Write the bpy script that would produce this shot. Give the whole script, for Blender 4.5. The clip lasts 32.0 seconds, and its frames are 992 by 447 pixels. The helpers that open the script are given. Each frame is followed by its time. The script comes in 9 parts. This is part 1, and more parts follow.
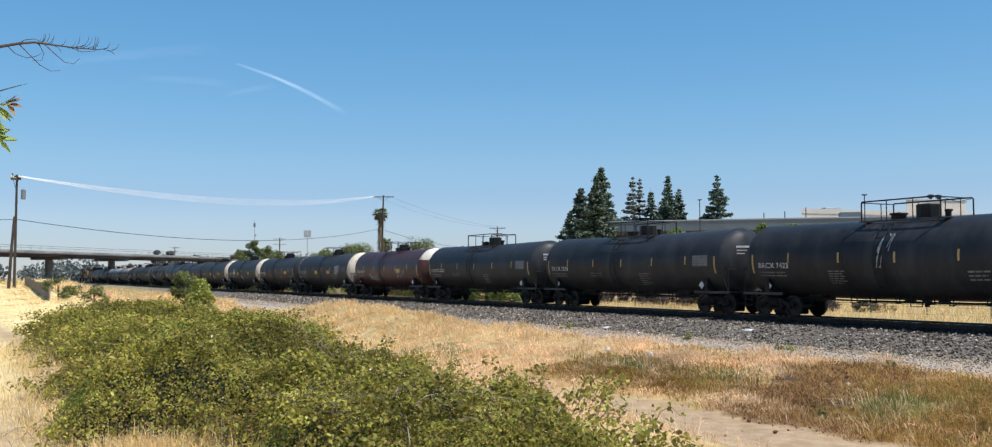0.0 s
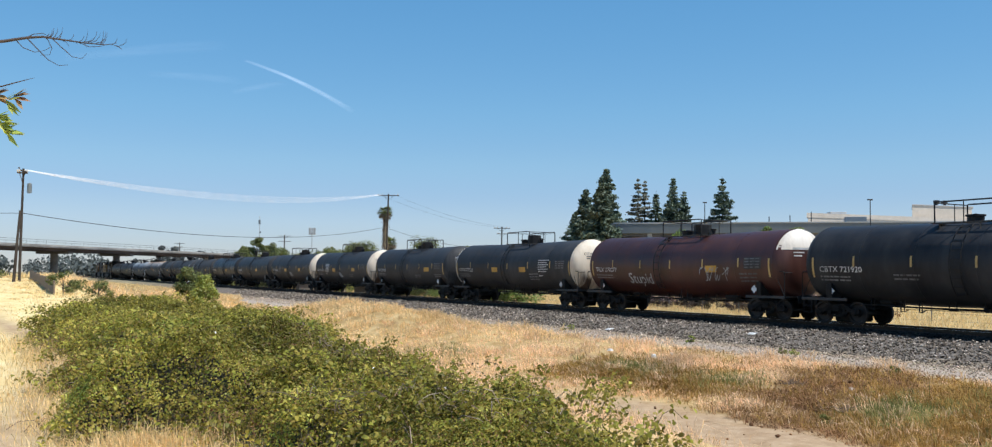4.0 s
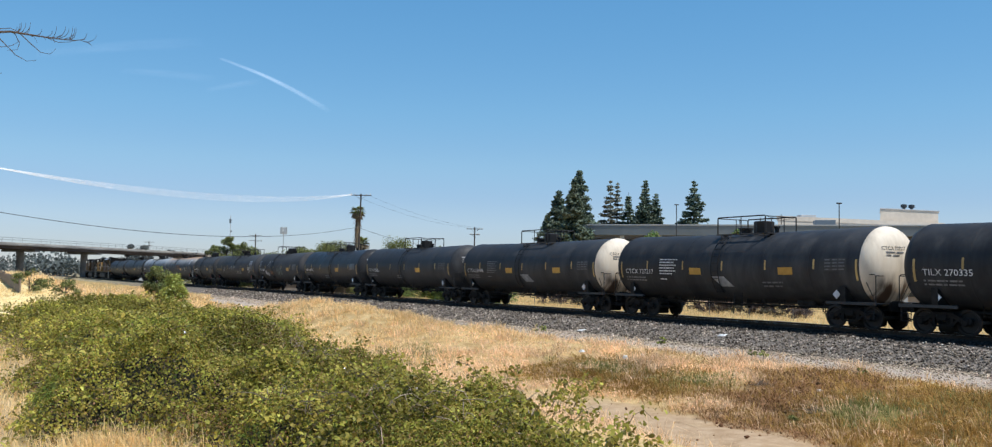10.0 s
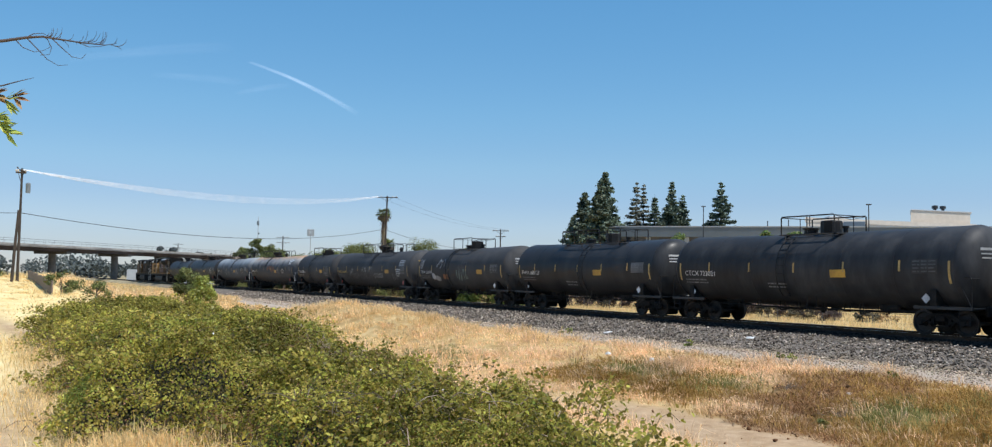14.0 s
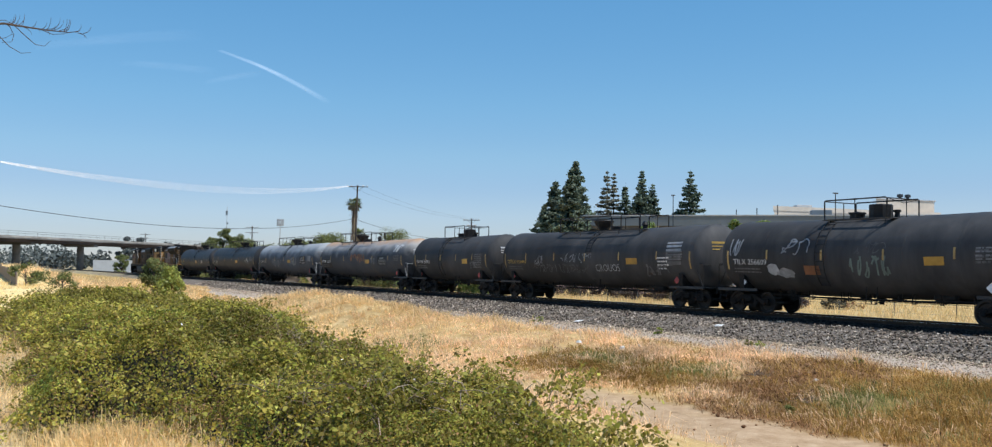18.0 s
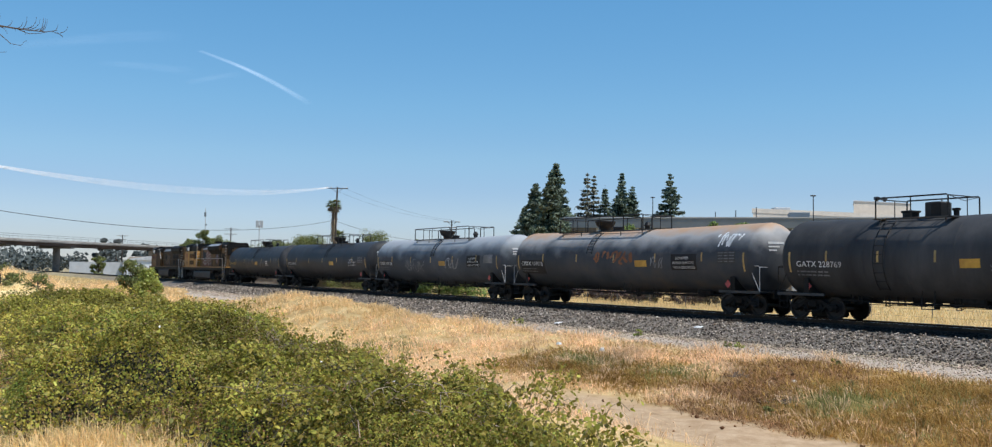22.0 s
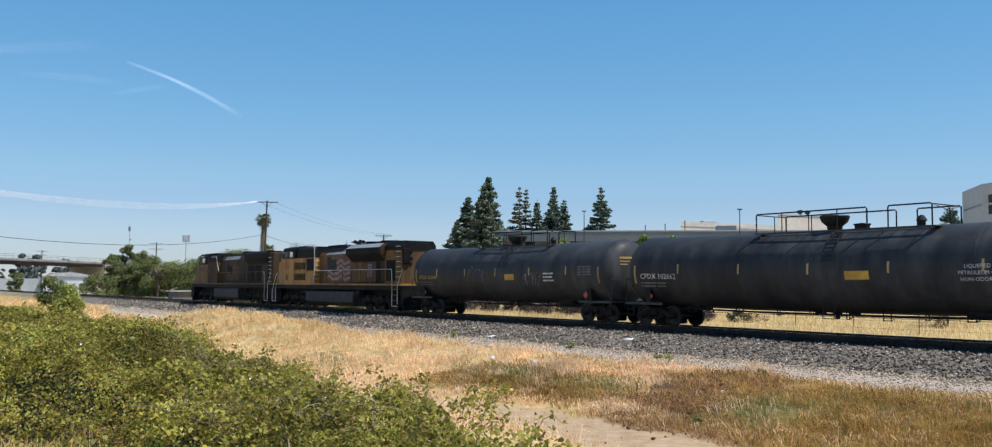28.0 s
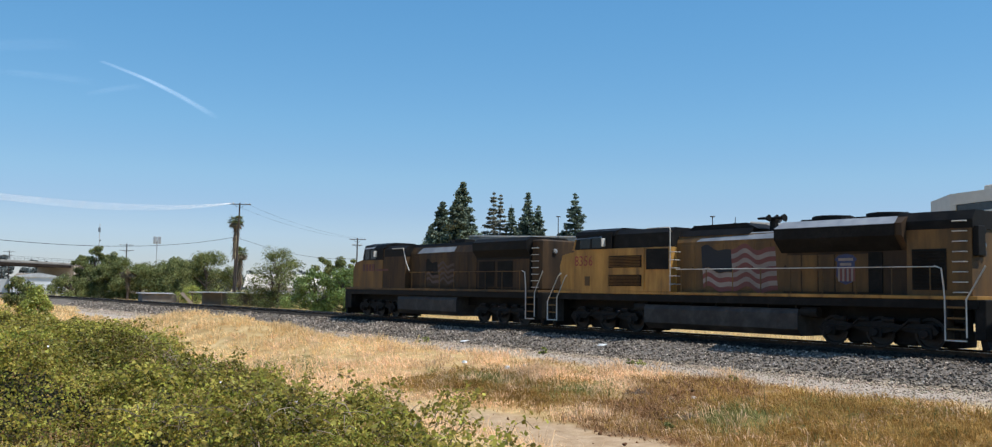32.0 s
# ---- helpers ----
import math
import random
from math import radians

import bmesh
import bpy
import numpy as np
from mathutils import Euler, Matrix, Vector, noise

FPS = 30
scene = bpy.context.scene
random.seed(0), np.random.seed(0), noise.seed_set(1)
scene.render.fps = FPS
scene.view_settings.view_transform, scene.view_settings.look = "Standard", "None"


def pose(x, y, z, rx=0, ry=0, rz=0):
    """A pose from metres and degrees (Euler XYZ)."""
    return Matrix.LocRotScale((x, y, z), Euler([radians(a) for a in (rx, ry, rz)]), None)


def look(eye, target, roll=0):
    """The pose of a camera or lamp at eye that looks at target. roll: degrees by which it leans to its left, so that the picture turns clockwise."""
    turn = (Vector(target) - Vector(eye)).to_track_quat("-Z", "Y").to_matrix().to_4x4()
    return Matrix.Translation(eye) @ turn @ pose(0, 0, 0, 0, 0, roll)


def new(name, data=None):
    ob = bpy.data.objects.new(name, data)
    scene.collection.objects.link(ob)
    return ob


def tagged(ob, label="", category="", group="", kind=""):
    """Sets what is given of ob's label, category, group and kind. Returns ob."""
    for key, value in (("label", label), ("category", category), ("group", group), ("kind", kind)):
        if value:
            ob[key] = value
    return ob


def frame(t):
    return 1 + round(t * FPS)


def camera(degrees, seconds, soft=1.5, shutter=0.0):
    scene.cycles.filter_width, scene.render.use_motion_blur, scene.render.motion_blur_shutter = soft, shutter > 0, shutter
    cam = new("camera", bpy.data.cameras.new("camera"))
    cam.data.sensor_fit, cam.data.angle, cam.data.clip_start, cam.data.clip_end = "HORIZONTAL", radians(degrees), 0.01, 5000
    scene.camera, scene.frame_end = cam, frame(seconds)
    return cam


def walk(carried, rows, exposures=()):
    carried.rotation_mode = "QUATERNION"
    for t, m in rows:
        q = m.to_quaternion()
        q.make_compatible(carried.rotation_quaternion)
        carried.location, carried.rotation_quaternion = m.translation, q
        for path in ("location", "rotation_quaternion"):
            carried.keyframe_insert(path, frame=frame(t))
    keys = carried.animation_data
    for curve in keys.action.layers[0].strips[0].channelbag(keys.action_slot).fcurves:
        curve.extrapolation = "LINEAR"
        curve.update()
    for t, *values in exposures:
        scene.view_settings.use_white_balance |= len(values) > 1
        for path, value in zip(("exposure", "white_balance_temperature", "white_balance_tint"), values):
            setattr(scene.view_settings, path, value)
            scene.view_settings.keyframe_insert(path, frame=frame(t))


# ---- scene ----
EYE = 1.82
cam = camera(55.8, 32.0, soft=1.2)
PATH = [
    (0, pose(0, 0, EYE, 93.22, 0.14, -0.02)),
    (0.5, pose(0, 0, EYE, 93.28, 0.09, 0.48)),
    (1, pose(0, 0, EYE, 93.09, 0.01, 0.24)),
    (1.5, pose(0, 0, EYE, 92.96, -0.06, 0.32)),
    (2, pose(0, 0, EYE, 93.03, -0.11, 0.15)),
    (2.5, pose(0, 0, EYE, 93.11, -0.21, 0.10)),
    (3, pose(0, 0, EYE, 93.20, -0.36, 0.09)),
    (3.5, pose(0, 0, EYE, 93.26, -0.51, 0.36)),
    (5.5, pose(0, 0, EYE, 93.01, -1.31, -0.53)),
    (6, pose(0, 0, EYE, 93.10, -1.12, -0.29)),
    (6.5, pose(0, 0, EYE, 93.19, -1.31, -0.74)),
    (7, pose(0, 0, EYE, 93.24, -1.95, -0.94)),
    (7.5, pose(0, 0, EYE, 93.22, -1.78, -1.31)),
    (8, pose(0, 0, EYE, 93.06, -0.83, -2.71)),
    (8.5, pose(0, 0, EYE, 93.09, -0.59, -2.96)),
    (9, pose(0, 0, EYE, 93.14, -0.95, -1.81)),
    (9.5, pose(0, 0, EYE, 93.23, -0.94, -1.53)),
    (10, pose(0, 0, EYE, 93.29, -0.94, -1.46)),
    (10.5, pose(0, 0, EYE, 93.39, -0.89, -1.19)),
    (11, pose(0, 0, EYE, 93.24, -0.98, -0.76)),
    (11.5, pose(0, 0, EYE, 93.00, -0.97, -0.76)),
    (12, pose(0, 0, EYE, 93.08, -1.04, -0.44)),
    (12.5, pose(0, 0, EYE, 93.14, -0.84, -0.22)),
    (13, pose(0, 0, EYE, 93.22, -0.76, -0.00)),
    (13.5, pose(0, 0, EYE, 93.30, -0.91, 0.07)),
    (14, pose(0, 0, EYE, 93.38, -0.97, 0.12)),
    (14.5, pose(0, 0, EYE, 93.05, -0.79, 0.20)),
    (16.5, pose(0, 0, EYE, 93.11, -0.71, -0.01)),
    (17, pose(0, 0, EYE, 93.19, -0.84, 0.01)),
    (17.5, pose(0, 0, EYE, 93.23, -0.18, -0.89)),
    (18, pose(0, 0, EYE, 92.75, -0.74, -1.65)),
    (18.5, pose(0, 0, EYE, 92.72, -0.51, -2.11)),
    (19, pose(0, 0, EYE, 92.81, -0.49, -2.96)),
    (19.5, pose(0, 0, EYE, 92.90, -0.41, -2.73)),
    (20, pose(0, 0, EYE, 92.95, -0.42, -2.54)),
    (20.5, pose(0, 0, EYE, 93.04, -0.50, -2.67)),
    (21, pose(0, 0, EYE, 93.03, -0.45, -2.48)),
    (21.5, pose(0, 0, EYE, 92.82, -0.75, -2.62)),
    (22, pose(0, 0, EYE, 92.88, -0.76, -2.86)),
    (22.5, pose(0, 0, EYE, 92.94, -1.03, -3.30)),
    (23, pose(0, 0, EYE, 92.99, -0.82, -3.18)),
    (23.5, pose(0, 0, EYE, 93.09, -0.89, -4.23)),
    (24, pose(0, 0, EYE, 93.18, -0.46, -5.80)),
    (24.5, pose(0, 0, EYE, 93.28, -0.32, -6.84)),
    (25, pose(0, 0, EYE, 93.35, -0.47, -7.58)),
    (25.5, pose(0, 0, EYE, 93.41, -0.25, -6.80)),
    (27.5, pose(0, 0, EYE, 93.69, -0.28, -6.83)),
    (28, pose(0, 0, EYE, 93.76, -0.38, -6.97)),
    (28.5, pose(0, 0, EYE, 93.71, -0.40, -7.09)),
    (29, pose(0, 0, EYE, 93.78, -0.34, -6.99)),
    (29.5, pose(0, 0, EYE, 93.86, -0.63, -7.05)),
    (30, pose(0, 0, EYE, 93.93, -0.71, -7.48)),
    (30.5, pose(0, 0, EYE, 94.00, -0.85, -7.89)),
    (31, pose(0, 0, EYE, 94.06, -0.76, -7.83)),
    (31.5, pose(0, 0, EYE, 94.07, -0.77, -8.20)),
    (32, pose(0, 0, EYE, 94.07, -0.87, -8.58)),
]
walk(cam, PATH, exposures=[(0, 0.0, 6000, 9), (32, 0.0, 6000, 9)])

# ---- light: one high sun from behind the right shoulder, clear sky ----
SUN = Vector((0.479, -0.248, 1.0)).normalized()
world = bpy.data.worlds.new("sky")
scene.world = world
world.use_nodes = True
wn = world.node_tree.nodes
sky = wn.new("ShaderNodeTexSky")
sky.sky_type, sky.sun_disc = "NISHITA", False
sky.sun_elevation = math.asin(SUN.z)
sky.sun_rotation = math.atan2(SUN.x, SUN.y)
sky.air_density, sky.dust_density, sky.ozone_density, sky.altitude = 1.0, 0.1, 3.6, 0
haze = wn.new("ShaderNodeGamma")
haze.inputs[1].default_value = 0.55
deep = wn.new("ShaderNodeHueSaturation")
deep.inputs["Saturation"].default_value, deep.inputs["Hue"].default_value = 1.72, 0.5
tint = wn.new("ShaderNodeMix")
tint.data_type, tint.blend_type = "RGBA", "MULTIPLY"
tint.inputs[0].default_value = 1.0
world.node_tree.links.new(sky.outputs[0], haze.inputs[0])
world.node_tree.links.new(haze.outputs[0], deep.inputs["Color"])
place, up = wn.new("ShaderNodeTexCoord"), wn.new("ShaderNodeSeparateXYZ")
band = wn.new("ShaderNodeValToRGB")
band.color_ramp.interpolation = "EASE"
for i, (q, col) in enumerate(((0.0, (0.78, 0.8, 0.98)), (0.075, (0.88, 0.88, 0.99)), (0.125, (0.98, 0.99, 1.01)), (0.18, (1.0, 1.04, 1.03)), (0.28, (1.0, 1.05, 1.03)), (0.42, (1.0, 1.0, 1.0)))):
    e = band.color_ramp.elements[i] if i < 2 else band.color_ramp.elements.new(q)
    e.position, e.color = q, (*col, 1.0)
world.node_tree.links.new(place.outputs["Generated"], up.inputs[0])
world.node_tree.links.new(up.outputs["Z"], band.inputs[0])
world.node_tree.links.new(band.outputs[0], tint.inputs[7])
world.node_tree.links.new(deep.outputs[0], tint.inputs[6])
world.node_tree.links.new(tint.outputs[2], wn["Background"].inputs[0])
wn["Background"].inputs[1].default_value = 0.256
lamp = new("sun", bpy.data.lights.new("sun", "SUN"))
lamp.data.energy, lamp.data.angle, lamp.data.color = 4.9, radians(0.55), (1.0, 0.93, 0.83)
lamp.matrix_world = look(SUN * 100, (0, 0, 0))

# ---- plan: s runs along the track away from the camera, d from the near rail towards it ----
TH, DIST = radians(28.82), 31.78
AX_U = Vector((-math.sin(TH), math.cos(TH), 0))
AX_N = Vector((math.cos(TH), math.sin(TH), 0))


def at(s, d, z=0.0):
    return AX_N * (DIST - d) + AX_U * s + Vector((0, 0, z))


def sd(x, y):
    return x * AX_U.x + y * AX_U.y, DIST - (x * AX_N.x + y * AX_N.y)


def step(a, b, x):
    k = np.clip((x - a) / (b - a), 0, 1)
    return k * k * (3 - 2 * k)


def wob(x, y, f, seed=0.0):
    """Smooth pseudo noise, about -1 to 1."""
    return (np.sin(x * f + seed + 1.7 * np.sin(y * f * 0.7 + seed * 2)) * np.sin(y * f * 1.1 - seed + 1.3 * np.sin(x * f * 0.6 + 2 * seed))
            + 0.5 * np.sin(x * f * 2.3 - seed * 3 + 1.1 * np.sin(y * f * 1.9)) * np.sin(y * f * 2.1 + seed)) / 1.5


PROFILE_D = [-4000, -60, -5.8, -3.4, 1.7, 3.9, 6.5, 11.0, 13.8, 17.8, 21.5, 26.5, 60, 4000]
PROFILE_Z = [-0.9, -0.9, -0.85, -0.09, -0.22, -0.95, -1.08, -1.3, -1.68, -1.72, -0.9, 0.0, 0.0, -0.5]


def ground_z(s, d):
    s, d = np.asarray(s, float), np.asarray(d, float)
    z = np.interp(d, PROFILE_D, PROFILE_Z)
    bank = 0.2 + 0.017 * np.clip(s - 10, 0, 62) - 0.02 * np.clip(s - 90, 0, 60)
    z = z + step(21, 27, d) * bank * (1 - step(200, 900, np.abs(s)))
    lift = step(55, 130, s) * step(6, 10, d) * (1 - step(19, 26, d))
    z = z + 0.75 * lift
    z = z + 1.2 * np.exp(-((s - 57) / 12) ** 2 - ((d - 10.5) / 2.8) ** 2)
    rough = step(6.0, 8.5, d) * (1 - step(33, 60, d)) * (1 - step(90, 160, np.abs(s)))
    z = z + rough * (0.07 * wob(s, d, 0.9, 1.0) + 0.035 * wob(s, d, 2.7, 4.0))
    z = z + (1 - step(-10, -6.5, d)) * 0.06 * wob(s, d, 0.5, 7.0)
    return z


# ---- mesh builder ----
class Mesh:
    def __init__(self):
        self.v, self.f = [], []

    def add(self, verts, faces):
        o = len(self.v)
        self.v += [tuple(p) for p in verts]
        self.f += [tuple(i + o for i in q) for q in faces]
        return self

    def box(self, x0, x1, y0, y1, z0, z1, b=0.0, m=None):
        if b <= 0:
            vs = [(x, y, z) for x in (x0, x1) for y in (y0, y1) for z in (z0, z1)]
            fs = [(0, 1, 3, 2), (4, 6, 7, 5), (0, 4, 5, 1), (2, 3, 7, 6), (0, 2, 6, 4), (1, 5, 7, 3)]
        else:
            b = min(b, (x1 - x0) / 2.01, (y1 - y0) / 2.01, (z1 - z0) / 2.01)
            vs, ix = [], {}
            for i, x in enumerate((x0, x1)):
                for j, y in enumerate((y0, y1)):
                    for k, z in enumerate((z0, z1)):
                        sx, sy, sz = (b if i == 0 else -b), (b if j == 0 else -b), (b if k == 0 else -b)
                        ix[i, j, k] = len(vs)
                        vs += [(x, y + sy, z + sz), (x + sx, y, z + sz), (x + sx, y + sy, z)]
            fs = []
            for a in range(3):
                for e in (0, 1):
                    loop = []
                    for p, q in ((0, 0), (0, 1), (1, 1), (1, 0)):
                        key = [0, 0, 0]
                        key[a], key[(a + 1) % 3], key[(a + 2) % 3] = e, p, q
                        loop.append(ix[tuple(key)] + a)
                    fs.append(tuple(loop if e == 0 else loop[::-1])[::-1])
            for a in range(3):
                o1, o2 = (a + 1) % 3, (a + 2) % 3
                for p in (0, 1):
                    for q in (0, 1):
                        ka, kb = [0, 0, 0], [0, 0, 0]
                        ka[a], kb[a] = 0, 1
                        ka[o1] = kb[o1] = p
                        ka[o2] = kb[o2] = q
                        i0, i1 = ix[tuple(ka)], ix[tuple(kb)]
                        fs.append((i0 + o1, i1 + o1, i1 + o2, i0 + o2))
            for key, i0 in ix.items():
                fs.append((i0, i0 + 1, i0 + 2))
        if m is not None:
            vs = [m @ Vector(p) for p in vs]
        return self.add(vs, fs)

    def prism(self, pts, a0, a1, axis="y"):
        """A closed outline of (x, z) pushed along y, of (y, z) along x, or of (x, y) along z."""
        n = len(pts)
        put = {"y": lambda p, a: (p[0], a, p[1]), "x": lambda p, a: (a, p[0], p[1]), "z": lambda p, a: (p[0], p[1], a)}[axis]
        vs = [put(p, a0) for p in pts] + [put(p, a1) for p in pts]
        fs = [tuple(range(n)), tuple(range(2 * n - 1, n - 1, -1))] + [(i, i + n, (i + 1) % n + n, (i + 1) % n) for i in range(n)]
        return self.add(vs, fs)

    def tube(self, pts, r, n=6, cap=True, taper=None):
        pts = [Vector(p) for p in pts]
        k = len(pts)
        vs = []
        for i, p in enumerate(pts):
            t = (pts[min(i + 1, k - 1)] - pts[max(i - 1, 0)]).normalized()
            a = t.cross(Vector((0, 0, 1)) if abs(t.z) < 0.9 else Vector((0, 1, 0))).normalized()
            b = a.cross(t)
            rr = r if taper is None else r + (taper - r) * i / (k - 1)
            vs += [p + (a * math.cos(2 * math.pi * j / n) + b * math.sin(2 * math.pi * j / n)) * rr for j in range(n)]
        fs = [(i * n + j, i * n + (j + 1) % n, (i + 1) * n + (j + 1) % n, (i + 1) * n + j) for i in range(k - 1) for j in range(n)]
        if cap:
            fs += [tuple(range(n))[::-1], tuple(range((k - 1) * n, k * n))]
        return self.add(vs, fs)

    def lathe(self, prof, n=24, c=(0, 0, 0), axis="x", caps=False):
        """prof: (along, radius, shift in z)."""
        vs = []
        for p in prof:
            a, r, dz = p if len(p) == 3 else (*p, 0.0)
            for j in range(n):
                w = 2 * math.pi * j / n
                if axis == "x":
                    vs.append((c[0] + a, c[1] + r * math.cos(w), c[2] + r * math.sin(w) + dz))
                elif axis == "y":
                    vs.append((c[0] + r * math.sin(w), c[1] + a, c[2] + r * math.cos(w) + dz))
                else:
                    vs.append((c[0] + r * math.cos(w), c[1] + r * math.sin(w), c[2] + a))
        k = len(prof)
        fs = [(i * n + j, i * n + (j + 1) % n, (i + 1) * n + (j + 1) % n, (i + 1) * n + j) for i in range(k - 1) for j in range(n)]
        if caps:
            fs += [tuple(range(n))[::-1], tuple(range((k - 1) * n, k * n))]
        return self.add(vs, fs)

    def mesh(self, name, smooth=False):
        me = bpy.data.meshes.new(name)
        me.from_pydata(self.v, [], self.f)
        bm = bmesh.new()
        bm.from_mesh(me)
        if len(bm.faces) < 20000:
            bmesh.ops.recalc_face_normals(bm, faces=bm.faces)
        bm.to_mesh(me)
        bm.free()
        if smooth:
            me.polygons.foreach_set("use_smooth", [True] * len(me.polygons))
            me.set_sharp_from_angle(angle=radians(38))
        me.update()
        return me


def soup(name, verts, faces_n, mat):
    """A mesh of many like faces from arrays: verts (k, n, 3), with n corners a face."""
    k, n = verts.shape[:2]
    me = bpy.data.meshes.new(name)
    me.vertices.add(k * n)
    me.vertices.foreach_set("co", verts.reshape(-1).astype(np.float32))
    me.loops.add(k * n)
    me.loops.foreach_set("vertex_index", np.arange(k * n, dtype=np.int32))
    me.polygons.add(k)
    me.polygons.foreach_set("loop_start", np.arange(0, k * n, n, dtype=np.int32))
    me.update(calc_edges=True)
    me.materials.append(mat)
    return me


def part(name, geo, mat, parent=None, label="", smooth=False, loc=None):
    me = geo.mesh(name, smooth) if isinstance(geo, Mesh) else geo
    if mat is not None and not me.materials:
        me.materials.append(mat)
    ob = new(name, me)
    if parent is not None:
        ob.parent = parent
    if loc is not None:
        ob.matrix_basis = loc if isinstance(loc, Matrix) else Matrix.Translation(loc)
    return tagged(ob, label)


def thing(name, label, category, m=None, group="", kind=""):
    ob = new(name)
    ob.empty_display_size = 0.2
    if m is not None:
        ob.matrix_basis = m
    return tagged(ob, label, category, group, kind)

# ---- materials ----
def hexless(c):
    return (*c, 1.0)


def surf(name, cols, scale=3.0, rough=0.7, metal=0.0, bump=0.15, bscale=None, island=0.0, rand=0.0, big=0.35, stretch=(1, 1, 1), detail=6.0, trans=0.0, spec=0.5, coat=0.0, hue=0.025):
    """A noise-mottled surface: two to four colours, a second larger mottle, fine relief."""
    m = bpy.data.materials.new(name)
    m.use_nodes = True
    nt = m.node_tree
    N, L = nt.nodes, nt.links
    b = N["Principled BSDF"]
    co = N.new("ShaderNodeTexCoord")
    mp = N.new("ShaderNodeMapping")
    mp.inputs["Scale"].default_value = stretch
    L.new(co.outputs["Object"], mp.inputs[0])
    n1 = N.new("ShaderNodeTexNoise")
    n1.inputs["Scale"].default_value, n1.inputs["Detail"].default_value, n1.inputs["Roughness"].default_value = scale, detail, 0.62
    L.new(mp.outputs[0], n1.inputs["Vector"])
    ramp = N.new("ShaderNodeValToRGB")
    el = ramp.color_ramp.elements
    k = len(cols)
    for i, c in enumerate(cols):
        p = 0.3 + 0.4 * i / max(k - 1, 1)
        e = el[i] if i < 2 else el.new(p)
        e.position, e.color = p, hexless(c)
    L.new(n1.outputs["Fac"], ramp.inputs[0])
    out = ramp.outputs[0]
    n2 = N.new("ShaderNodeTexNoise")
    n2.inputs["Scale"].default_value, n2.inputs["Detail"].default_value = scale * 0.13, 3
    L.new(mp.outputs[0], n2.inputs["Vector"])
    hv = N.new("ShaderNodeHueSaturation")
    L.new(out, hv.inputs["Color"])
    mr = N.new("ShaderNodeMapRange")
    mr.inputs[1].default_value, mr.inputs[2].default_value = 0.3, 0.7
    mr.inputs[3].default_value, mr.inputs[4].default_value = 1 - big, 1 + big
    L.new(n2.outputs["Fac"], mr.inputs[0])
    val = mr.outputs[0]
    for amount, node, sock in ((island, "ShaderNodeNewGeometry", "Random Per Island"), (rand, "ShaderNodeObjectInfo", "Random")):
        if amount:
            g = N.new(node)
            r = N.new("ShaderNodeMapRange")
            r.inputs[3].default_value, r.inputs[4].default_value = 1 - amount, 1 + amount
            L.new(g.outputs[sock], r.inputs[0])
            mu = N.new("ShaderNodeMath")
            mu.operation = "MULTIPLY"
            L.new(val, mu.inputs[0])
            L.new(r.outputs[0], mu.inputs[1])
            val = mu.outputs[0]
            if node.endswith("Geometry"):
                h = N.new("ShaderNodeMapRange")
                h.inputs[3].default_value, h.inputs[4].default_value = 0.5 - hue, 0.5 + hue
                ad = N.new("ShaderNodeMath")
                ad.operation = "FRACT"
                ml = N.new("ShaderNodeMath")
                ml.operation = "MULTIPLY"
                ml.inputs[1].default_value = 7.31
                L.new(g.outputs[sock], ml.inputs[0])
                L.new(ml.outputs[0], ad.inputs[0])
                L.new(ad.outputs[0], h.inputs[0])
                L.new(h.outputs[0], hv.inputs["Hue"])
    L.new(val, hv.inputs["Value"])
    L.new(hv.outputs[0], b.inputs["Base Color"])
    b.inputs["Metallic"].default_value = metal
    b.inputs["Specular IOR Level"].default_value = spec
    b.inputs["Coat Weight"].default_value = coat
    rr = N.new("ShaderNodeMapRange")
    rr.inputs[1].default_value, rr.inputs[2].default_value = 0.3, 0.7
    rr.inputs[3].default_value, rr.inputs[4].default_value = max(rough - 0.12, 0.03), min(rough + 0.12, 1)
    L.new(n1.outputs["Fac"], rr.inputs[0])
    L.new(rr.outputs[0], b.inputs["Roughness"])
    if bump:
        nb = N.new("ShaderNodeTexNoise")
        nb.inputs["Scale"].default_value, nb.inputs["Detail"].default_value = bscale or scale * 6, 4
        L.new(mp.outputs[0], nb.inputs["Vector"])
        bp = N.new("ShaderNodeBump")
        bp.inputs["Strength"].default_value, bp.inputs["Distance"].default_value = bump, 0.02
        L.new(nb.outputs["Fac"], bp.inputs["Height"])
        L.new(bp.outputs[0], b.inputs["Normal"])
    if trans:
        t = N.new("ShaderNodeBsdfTranslucent")
        L.new(hv.outputs[0], t.inputs[0])
        mx = N.new("ShaderNodeMixShader")
        mx.inputs[0].default_value = trans
        L.new(b.outputs[0], mx.inputs[1])
        L.new(t.outputs[0], mx.inputs[2])
        L.new(mx.outputs[0], N["Material Output"].inputs[0])
    return m


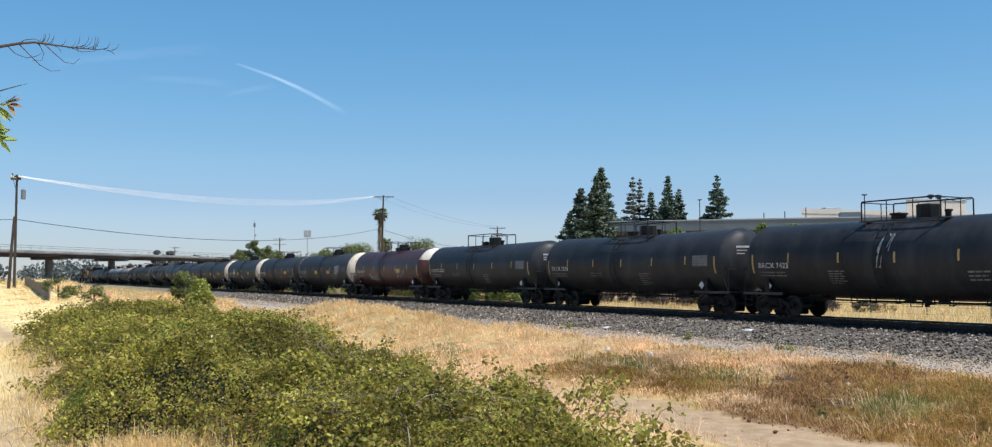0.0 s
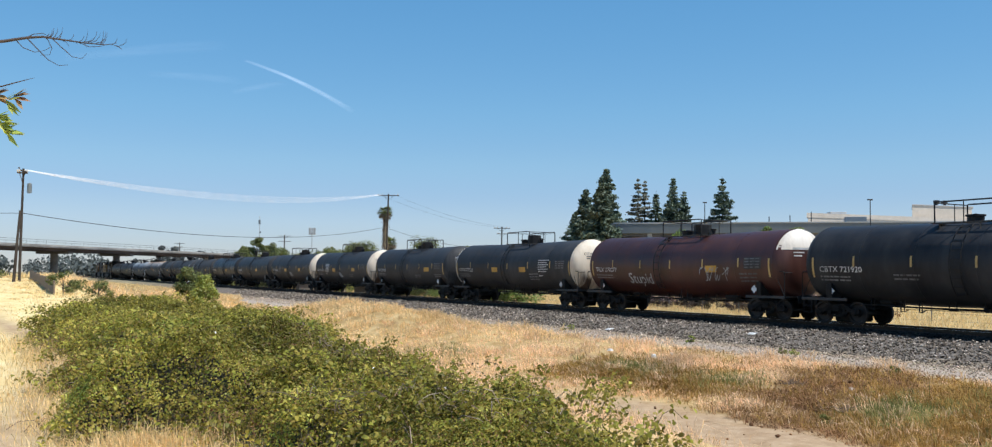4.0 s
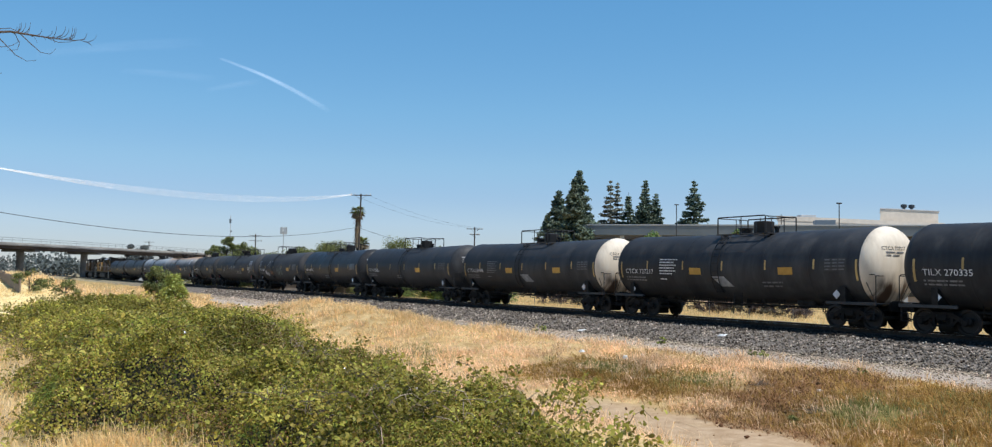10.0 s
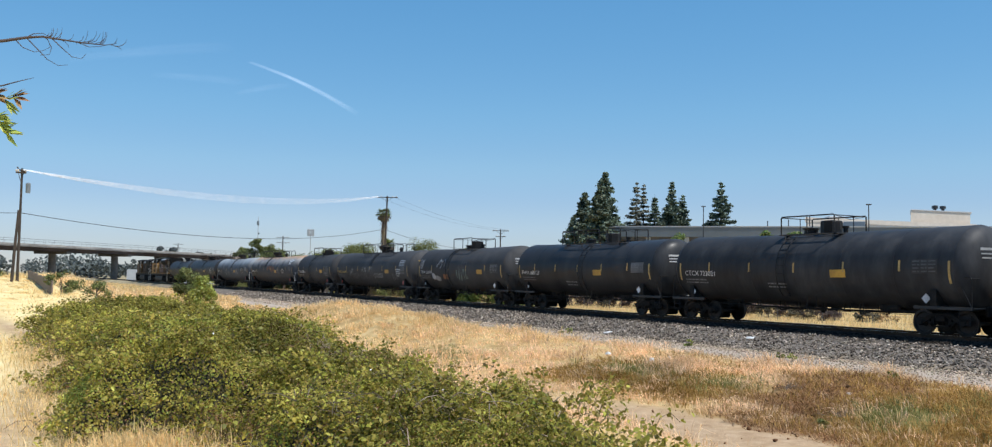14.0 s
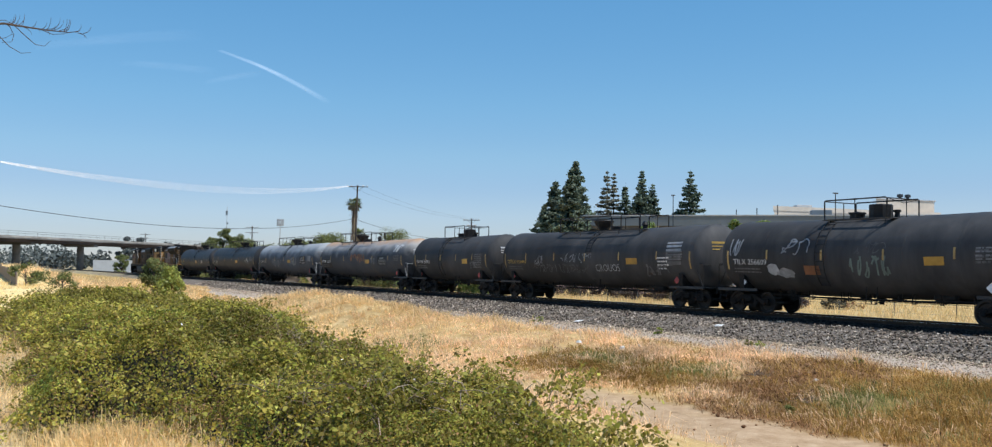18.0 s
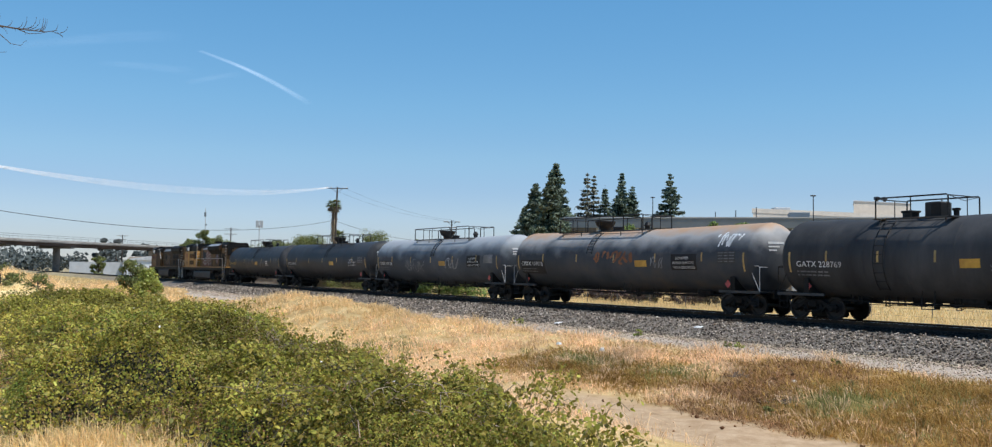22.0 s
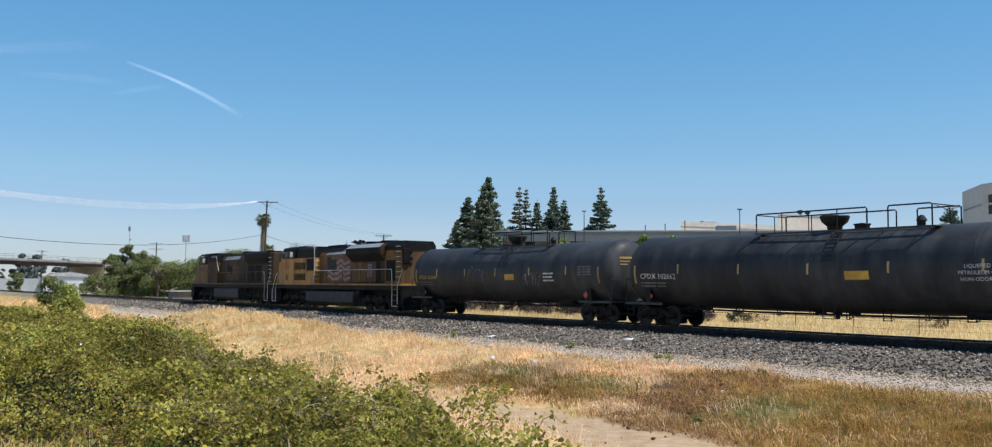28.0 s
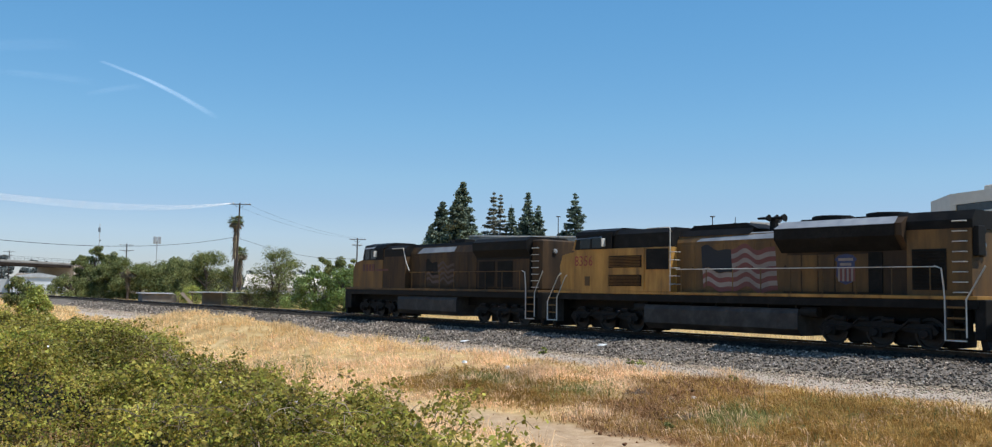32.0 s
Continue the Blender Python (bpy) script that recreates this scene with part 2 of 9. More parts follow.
TANK_BLACK = surf("tank_black", [(0.0266, 0.0274, 0.0294), (0.042, 0.0424, 0.0441), (0.0658, 0.0651, 0.0651)], 1.4, 0.5, bump=0.035, stretch=(1, 1, 0.25), big=0.25, spec=0.12)
TANK_FADED = surf("tank_faded", [(0.042, 0.042, 0.044), (0.06, 0.0595, 0.06), (0.082, 0.08, 0.079)], 1.2, 0.58, bump=0.045, stretch=(1, 1, 0.2), big=0.3, spec=0.08)
TANK_BLUE = surf("tank_blue_black", [(0.0217, 0.0228, 0.0252), (0.0336, 0.0344, 0.0367), (0.0504, 0.0507, 0.0518)], 1.2, 0.42, bump=0.015, stretch=(1, 1, 0.25), big=0.25, spec=0.13)


def crowned(name, body, lit_dust, stain, low, high):
    """Tank paint with a rusty or pale crown of uneven edge; the pale imitates sunlight."""
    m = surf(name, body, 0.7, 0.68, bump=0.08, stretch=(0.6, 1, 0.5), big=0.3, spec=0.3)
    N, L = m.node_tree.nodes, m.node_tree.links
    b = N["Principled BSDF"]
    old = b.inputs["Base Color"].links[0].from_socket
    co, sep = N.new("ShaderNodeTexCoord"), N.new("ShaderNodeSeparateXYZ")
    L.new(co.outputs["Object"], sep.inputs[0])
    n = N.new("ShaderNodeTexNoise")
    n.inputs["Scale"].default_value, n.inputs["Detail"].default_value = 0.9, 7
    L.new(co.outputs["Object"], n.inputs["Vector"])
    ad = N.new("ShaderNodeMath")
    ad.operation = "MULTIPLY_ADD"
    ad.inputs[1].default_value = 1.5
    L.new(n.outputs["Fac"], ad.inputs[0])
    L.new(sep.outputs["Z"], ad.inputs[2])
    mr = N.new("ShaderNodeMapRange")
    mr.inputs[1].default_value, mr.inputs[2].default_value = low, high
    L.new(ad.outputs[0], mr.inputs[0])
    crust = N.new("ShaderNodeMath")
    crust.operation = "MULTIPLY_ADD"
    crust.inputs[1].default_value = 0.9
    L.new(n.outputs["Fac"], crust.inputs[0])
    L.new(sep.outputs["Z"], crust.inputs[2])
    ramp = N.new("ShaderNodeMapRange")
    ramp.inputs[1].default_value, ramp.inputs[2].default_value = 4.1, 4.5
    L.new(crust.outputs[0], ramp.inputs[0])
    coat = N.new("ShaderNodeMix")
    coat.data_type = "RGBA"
    coat.inputs[6].default_value, coat.inputs[7].default_value = hexless(lit_dust), hexless(stain)
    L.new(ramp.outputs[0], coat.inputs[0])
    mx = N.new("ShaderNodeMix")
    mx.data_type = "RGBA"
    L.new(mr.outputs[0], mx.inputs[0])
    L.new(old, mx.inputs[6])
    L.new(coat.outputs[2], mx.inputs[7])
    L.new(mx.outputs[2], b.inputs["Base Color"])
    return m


# dark bodies under pale crowns paint in the sunlit top; the rust is real
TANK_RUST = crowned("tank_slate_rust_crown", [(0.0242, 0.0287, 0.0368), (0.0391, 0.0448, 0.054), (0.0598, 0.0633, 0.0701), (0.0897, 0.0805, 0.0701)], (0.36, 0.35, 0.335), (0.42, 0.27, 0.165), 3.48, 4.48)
TANK_GREY = crowned("tank_blue_grey_lit_top", [(0.0356, 0.0425, 0.0529), (0.0575, 0.0655, 0.0782), (0.0978, 0.1058, 0.1184)], (0.31, 0.335, 0.352), (0.345, 0.352, 0.36), 3.38, 4.48)
TANK_BROWN = surf("tank_brown", [(0.0391, 0.0138, 0.0103), (0.0575, 0.0207, 0.0155), (0.0862, 0.0345, 0.0253)], 1.2, 0.45, bump=0.05, stretch=(1, 1, 0.2), big=0.3, spec=0.45)
HEAD_WHITE = surf("head_white", [(0.46, 0.4, 0.32), (0.68, 0.61, 0.51), (0.78, 0.72, 0.63)], 1.1, 0.6, bump=0.04, stretch=(1, 1.3, 0.35), big=0.16)


def streaked(name, body, stain, top, foot):
    """White paint with brown streaks running down from the brake gear on the tank head."""
    m = surf(name, body, 1.1, 0.6, bump=0.04, stretch=(1, 1.3, 0.35), big=0.16)
    N, L = m.node_tree.nodes, m.node_tree.links
    b = N["Principled BSDF"]
    old = b.inputs["Base Color"].links[0].from_socket
    co, sep, mp = N.new("ShaderNodeTexCoord"), N.new("ShaderNodeSeparateXYZ"), N.new("ShaderNodeMapping")
    L.new(co.outputs["Object"], sep.inputs[0])
    L.new(co.outputs["Object"], mp.inputs[0])
    mp.inputs["Scale"].default_value = (0.4, 1.7, 0.35)
    n = N.new("ShaderNodeTexNoise")
    n.inputs["Scale"].default_value, n.inputs["Detail"].default_value = 1.6, 5
    L.new(mp.outputs[0], n.inputs["Vector"])
    smear, run, wide, both = N.new("ShaderNodeMapRange"), N.new("ShaderNodeMapRange"), N.new("ShaderNodeMapRange"), N.new("ShaderNodeMath")
    smear.inputs[1].default_value, smear.inputs[2].default_value = 0.36, 0.52
    L.new(n.outputs["Fac"], smear.inputs[0])
    run.inputs[1].default_value, run.inputs[2].default_value = top, foot
    L.new(sep.outputs["Z"], run.inputs[0])
    off = N.new("ShaderNodeMath")
    off.operation = "ABSOLUTE"
    L.new(sep.outputs["Y"], off.inputs[0])
    wide.inputs[1].default_value, wide.inputs[2].default_value = 1.5, 0.9
    L.new(off.outputs[0], wide.inputs[0])
    both.operation = "MULTIPLY"
    L.new(smear.outputs[0], both.inputs[0])
    L.new(run.outputs[0], both.inputs[1])
    fac = N.new("ShaderNodeMath")
    fac.operation = "MULTIPLY"
    L.new(both.outputs[0], fac.inputs[0])
    L.new(wide.outputs[0], fac.inputs[1])
    mx = N.new("ShaderNodeMix")
    mx.data_type = "RGBA"
    mx.inputs[7].default_value = hexless(stain)
    L.new(fac.outputs[0], mx.inputs[0])
    L.new(old, mx.inputs[6])
    L.new(mx.outputs[2], b.inputs["Base Color"])
    return m


HEAD_STAINED = streaked("head_white_streaked", [(0.5, 0.41, 0.3), (0.7, 0.6, 0.46), (0.79, 0.7, 0.57)], (0.1, 0.055, 0.03), 2.35, 1.75)
UNDER = surf("underframe_grime", [(0.01, 0.01, 0.0096), (0.018, 0.017, 0.016), (0.036, 0.032, 0.028)], 5, 0.75, bump=0.2, big=0.35, spec=0.2)
TRUCK = surf("truck_cast_steel", [(0.006, 0.0055, 0.005), (0.011, 0.0095, 0.0085), (0.023, 0.0185, 0.015)], 6, 0.75, bump=0.25, big=0.3, spec=0.25)
WHEEL = surf("wheel_steel", [(0.009, 0.008, 0.0075), (0.016, 0.0135, 0.012), (0.03, 0.025, 0.021)], 7, 0.6, metal=0.2, bump=0.1)
RAILING = surf("railing_black", [(0.014, 0.014, 0.015), (0.025, 0.024, 0.024)], 8, 0.55, bump=0.05, spec=0.2)
GRATE = surf("grating_steel", [(0.03, 0.03, 0.03), (0.06, 0.055, 0.05)], 12, 0.7, bump=0.3)
STRIPE = surf("reflector_yellow", [(0.36, 0.24, 0.075), (0.52, 0.36, 0.13)], 5, 0.55, bump=0.0, rand=0.2)
PANEL_Y = surf("panel_yellow", [(0.44, 0.24, 0.03), (0.56, 0.33, 0.05)], 5, 0.5, bump=0.0, rand=0.15)
INK_WHITE = surf("stencil_white", [(0.55, 0.55, 0.54), (0.74, 0.74, 0.72)], 9, 0.7, bump=0.0, rand=0.15)
INK_GREY = surf("stencil_grey", [(0.1, 0.1, 0.1), (0.19, 0.19, 0.19)], 9, 0.7, bump=0.0, rand=0.35)
INK_YELLOW = surf("stencil_yellow", [(0.4, 0.26, 0.05), (0.55, 0.38, 0.1)], 9, 0.7, bump=0.0)
INK_PALE = surf("graffiti_pale", [(0.22, 0.228, 0.235), (0.42, 0.43, 0.435)], 5, 0.7, bump=0.0, rand=0.3)
INK_GREENPALE = surf("graffiti_pale_green", [(0.1, 0.14, 0.12), (0.2, 0.25, 0.21)], 5, 0.7, bump=0.0)
INK_ORANGE = surf("graffiti_orange", [(0.17, 0.07, 0.03), (0.3, 0.125, 0.05)], 5, 0.7, bump=0.0)
INK_RED = surf("lettering_red", [(0.2, 0.02, 0.02), (0.32, 0.04, 0.03)], 6, 0.6, bump=0.0)
INK_BLUE = surf("emblem_blue", [(0.015, 0.02, 0.07), (0.03, 0.04, 0.11)], 6, 0.6, bump=0.0)
PLACARD = surf("placard_white", [(0.55, 0.55, 0.55), (0.75, 0.75, 0.75)], 9, 0.6, bump=0.0)
PLACARD_RED = surf("placard_red", [(0.4, 0.05, 0.05), (0.6, 0.12, 0.1)], 9, 0.6, bump=0.0)
BRIGHT_STEEL = surf("bright_steel", [(0.5, 0.5, 0.5), (0.72, 0.72, 0.72)], 9, 0.25, metal=1.0, bump=0.0)
LOCO_Y = surf("loco_yellow", [(0.1, 0.056, 0.02), (0.24, 0.124, 0.029), (0.32, 0.172, 0.041), (0.4, 0.22, 0.055)], 1.5, 0.6, bump=0.05, stretch=(1, 1, 0.22), big=0.4, spec=0.3)
LOCO_YM = surf("loco_yellow_dirty", [(0.06, 0.034, 0.015), (0.12, 0.066, 0.021), (0.19, 0.105, 0.032)], 1.2, 0.62, bump=0.05, stretch=(1, 1, 0.22), big=0.35, spec=0.25)
LOCO_YB = surf("loco_brown_grime", [(0.014, 0.01, 0.007), (0.04, 0.025, 0.014), (0.085, 0.05, 0.022)], 1.1, 0.7, bump=0.05, stretch=(1, 1, 0.2), big=0.4, spec=0.2)
FLAG_DIM = surf("flag_sooty", [(0.05, 0.03, 0.024), (0.09, 0.055, 0.045)], 2.2, 0.7, bump=0.0, big=0.3)
INK_DARKRED = surf("lettering_dim_red", [(0.06, 0.012, 0.01), (0.1, 0.02, 0.015)], 6, 0.6, bump=0.0)
LOCO_YD = surf("loco_yellow_sooty", [(0.038, 0.025, 0.014), (0.095, 0.055, 0.022), (0.18, 0.1, 0.034)], 1.1, 0.65, bump=0.05, stretch=(1, 1, 0.2), big=0.35, spec=0.25)
LOCO_ROOF = surf("loco_roof_soot", [(0.006, 0.006, 0.006), (0.011, 0.0105, 0.01), (0.023, 0.0215, 0.02)], 2, 0.65, bump=0.08, big=0.3, spec=0.12)
# grey for a headlight and for strips that imitate sun on roof edges
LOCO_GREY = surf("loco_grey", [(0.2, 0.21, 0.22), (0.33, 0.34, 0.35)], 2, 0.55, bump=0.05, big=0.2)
LOCO_FUEL = surf("fuel_tank_grey", [(0.026, 0.024, 0.023), (0.043, 0.04, 0.037), (0.07, 0.065, 0.06)], 1.8, 0.6, bump=0.06, big=0.25, spec=0.15)
LOCO_GRILLE = surf("grille_dark", [(0.008, 0.008, 0.008), (0.02, 0.018, 0.016)], 9, 0.7, bump=0.3, spec=0.1)
LOCO_RAIL = surf("handrail_pale", [(0.45, 0.42, 0.36), (0.62, 0.6, 0.55)], 6, 0.5, bump=0.0)
FLAG_RED = surf("flag_red_faded", [(0.11, 0.032, 0.028), (0.18, 0.052, 0.042)], 2.2, 0.65, bump=0.0, big=0.3)
FLAG_WHITE = surf("flag_white_faded", [(0.18, 0.145, 0.125), (0.28, 0.235, 0.2)], 2.2, 0.65, bump=0.0, big=0.3)
FLAG_BLUE = surf("flag_blue_faded", [(0.008, 0.01, 0.014), (0.02, 0.022, 0.027)], 2.2, 0.8, bump=0.0, big=0.3)
GLASS = surf("cab_glass", [(0.006, 0.007, 0.008), (0.01, 0.011, 0.012)], 3, 0.08, bump=0.0, spec=0.3)
RAIL_STEEL = surf("rail_rust", [(0.03, 0.019, 0.013), (0.055, 0.033, 0.021), (0.085, 0.05, 0.031)], 6, 0.7, bump=0.1, spec=0.2)
RAIL_TOP = surf("rail_polished", [(0.45, 0.44, 0.43), (0.62, 0.61, 0.6)], 6, 0.28, metal=1.0, bump=0.0)
TIE = surf("tie_wood", [(0.02, 0.017, 0.014), (0.04, 0.034, 0.028), (0.075, 0.065, 0.055)], 6, 0.85, bump=0.4, rand=0.3, stretch=(4, 1, 1), spec=0.1)
STONE = surf("ballast_stone", [(0.066, 0.052, 0.039), (0.195, 0.157, 0.12), (0.64, 0.55, 0.445)], 5, 0.85, bump=0.2, island=0.85, big=0.3, spec=0.08, hue=0.012)
# oily stones, made darker still to stand in for the train's shadow
STONE_GRIMY_SHADED = surf("ballast_grimy_shaded", [(0.015, 0.0125, 0.01), (0.035, 0.029, 0.024), (0.08, 0.066, 0.053)], 5, 0.85, bump=0.2, island=0.6, big=0.3, spec=0.08)
CLOD = surf("dry_clod", [(0.1, 0.052, 0.026), (0.2, 0.11, 0.055), (0.34, 0.21, 0.115)], 6, 0.95, bump=0.3, island=0.5, big=0.2, spec=0.03, hue=0.01)
GRAVEL = surf("pale_gravel", [(0.28, 0.215, 0.15), (0.43, 0.34, 0.245), (0.62, 0.51, 0.38)], 5, 0.9, bump=0.2, island=0.5, big=0.2, spec=0.05)
GRASS = surf("dry_grass", [(0.64, 0.405, 0.205), (0.88, 0.61, 0.362), (0.97, 0.78, 0.56)], 3.0, 0.8, bump=0.0, island=0.22, big=0.3, trans=0.45, spec=0.1, hue=0.007)
STRAW = surf("straw_grass", [(0.7, 0.48, 0.215), (0.87, 0.635, 0.325), (0.95, 0.765, 0.48)], 0.8, 0.8, bump=0.0, island=0.24, big=0.22, trans=0.45, spec=0.1, hue=0.007)
GRASS_PALE = surf("pale_dry_grass", [(0.71, 0.505, 0.21), (0.86, 0.64, 0.305), (0.94, 0.76, 0.44)], 0.8, 0.8, bump=0.0, island=0.24, big=0.16, trans=0.45, spec=0.1, hue=0.007)
WEED = surf("russet_weed", [(0.1623, 0.0834, 0.0364), (0.3065, 0.1706, 0.079), (0.4869, 0.308, 0.1569)], 1.2, 0.85, bump=0.0, island=0.4, big=0.25, trans=0.2, spec=0.1, hue=0.007)
GOLDWEED = surf("golden_weed", [(0.2712, 0.159, 0.0465), (0.4018, 0.2479, 0.0727), (0.5157, 0.3411, 0.1172)], 0.9, 0.8, bump=0.0, island=0.35, big=0.25, trans=0.3, spec=0.1, hue=0.007)
GREENGRASS = surf("green_weed", [(0.15, 0.165, 0.048), (0.235, 0.24, 0.08), (0.36, 0.335, 0.13)], 1.5, 0.75, bump=0.0, island=0.3, trans=0.3, spec=0.1)
LEAF = surf("bramble_leaf", [(0.1512, 0.132, 0.023), (0.3136, 0.275, 0.048), (0.5376, 0.462, 0.115)], 3.0, 0.42, bump=0.0, island=0.48, big=0.45, trans=0.38, spec=0.14)
LEAF_FRESH = surf("bramble_leaf_fresh", [(0.115, 0.135, 0.022), (0.26, 0.285, 0.052), (0.48, 0.51, 0.125)], 3.0, 0.5, bump=0.0, island=0.48, big=0.45, trans=0.38, spec=0.14)
LEAF_DRY = surf("bramble_leaf_dry", [(0.18, 0.1, 0.035), (0.3, 0.17, 0.065), (0.42, 0.28, 0.13)], 1.5, 0.7, bump=0.0, island=0.4, trans=0.2)
CANE = surf("bramble_cane", [(0.1, 0.07, 0.045), (0.21, 0.155, 0.105), (0.34, 0.27, 0.2)], 5, 0.8, bump=0.1, island=0.3)
SHOOT = surf("bramble_shoot", [(0.07, 0.055, 0.02), (0.13, 0.1, 0.035), (0.17, 0.12, 0.05)], 5, 0.7, bump=0.0, island=0.3)
# near-black colour that paints shade into the gaps between bramble leaves
THICKET_SHADE = surf("bramble_inner_shade", [(0.014, 0.012, 0.004), (0.03, 0.026, 0.008), (0.06, 0.048, 0.018)], 6, 1.0, bump=0.6, bscale=25)
PETAL = surf("bramble_flower", [(0.6, 0.55, 0.55), (0.8, 0.76, 0.76)], 5, 0.6, bump=0.0)
SHRUB_LEAF = surf("shrub_leaf", [(0.24, 0.28, 0.048), (0.38, 0.41, 0.082), (0.53, 0.53, 0.14)], 1.5, 0.5, bump=0.0, island=0.45, trans=0.35)
NEEDLE = surf("conifer_needles", [(0.11, 0.15, 0.105), (0.165, 0.208, 0.145), (0.235, 0.262, 0.19)], 0.8, 0.7, bump=0.0, island=0.35, trans=0.12, spec=0.15)
NEEDLE_PALE = surf("conifer_needles_thin", [(0.18, 0.185, 0.14), (0.24, 0.24, 0.185), (0.3, 0.29, 0.23)], 0.8, 0.7, bump=0.0, island=0.35, trans=0.15, spec=0.15)
FOLIAGE = surf("broad_leaves", [(0.12, 0.138, 0.048), (0.19, 0.21, 0.074), (0.28, 0.295, 0.115)], 0.6, 0.7, bump=0.0, island=0.45, trans=0.25, spec=0.15)
FOLIAGE_BRIGHT = surf("broad_leaves_bright", [(0.12, 0.18, 0.04), (0.19, 0.26, 0.06), (0.28, 0.34, 0.11)], 0.6, 0.55, bump=0.0, island=0.45, trans=0.3)
# leaf colour greyed and lightened to imitate haze over distance
FOLIAGE_HAZED = surf("far_woods", [(0.09, 0.105, 0.1), (0.125, 0.14, 0.132), (0.165, 0.178, 0.168)], 0.15, 0.9, bump=0.0, island=0.25, spec=0.03)
BARK = surf("bark", [(0.05, 0.035, 0.025), (0.1, 0.075, 0.055), (0.16, 0.125, 0.1)], 4, 0.9, bump=0.5, stretch=(3, 3, 0.5))
PALMSKIRT = surf("palm_dead_fronds", [(0.1, 0.07, 0.04), (0.2, 0.15, 0.09), (0.3, 0.23, 0.15)], 3, 0.9, bump=0.3, island=0.3)
POLE = surf("pole_wood", [(0.035, 0.025, 0.018), (0.06, 0.045, 0.034), (0.09, 0.07, 0.055)], 5, 0.9, bump=0.4, stretch=(4, 4, 0.4))
# near white, so the wires' glint in the sun sits in the colour
WIRE = surf("wire_aluminium_glint", [(0.8, 0.81, 0.82), (0.88, 0.88, 0.88)], 5, 0.5, bump=0.0, big=0.02)
CABLE = surf("cable_black", [(0.03, 0.032, 0.036), (0.045, 0.047, 0.05)], 5, 0.6, bump=0.0)
CONCRETE = surf("concrete", [(0.22, 0.2, 0.18), (0.3, 0.28, 0.25), (0.37, 0.35, 0.32)], 1.2, 0.85, bump=0.2)
CONCRETE_DARK = surf("concrete_weathered", [(0.1, 0.09, 0.085), (0.15, 0.14, 0.13), (0.2, 0.185, 0.17)], 0.9, 0.9, bump=0.2)
GIRDER = surf("girder_steel", [(0.055, 0.035, 0.028), (0.085, 0.055, 0.043)], 1.2, 0.8, bump=0.1)
FASCIA = surf("fascia_grey", [(0.15, 0.175, 0.19), (0.19, 0.215, 0.23)], 0.6, 0.7, bump=0.05, big=0.1)
BEIGE = surf("stucco_beige", [(0.52, 0.44, 0.345), (0.62, 0.535, 0.43)], 1.0, 0.85, bump=0.1, big=0.08)
OFFICE = surf("office_panel", [(0.42, 0.43, 0.43), (0.5, 0.51, 0.51)], 0.8, 0.75, bump=0.05, big=0.08)
WINDOW = surf("window_band", [(0.015, 0.018, 0.022), (0.03, 0.033, 0.038)], 1, 0.12, bump=0.0)
WHITEWALL = surf("white_metal_wall", [(0.62, 0.63, 0.64), (0.72, 0.73, 0.74)], 0.8, 0.6, bump=0.05, big=0.08)
TAN_WALL = surf("tan_wall", [(0.34, 0.27, 0.2), (0.42, 0.34, 0.26)], 0.8, 0.85, bump=0.1)
ROOF_GREY = surf("roof_sheet", [(0.4, 0.4, 0.4), (0.55, 0.55, 0.55)], 1.5, 0.5, bump=0.1)
BLOCK = surf("block_wall", [(0.16, 0.14, 0.12), (0.24, 0.21, 0.18)], 1.5, 0.9, bump=0.2)
FENCE = surf("fence_wire", [(0.1, 0.1, 0.1), (0.16, 0.16, 0.16)], 5, 0.6, metal=0.4, bump=0.0)
WOODGREY = surf("grey_wood", [(0.16, 0.12, 0.09), (0.28, 0.22, 0.165)], 4, 0.9, bump=0.3)
PAPER = surf("litter_white", [(0.7, 0.7, 0.68), (0.82, 0.82, 0.8)], 5, 0.7, bump=0.1)
CARPAINT = [surf("car_paint_" + n, [c, tuple(min(1, k * 1.15) for k in c)], 2, 0.3, bump=0.0, coat=0.5) for n, c in (("white", (0.6, 0.6, 0.6)), ("silver", (0.35, 0.36, 0.37)), ("red", (0.25, 0.03, 0.03)), ("dark", (0.03, 0.03, 0.035)))]
TYRE = surf("tyre_rubber", [(0.015, 0.015, 0.015), (0.03, 0.03, 0.03)], 6, 0.85)
TWIG = surf("bare_twig", [(0.05, 0.035, 0.03), (0.09, 0.065, 0.055)], 6, 0.85, bump=0.1)

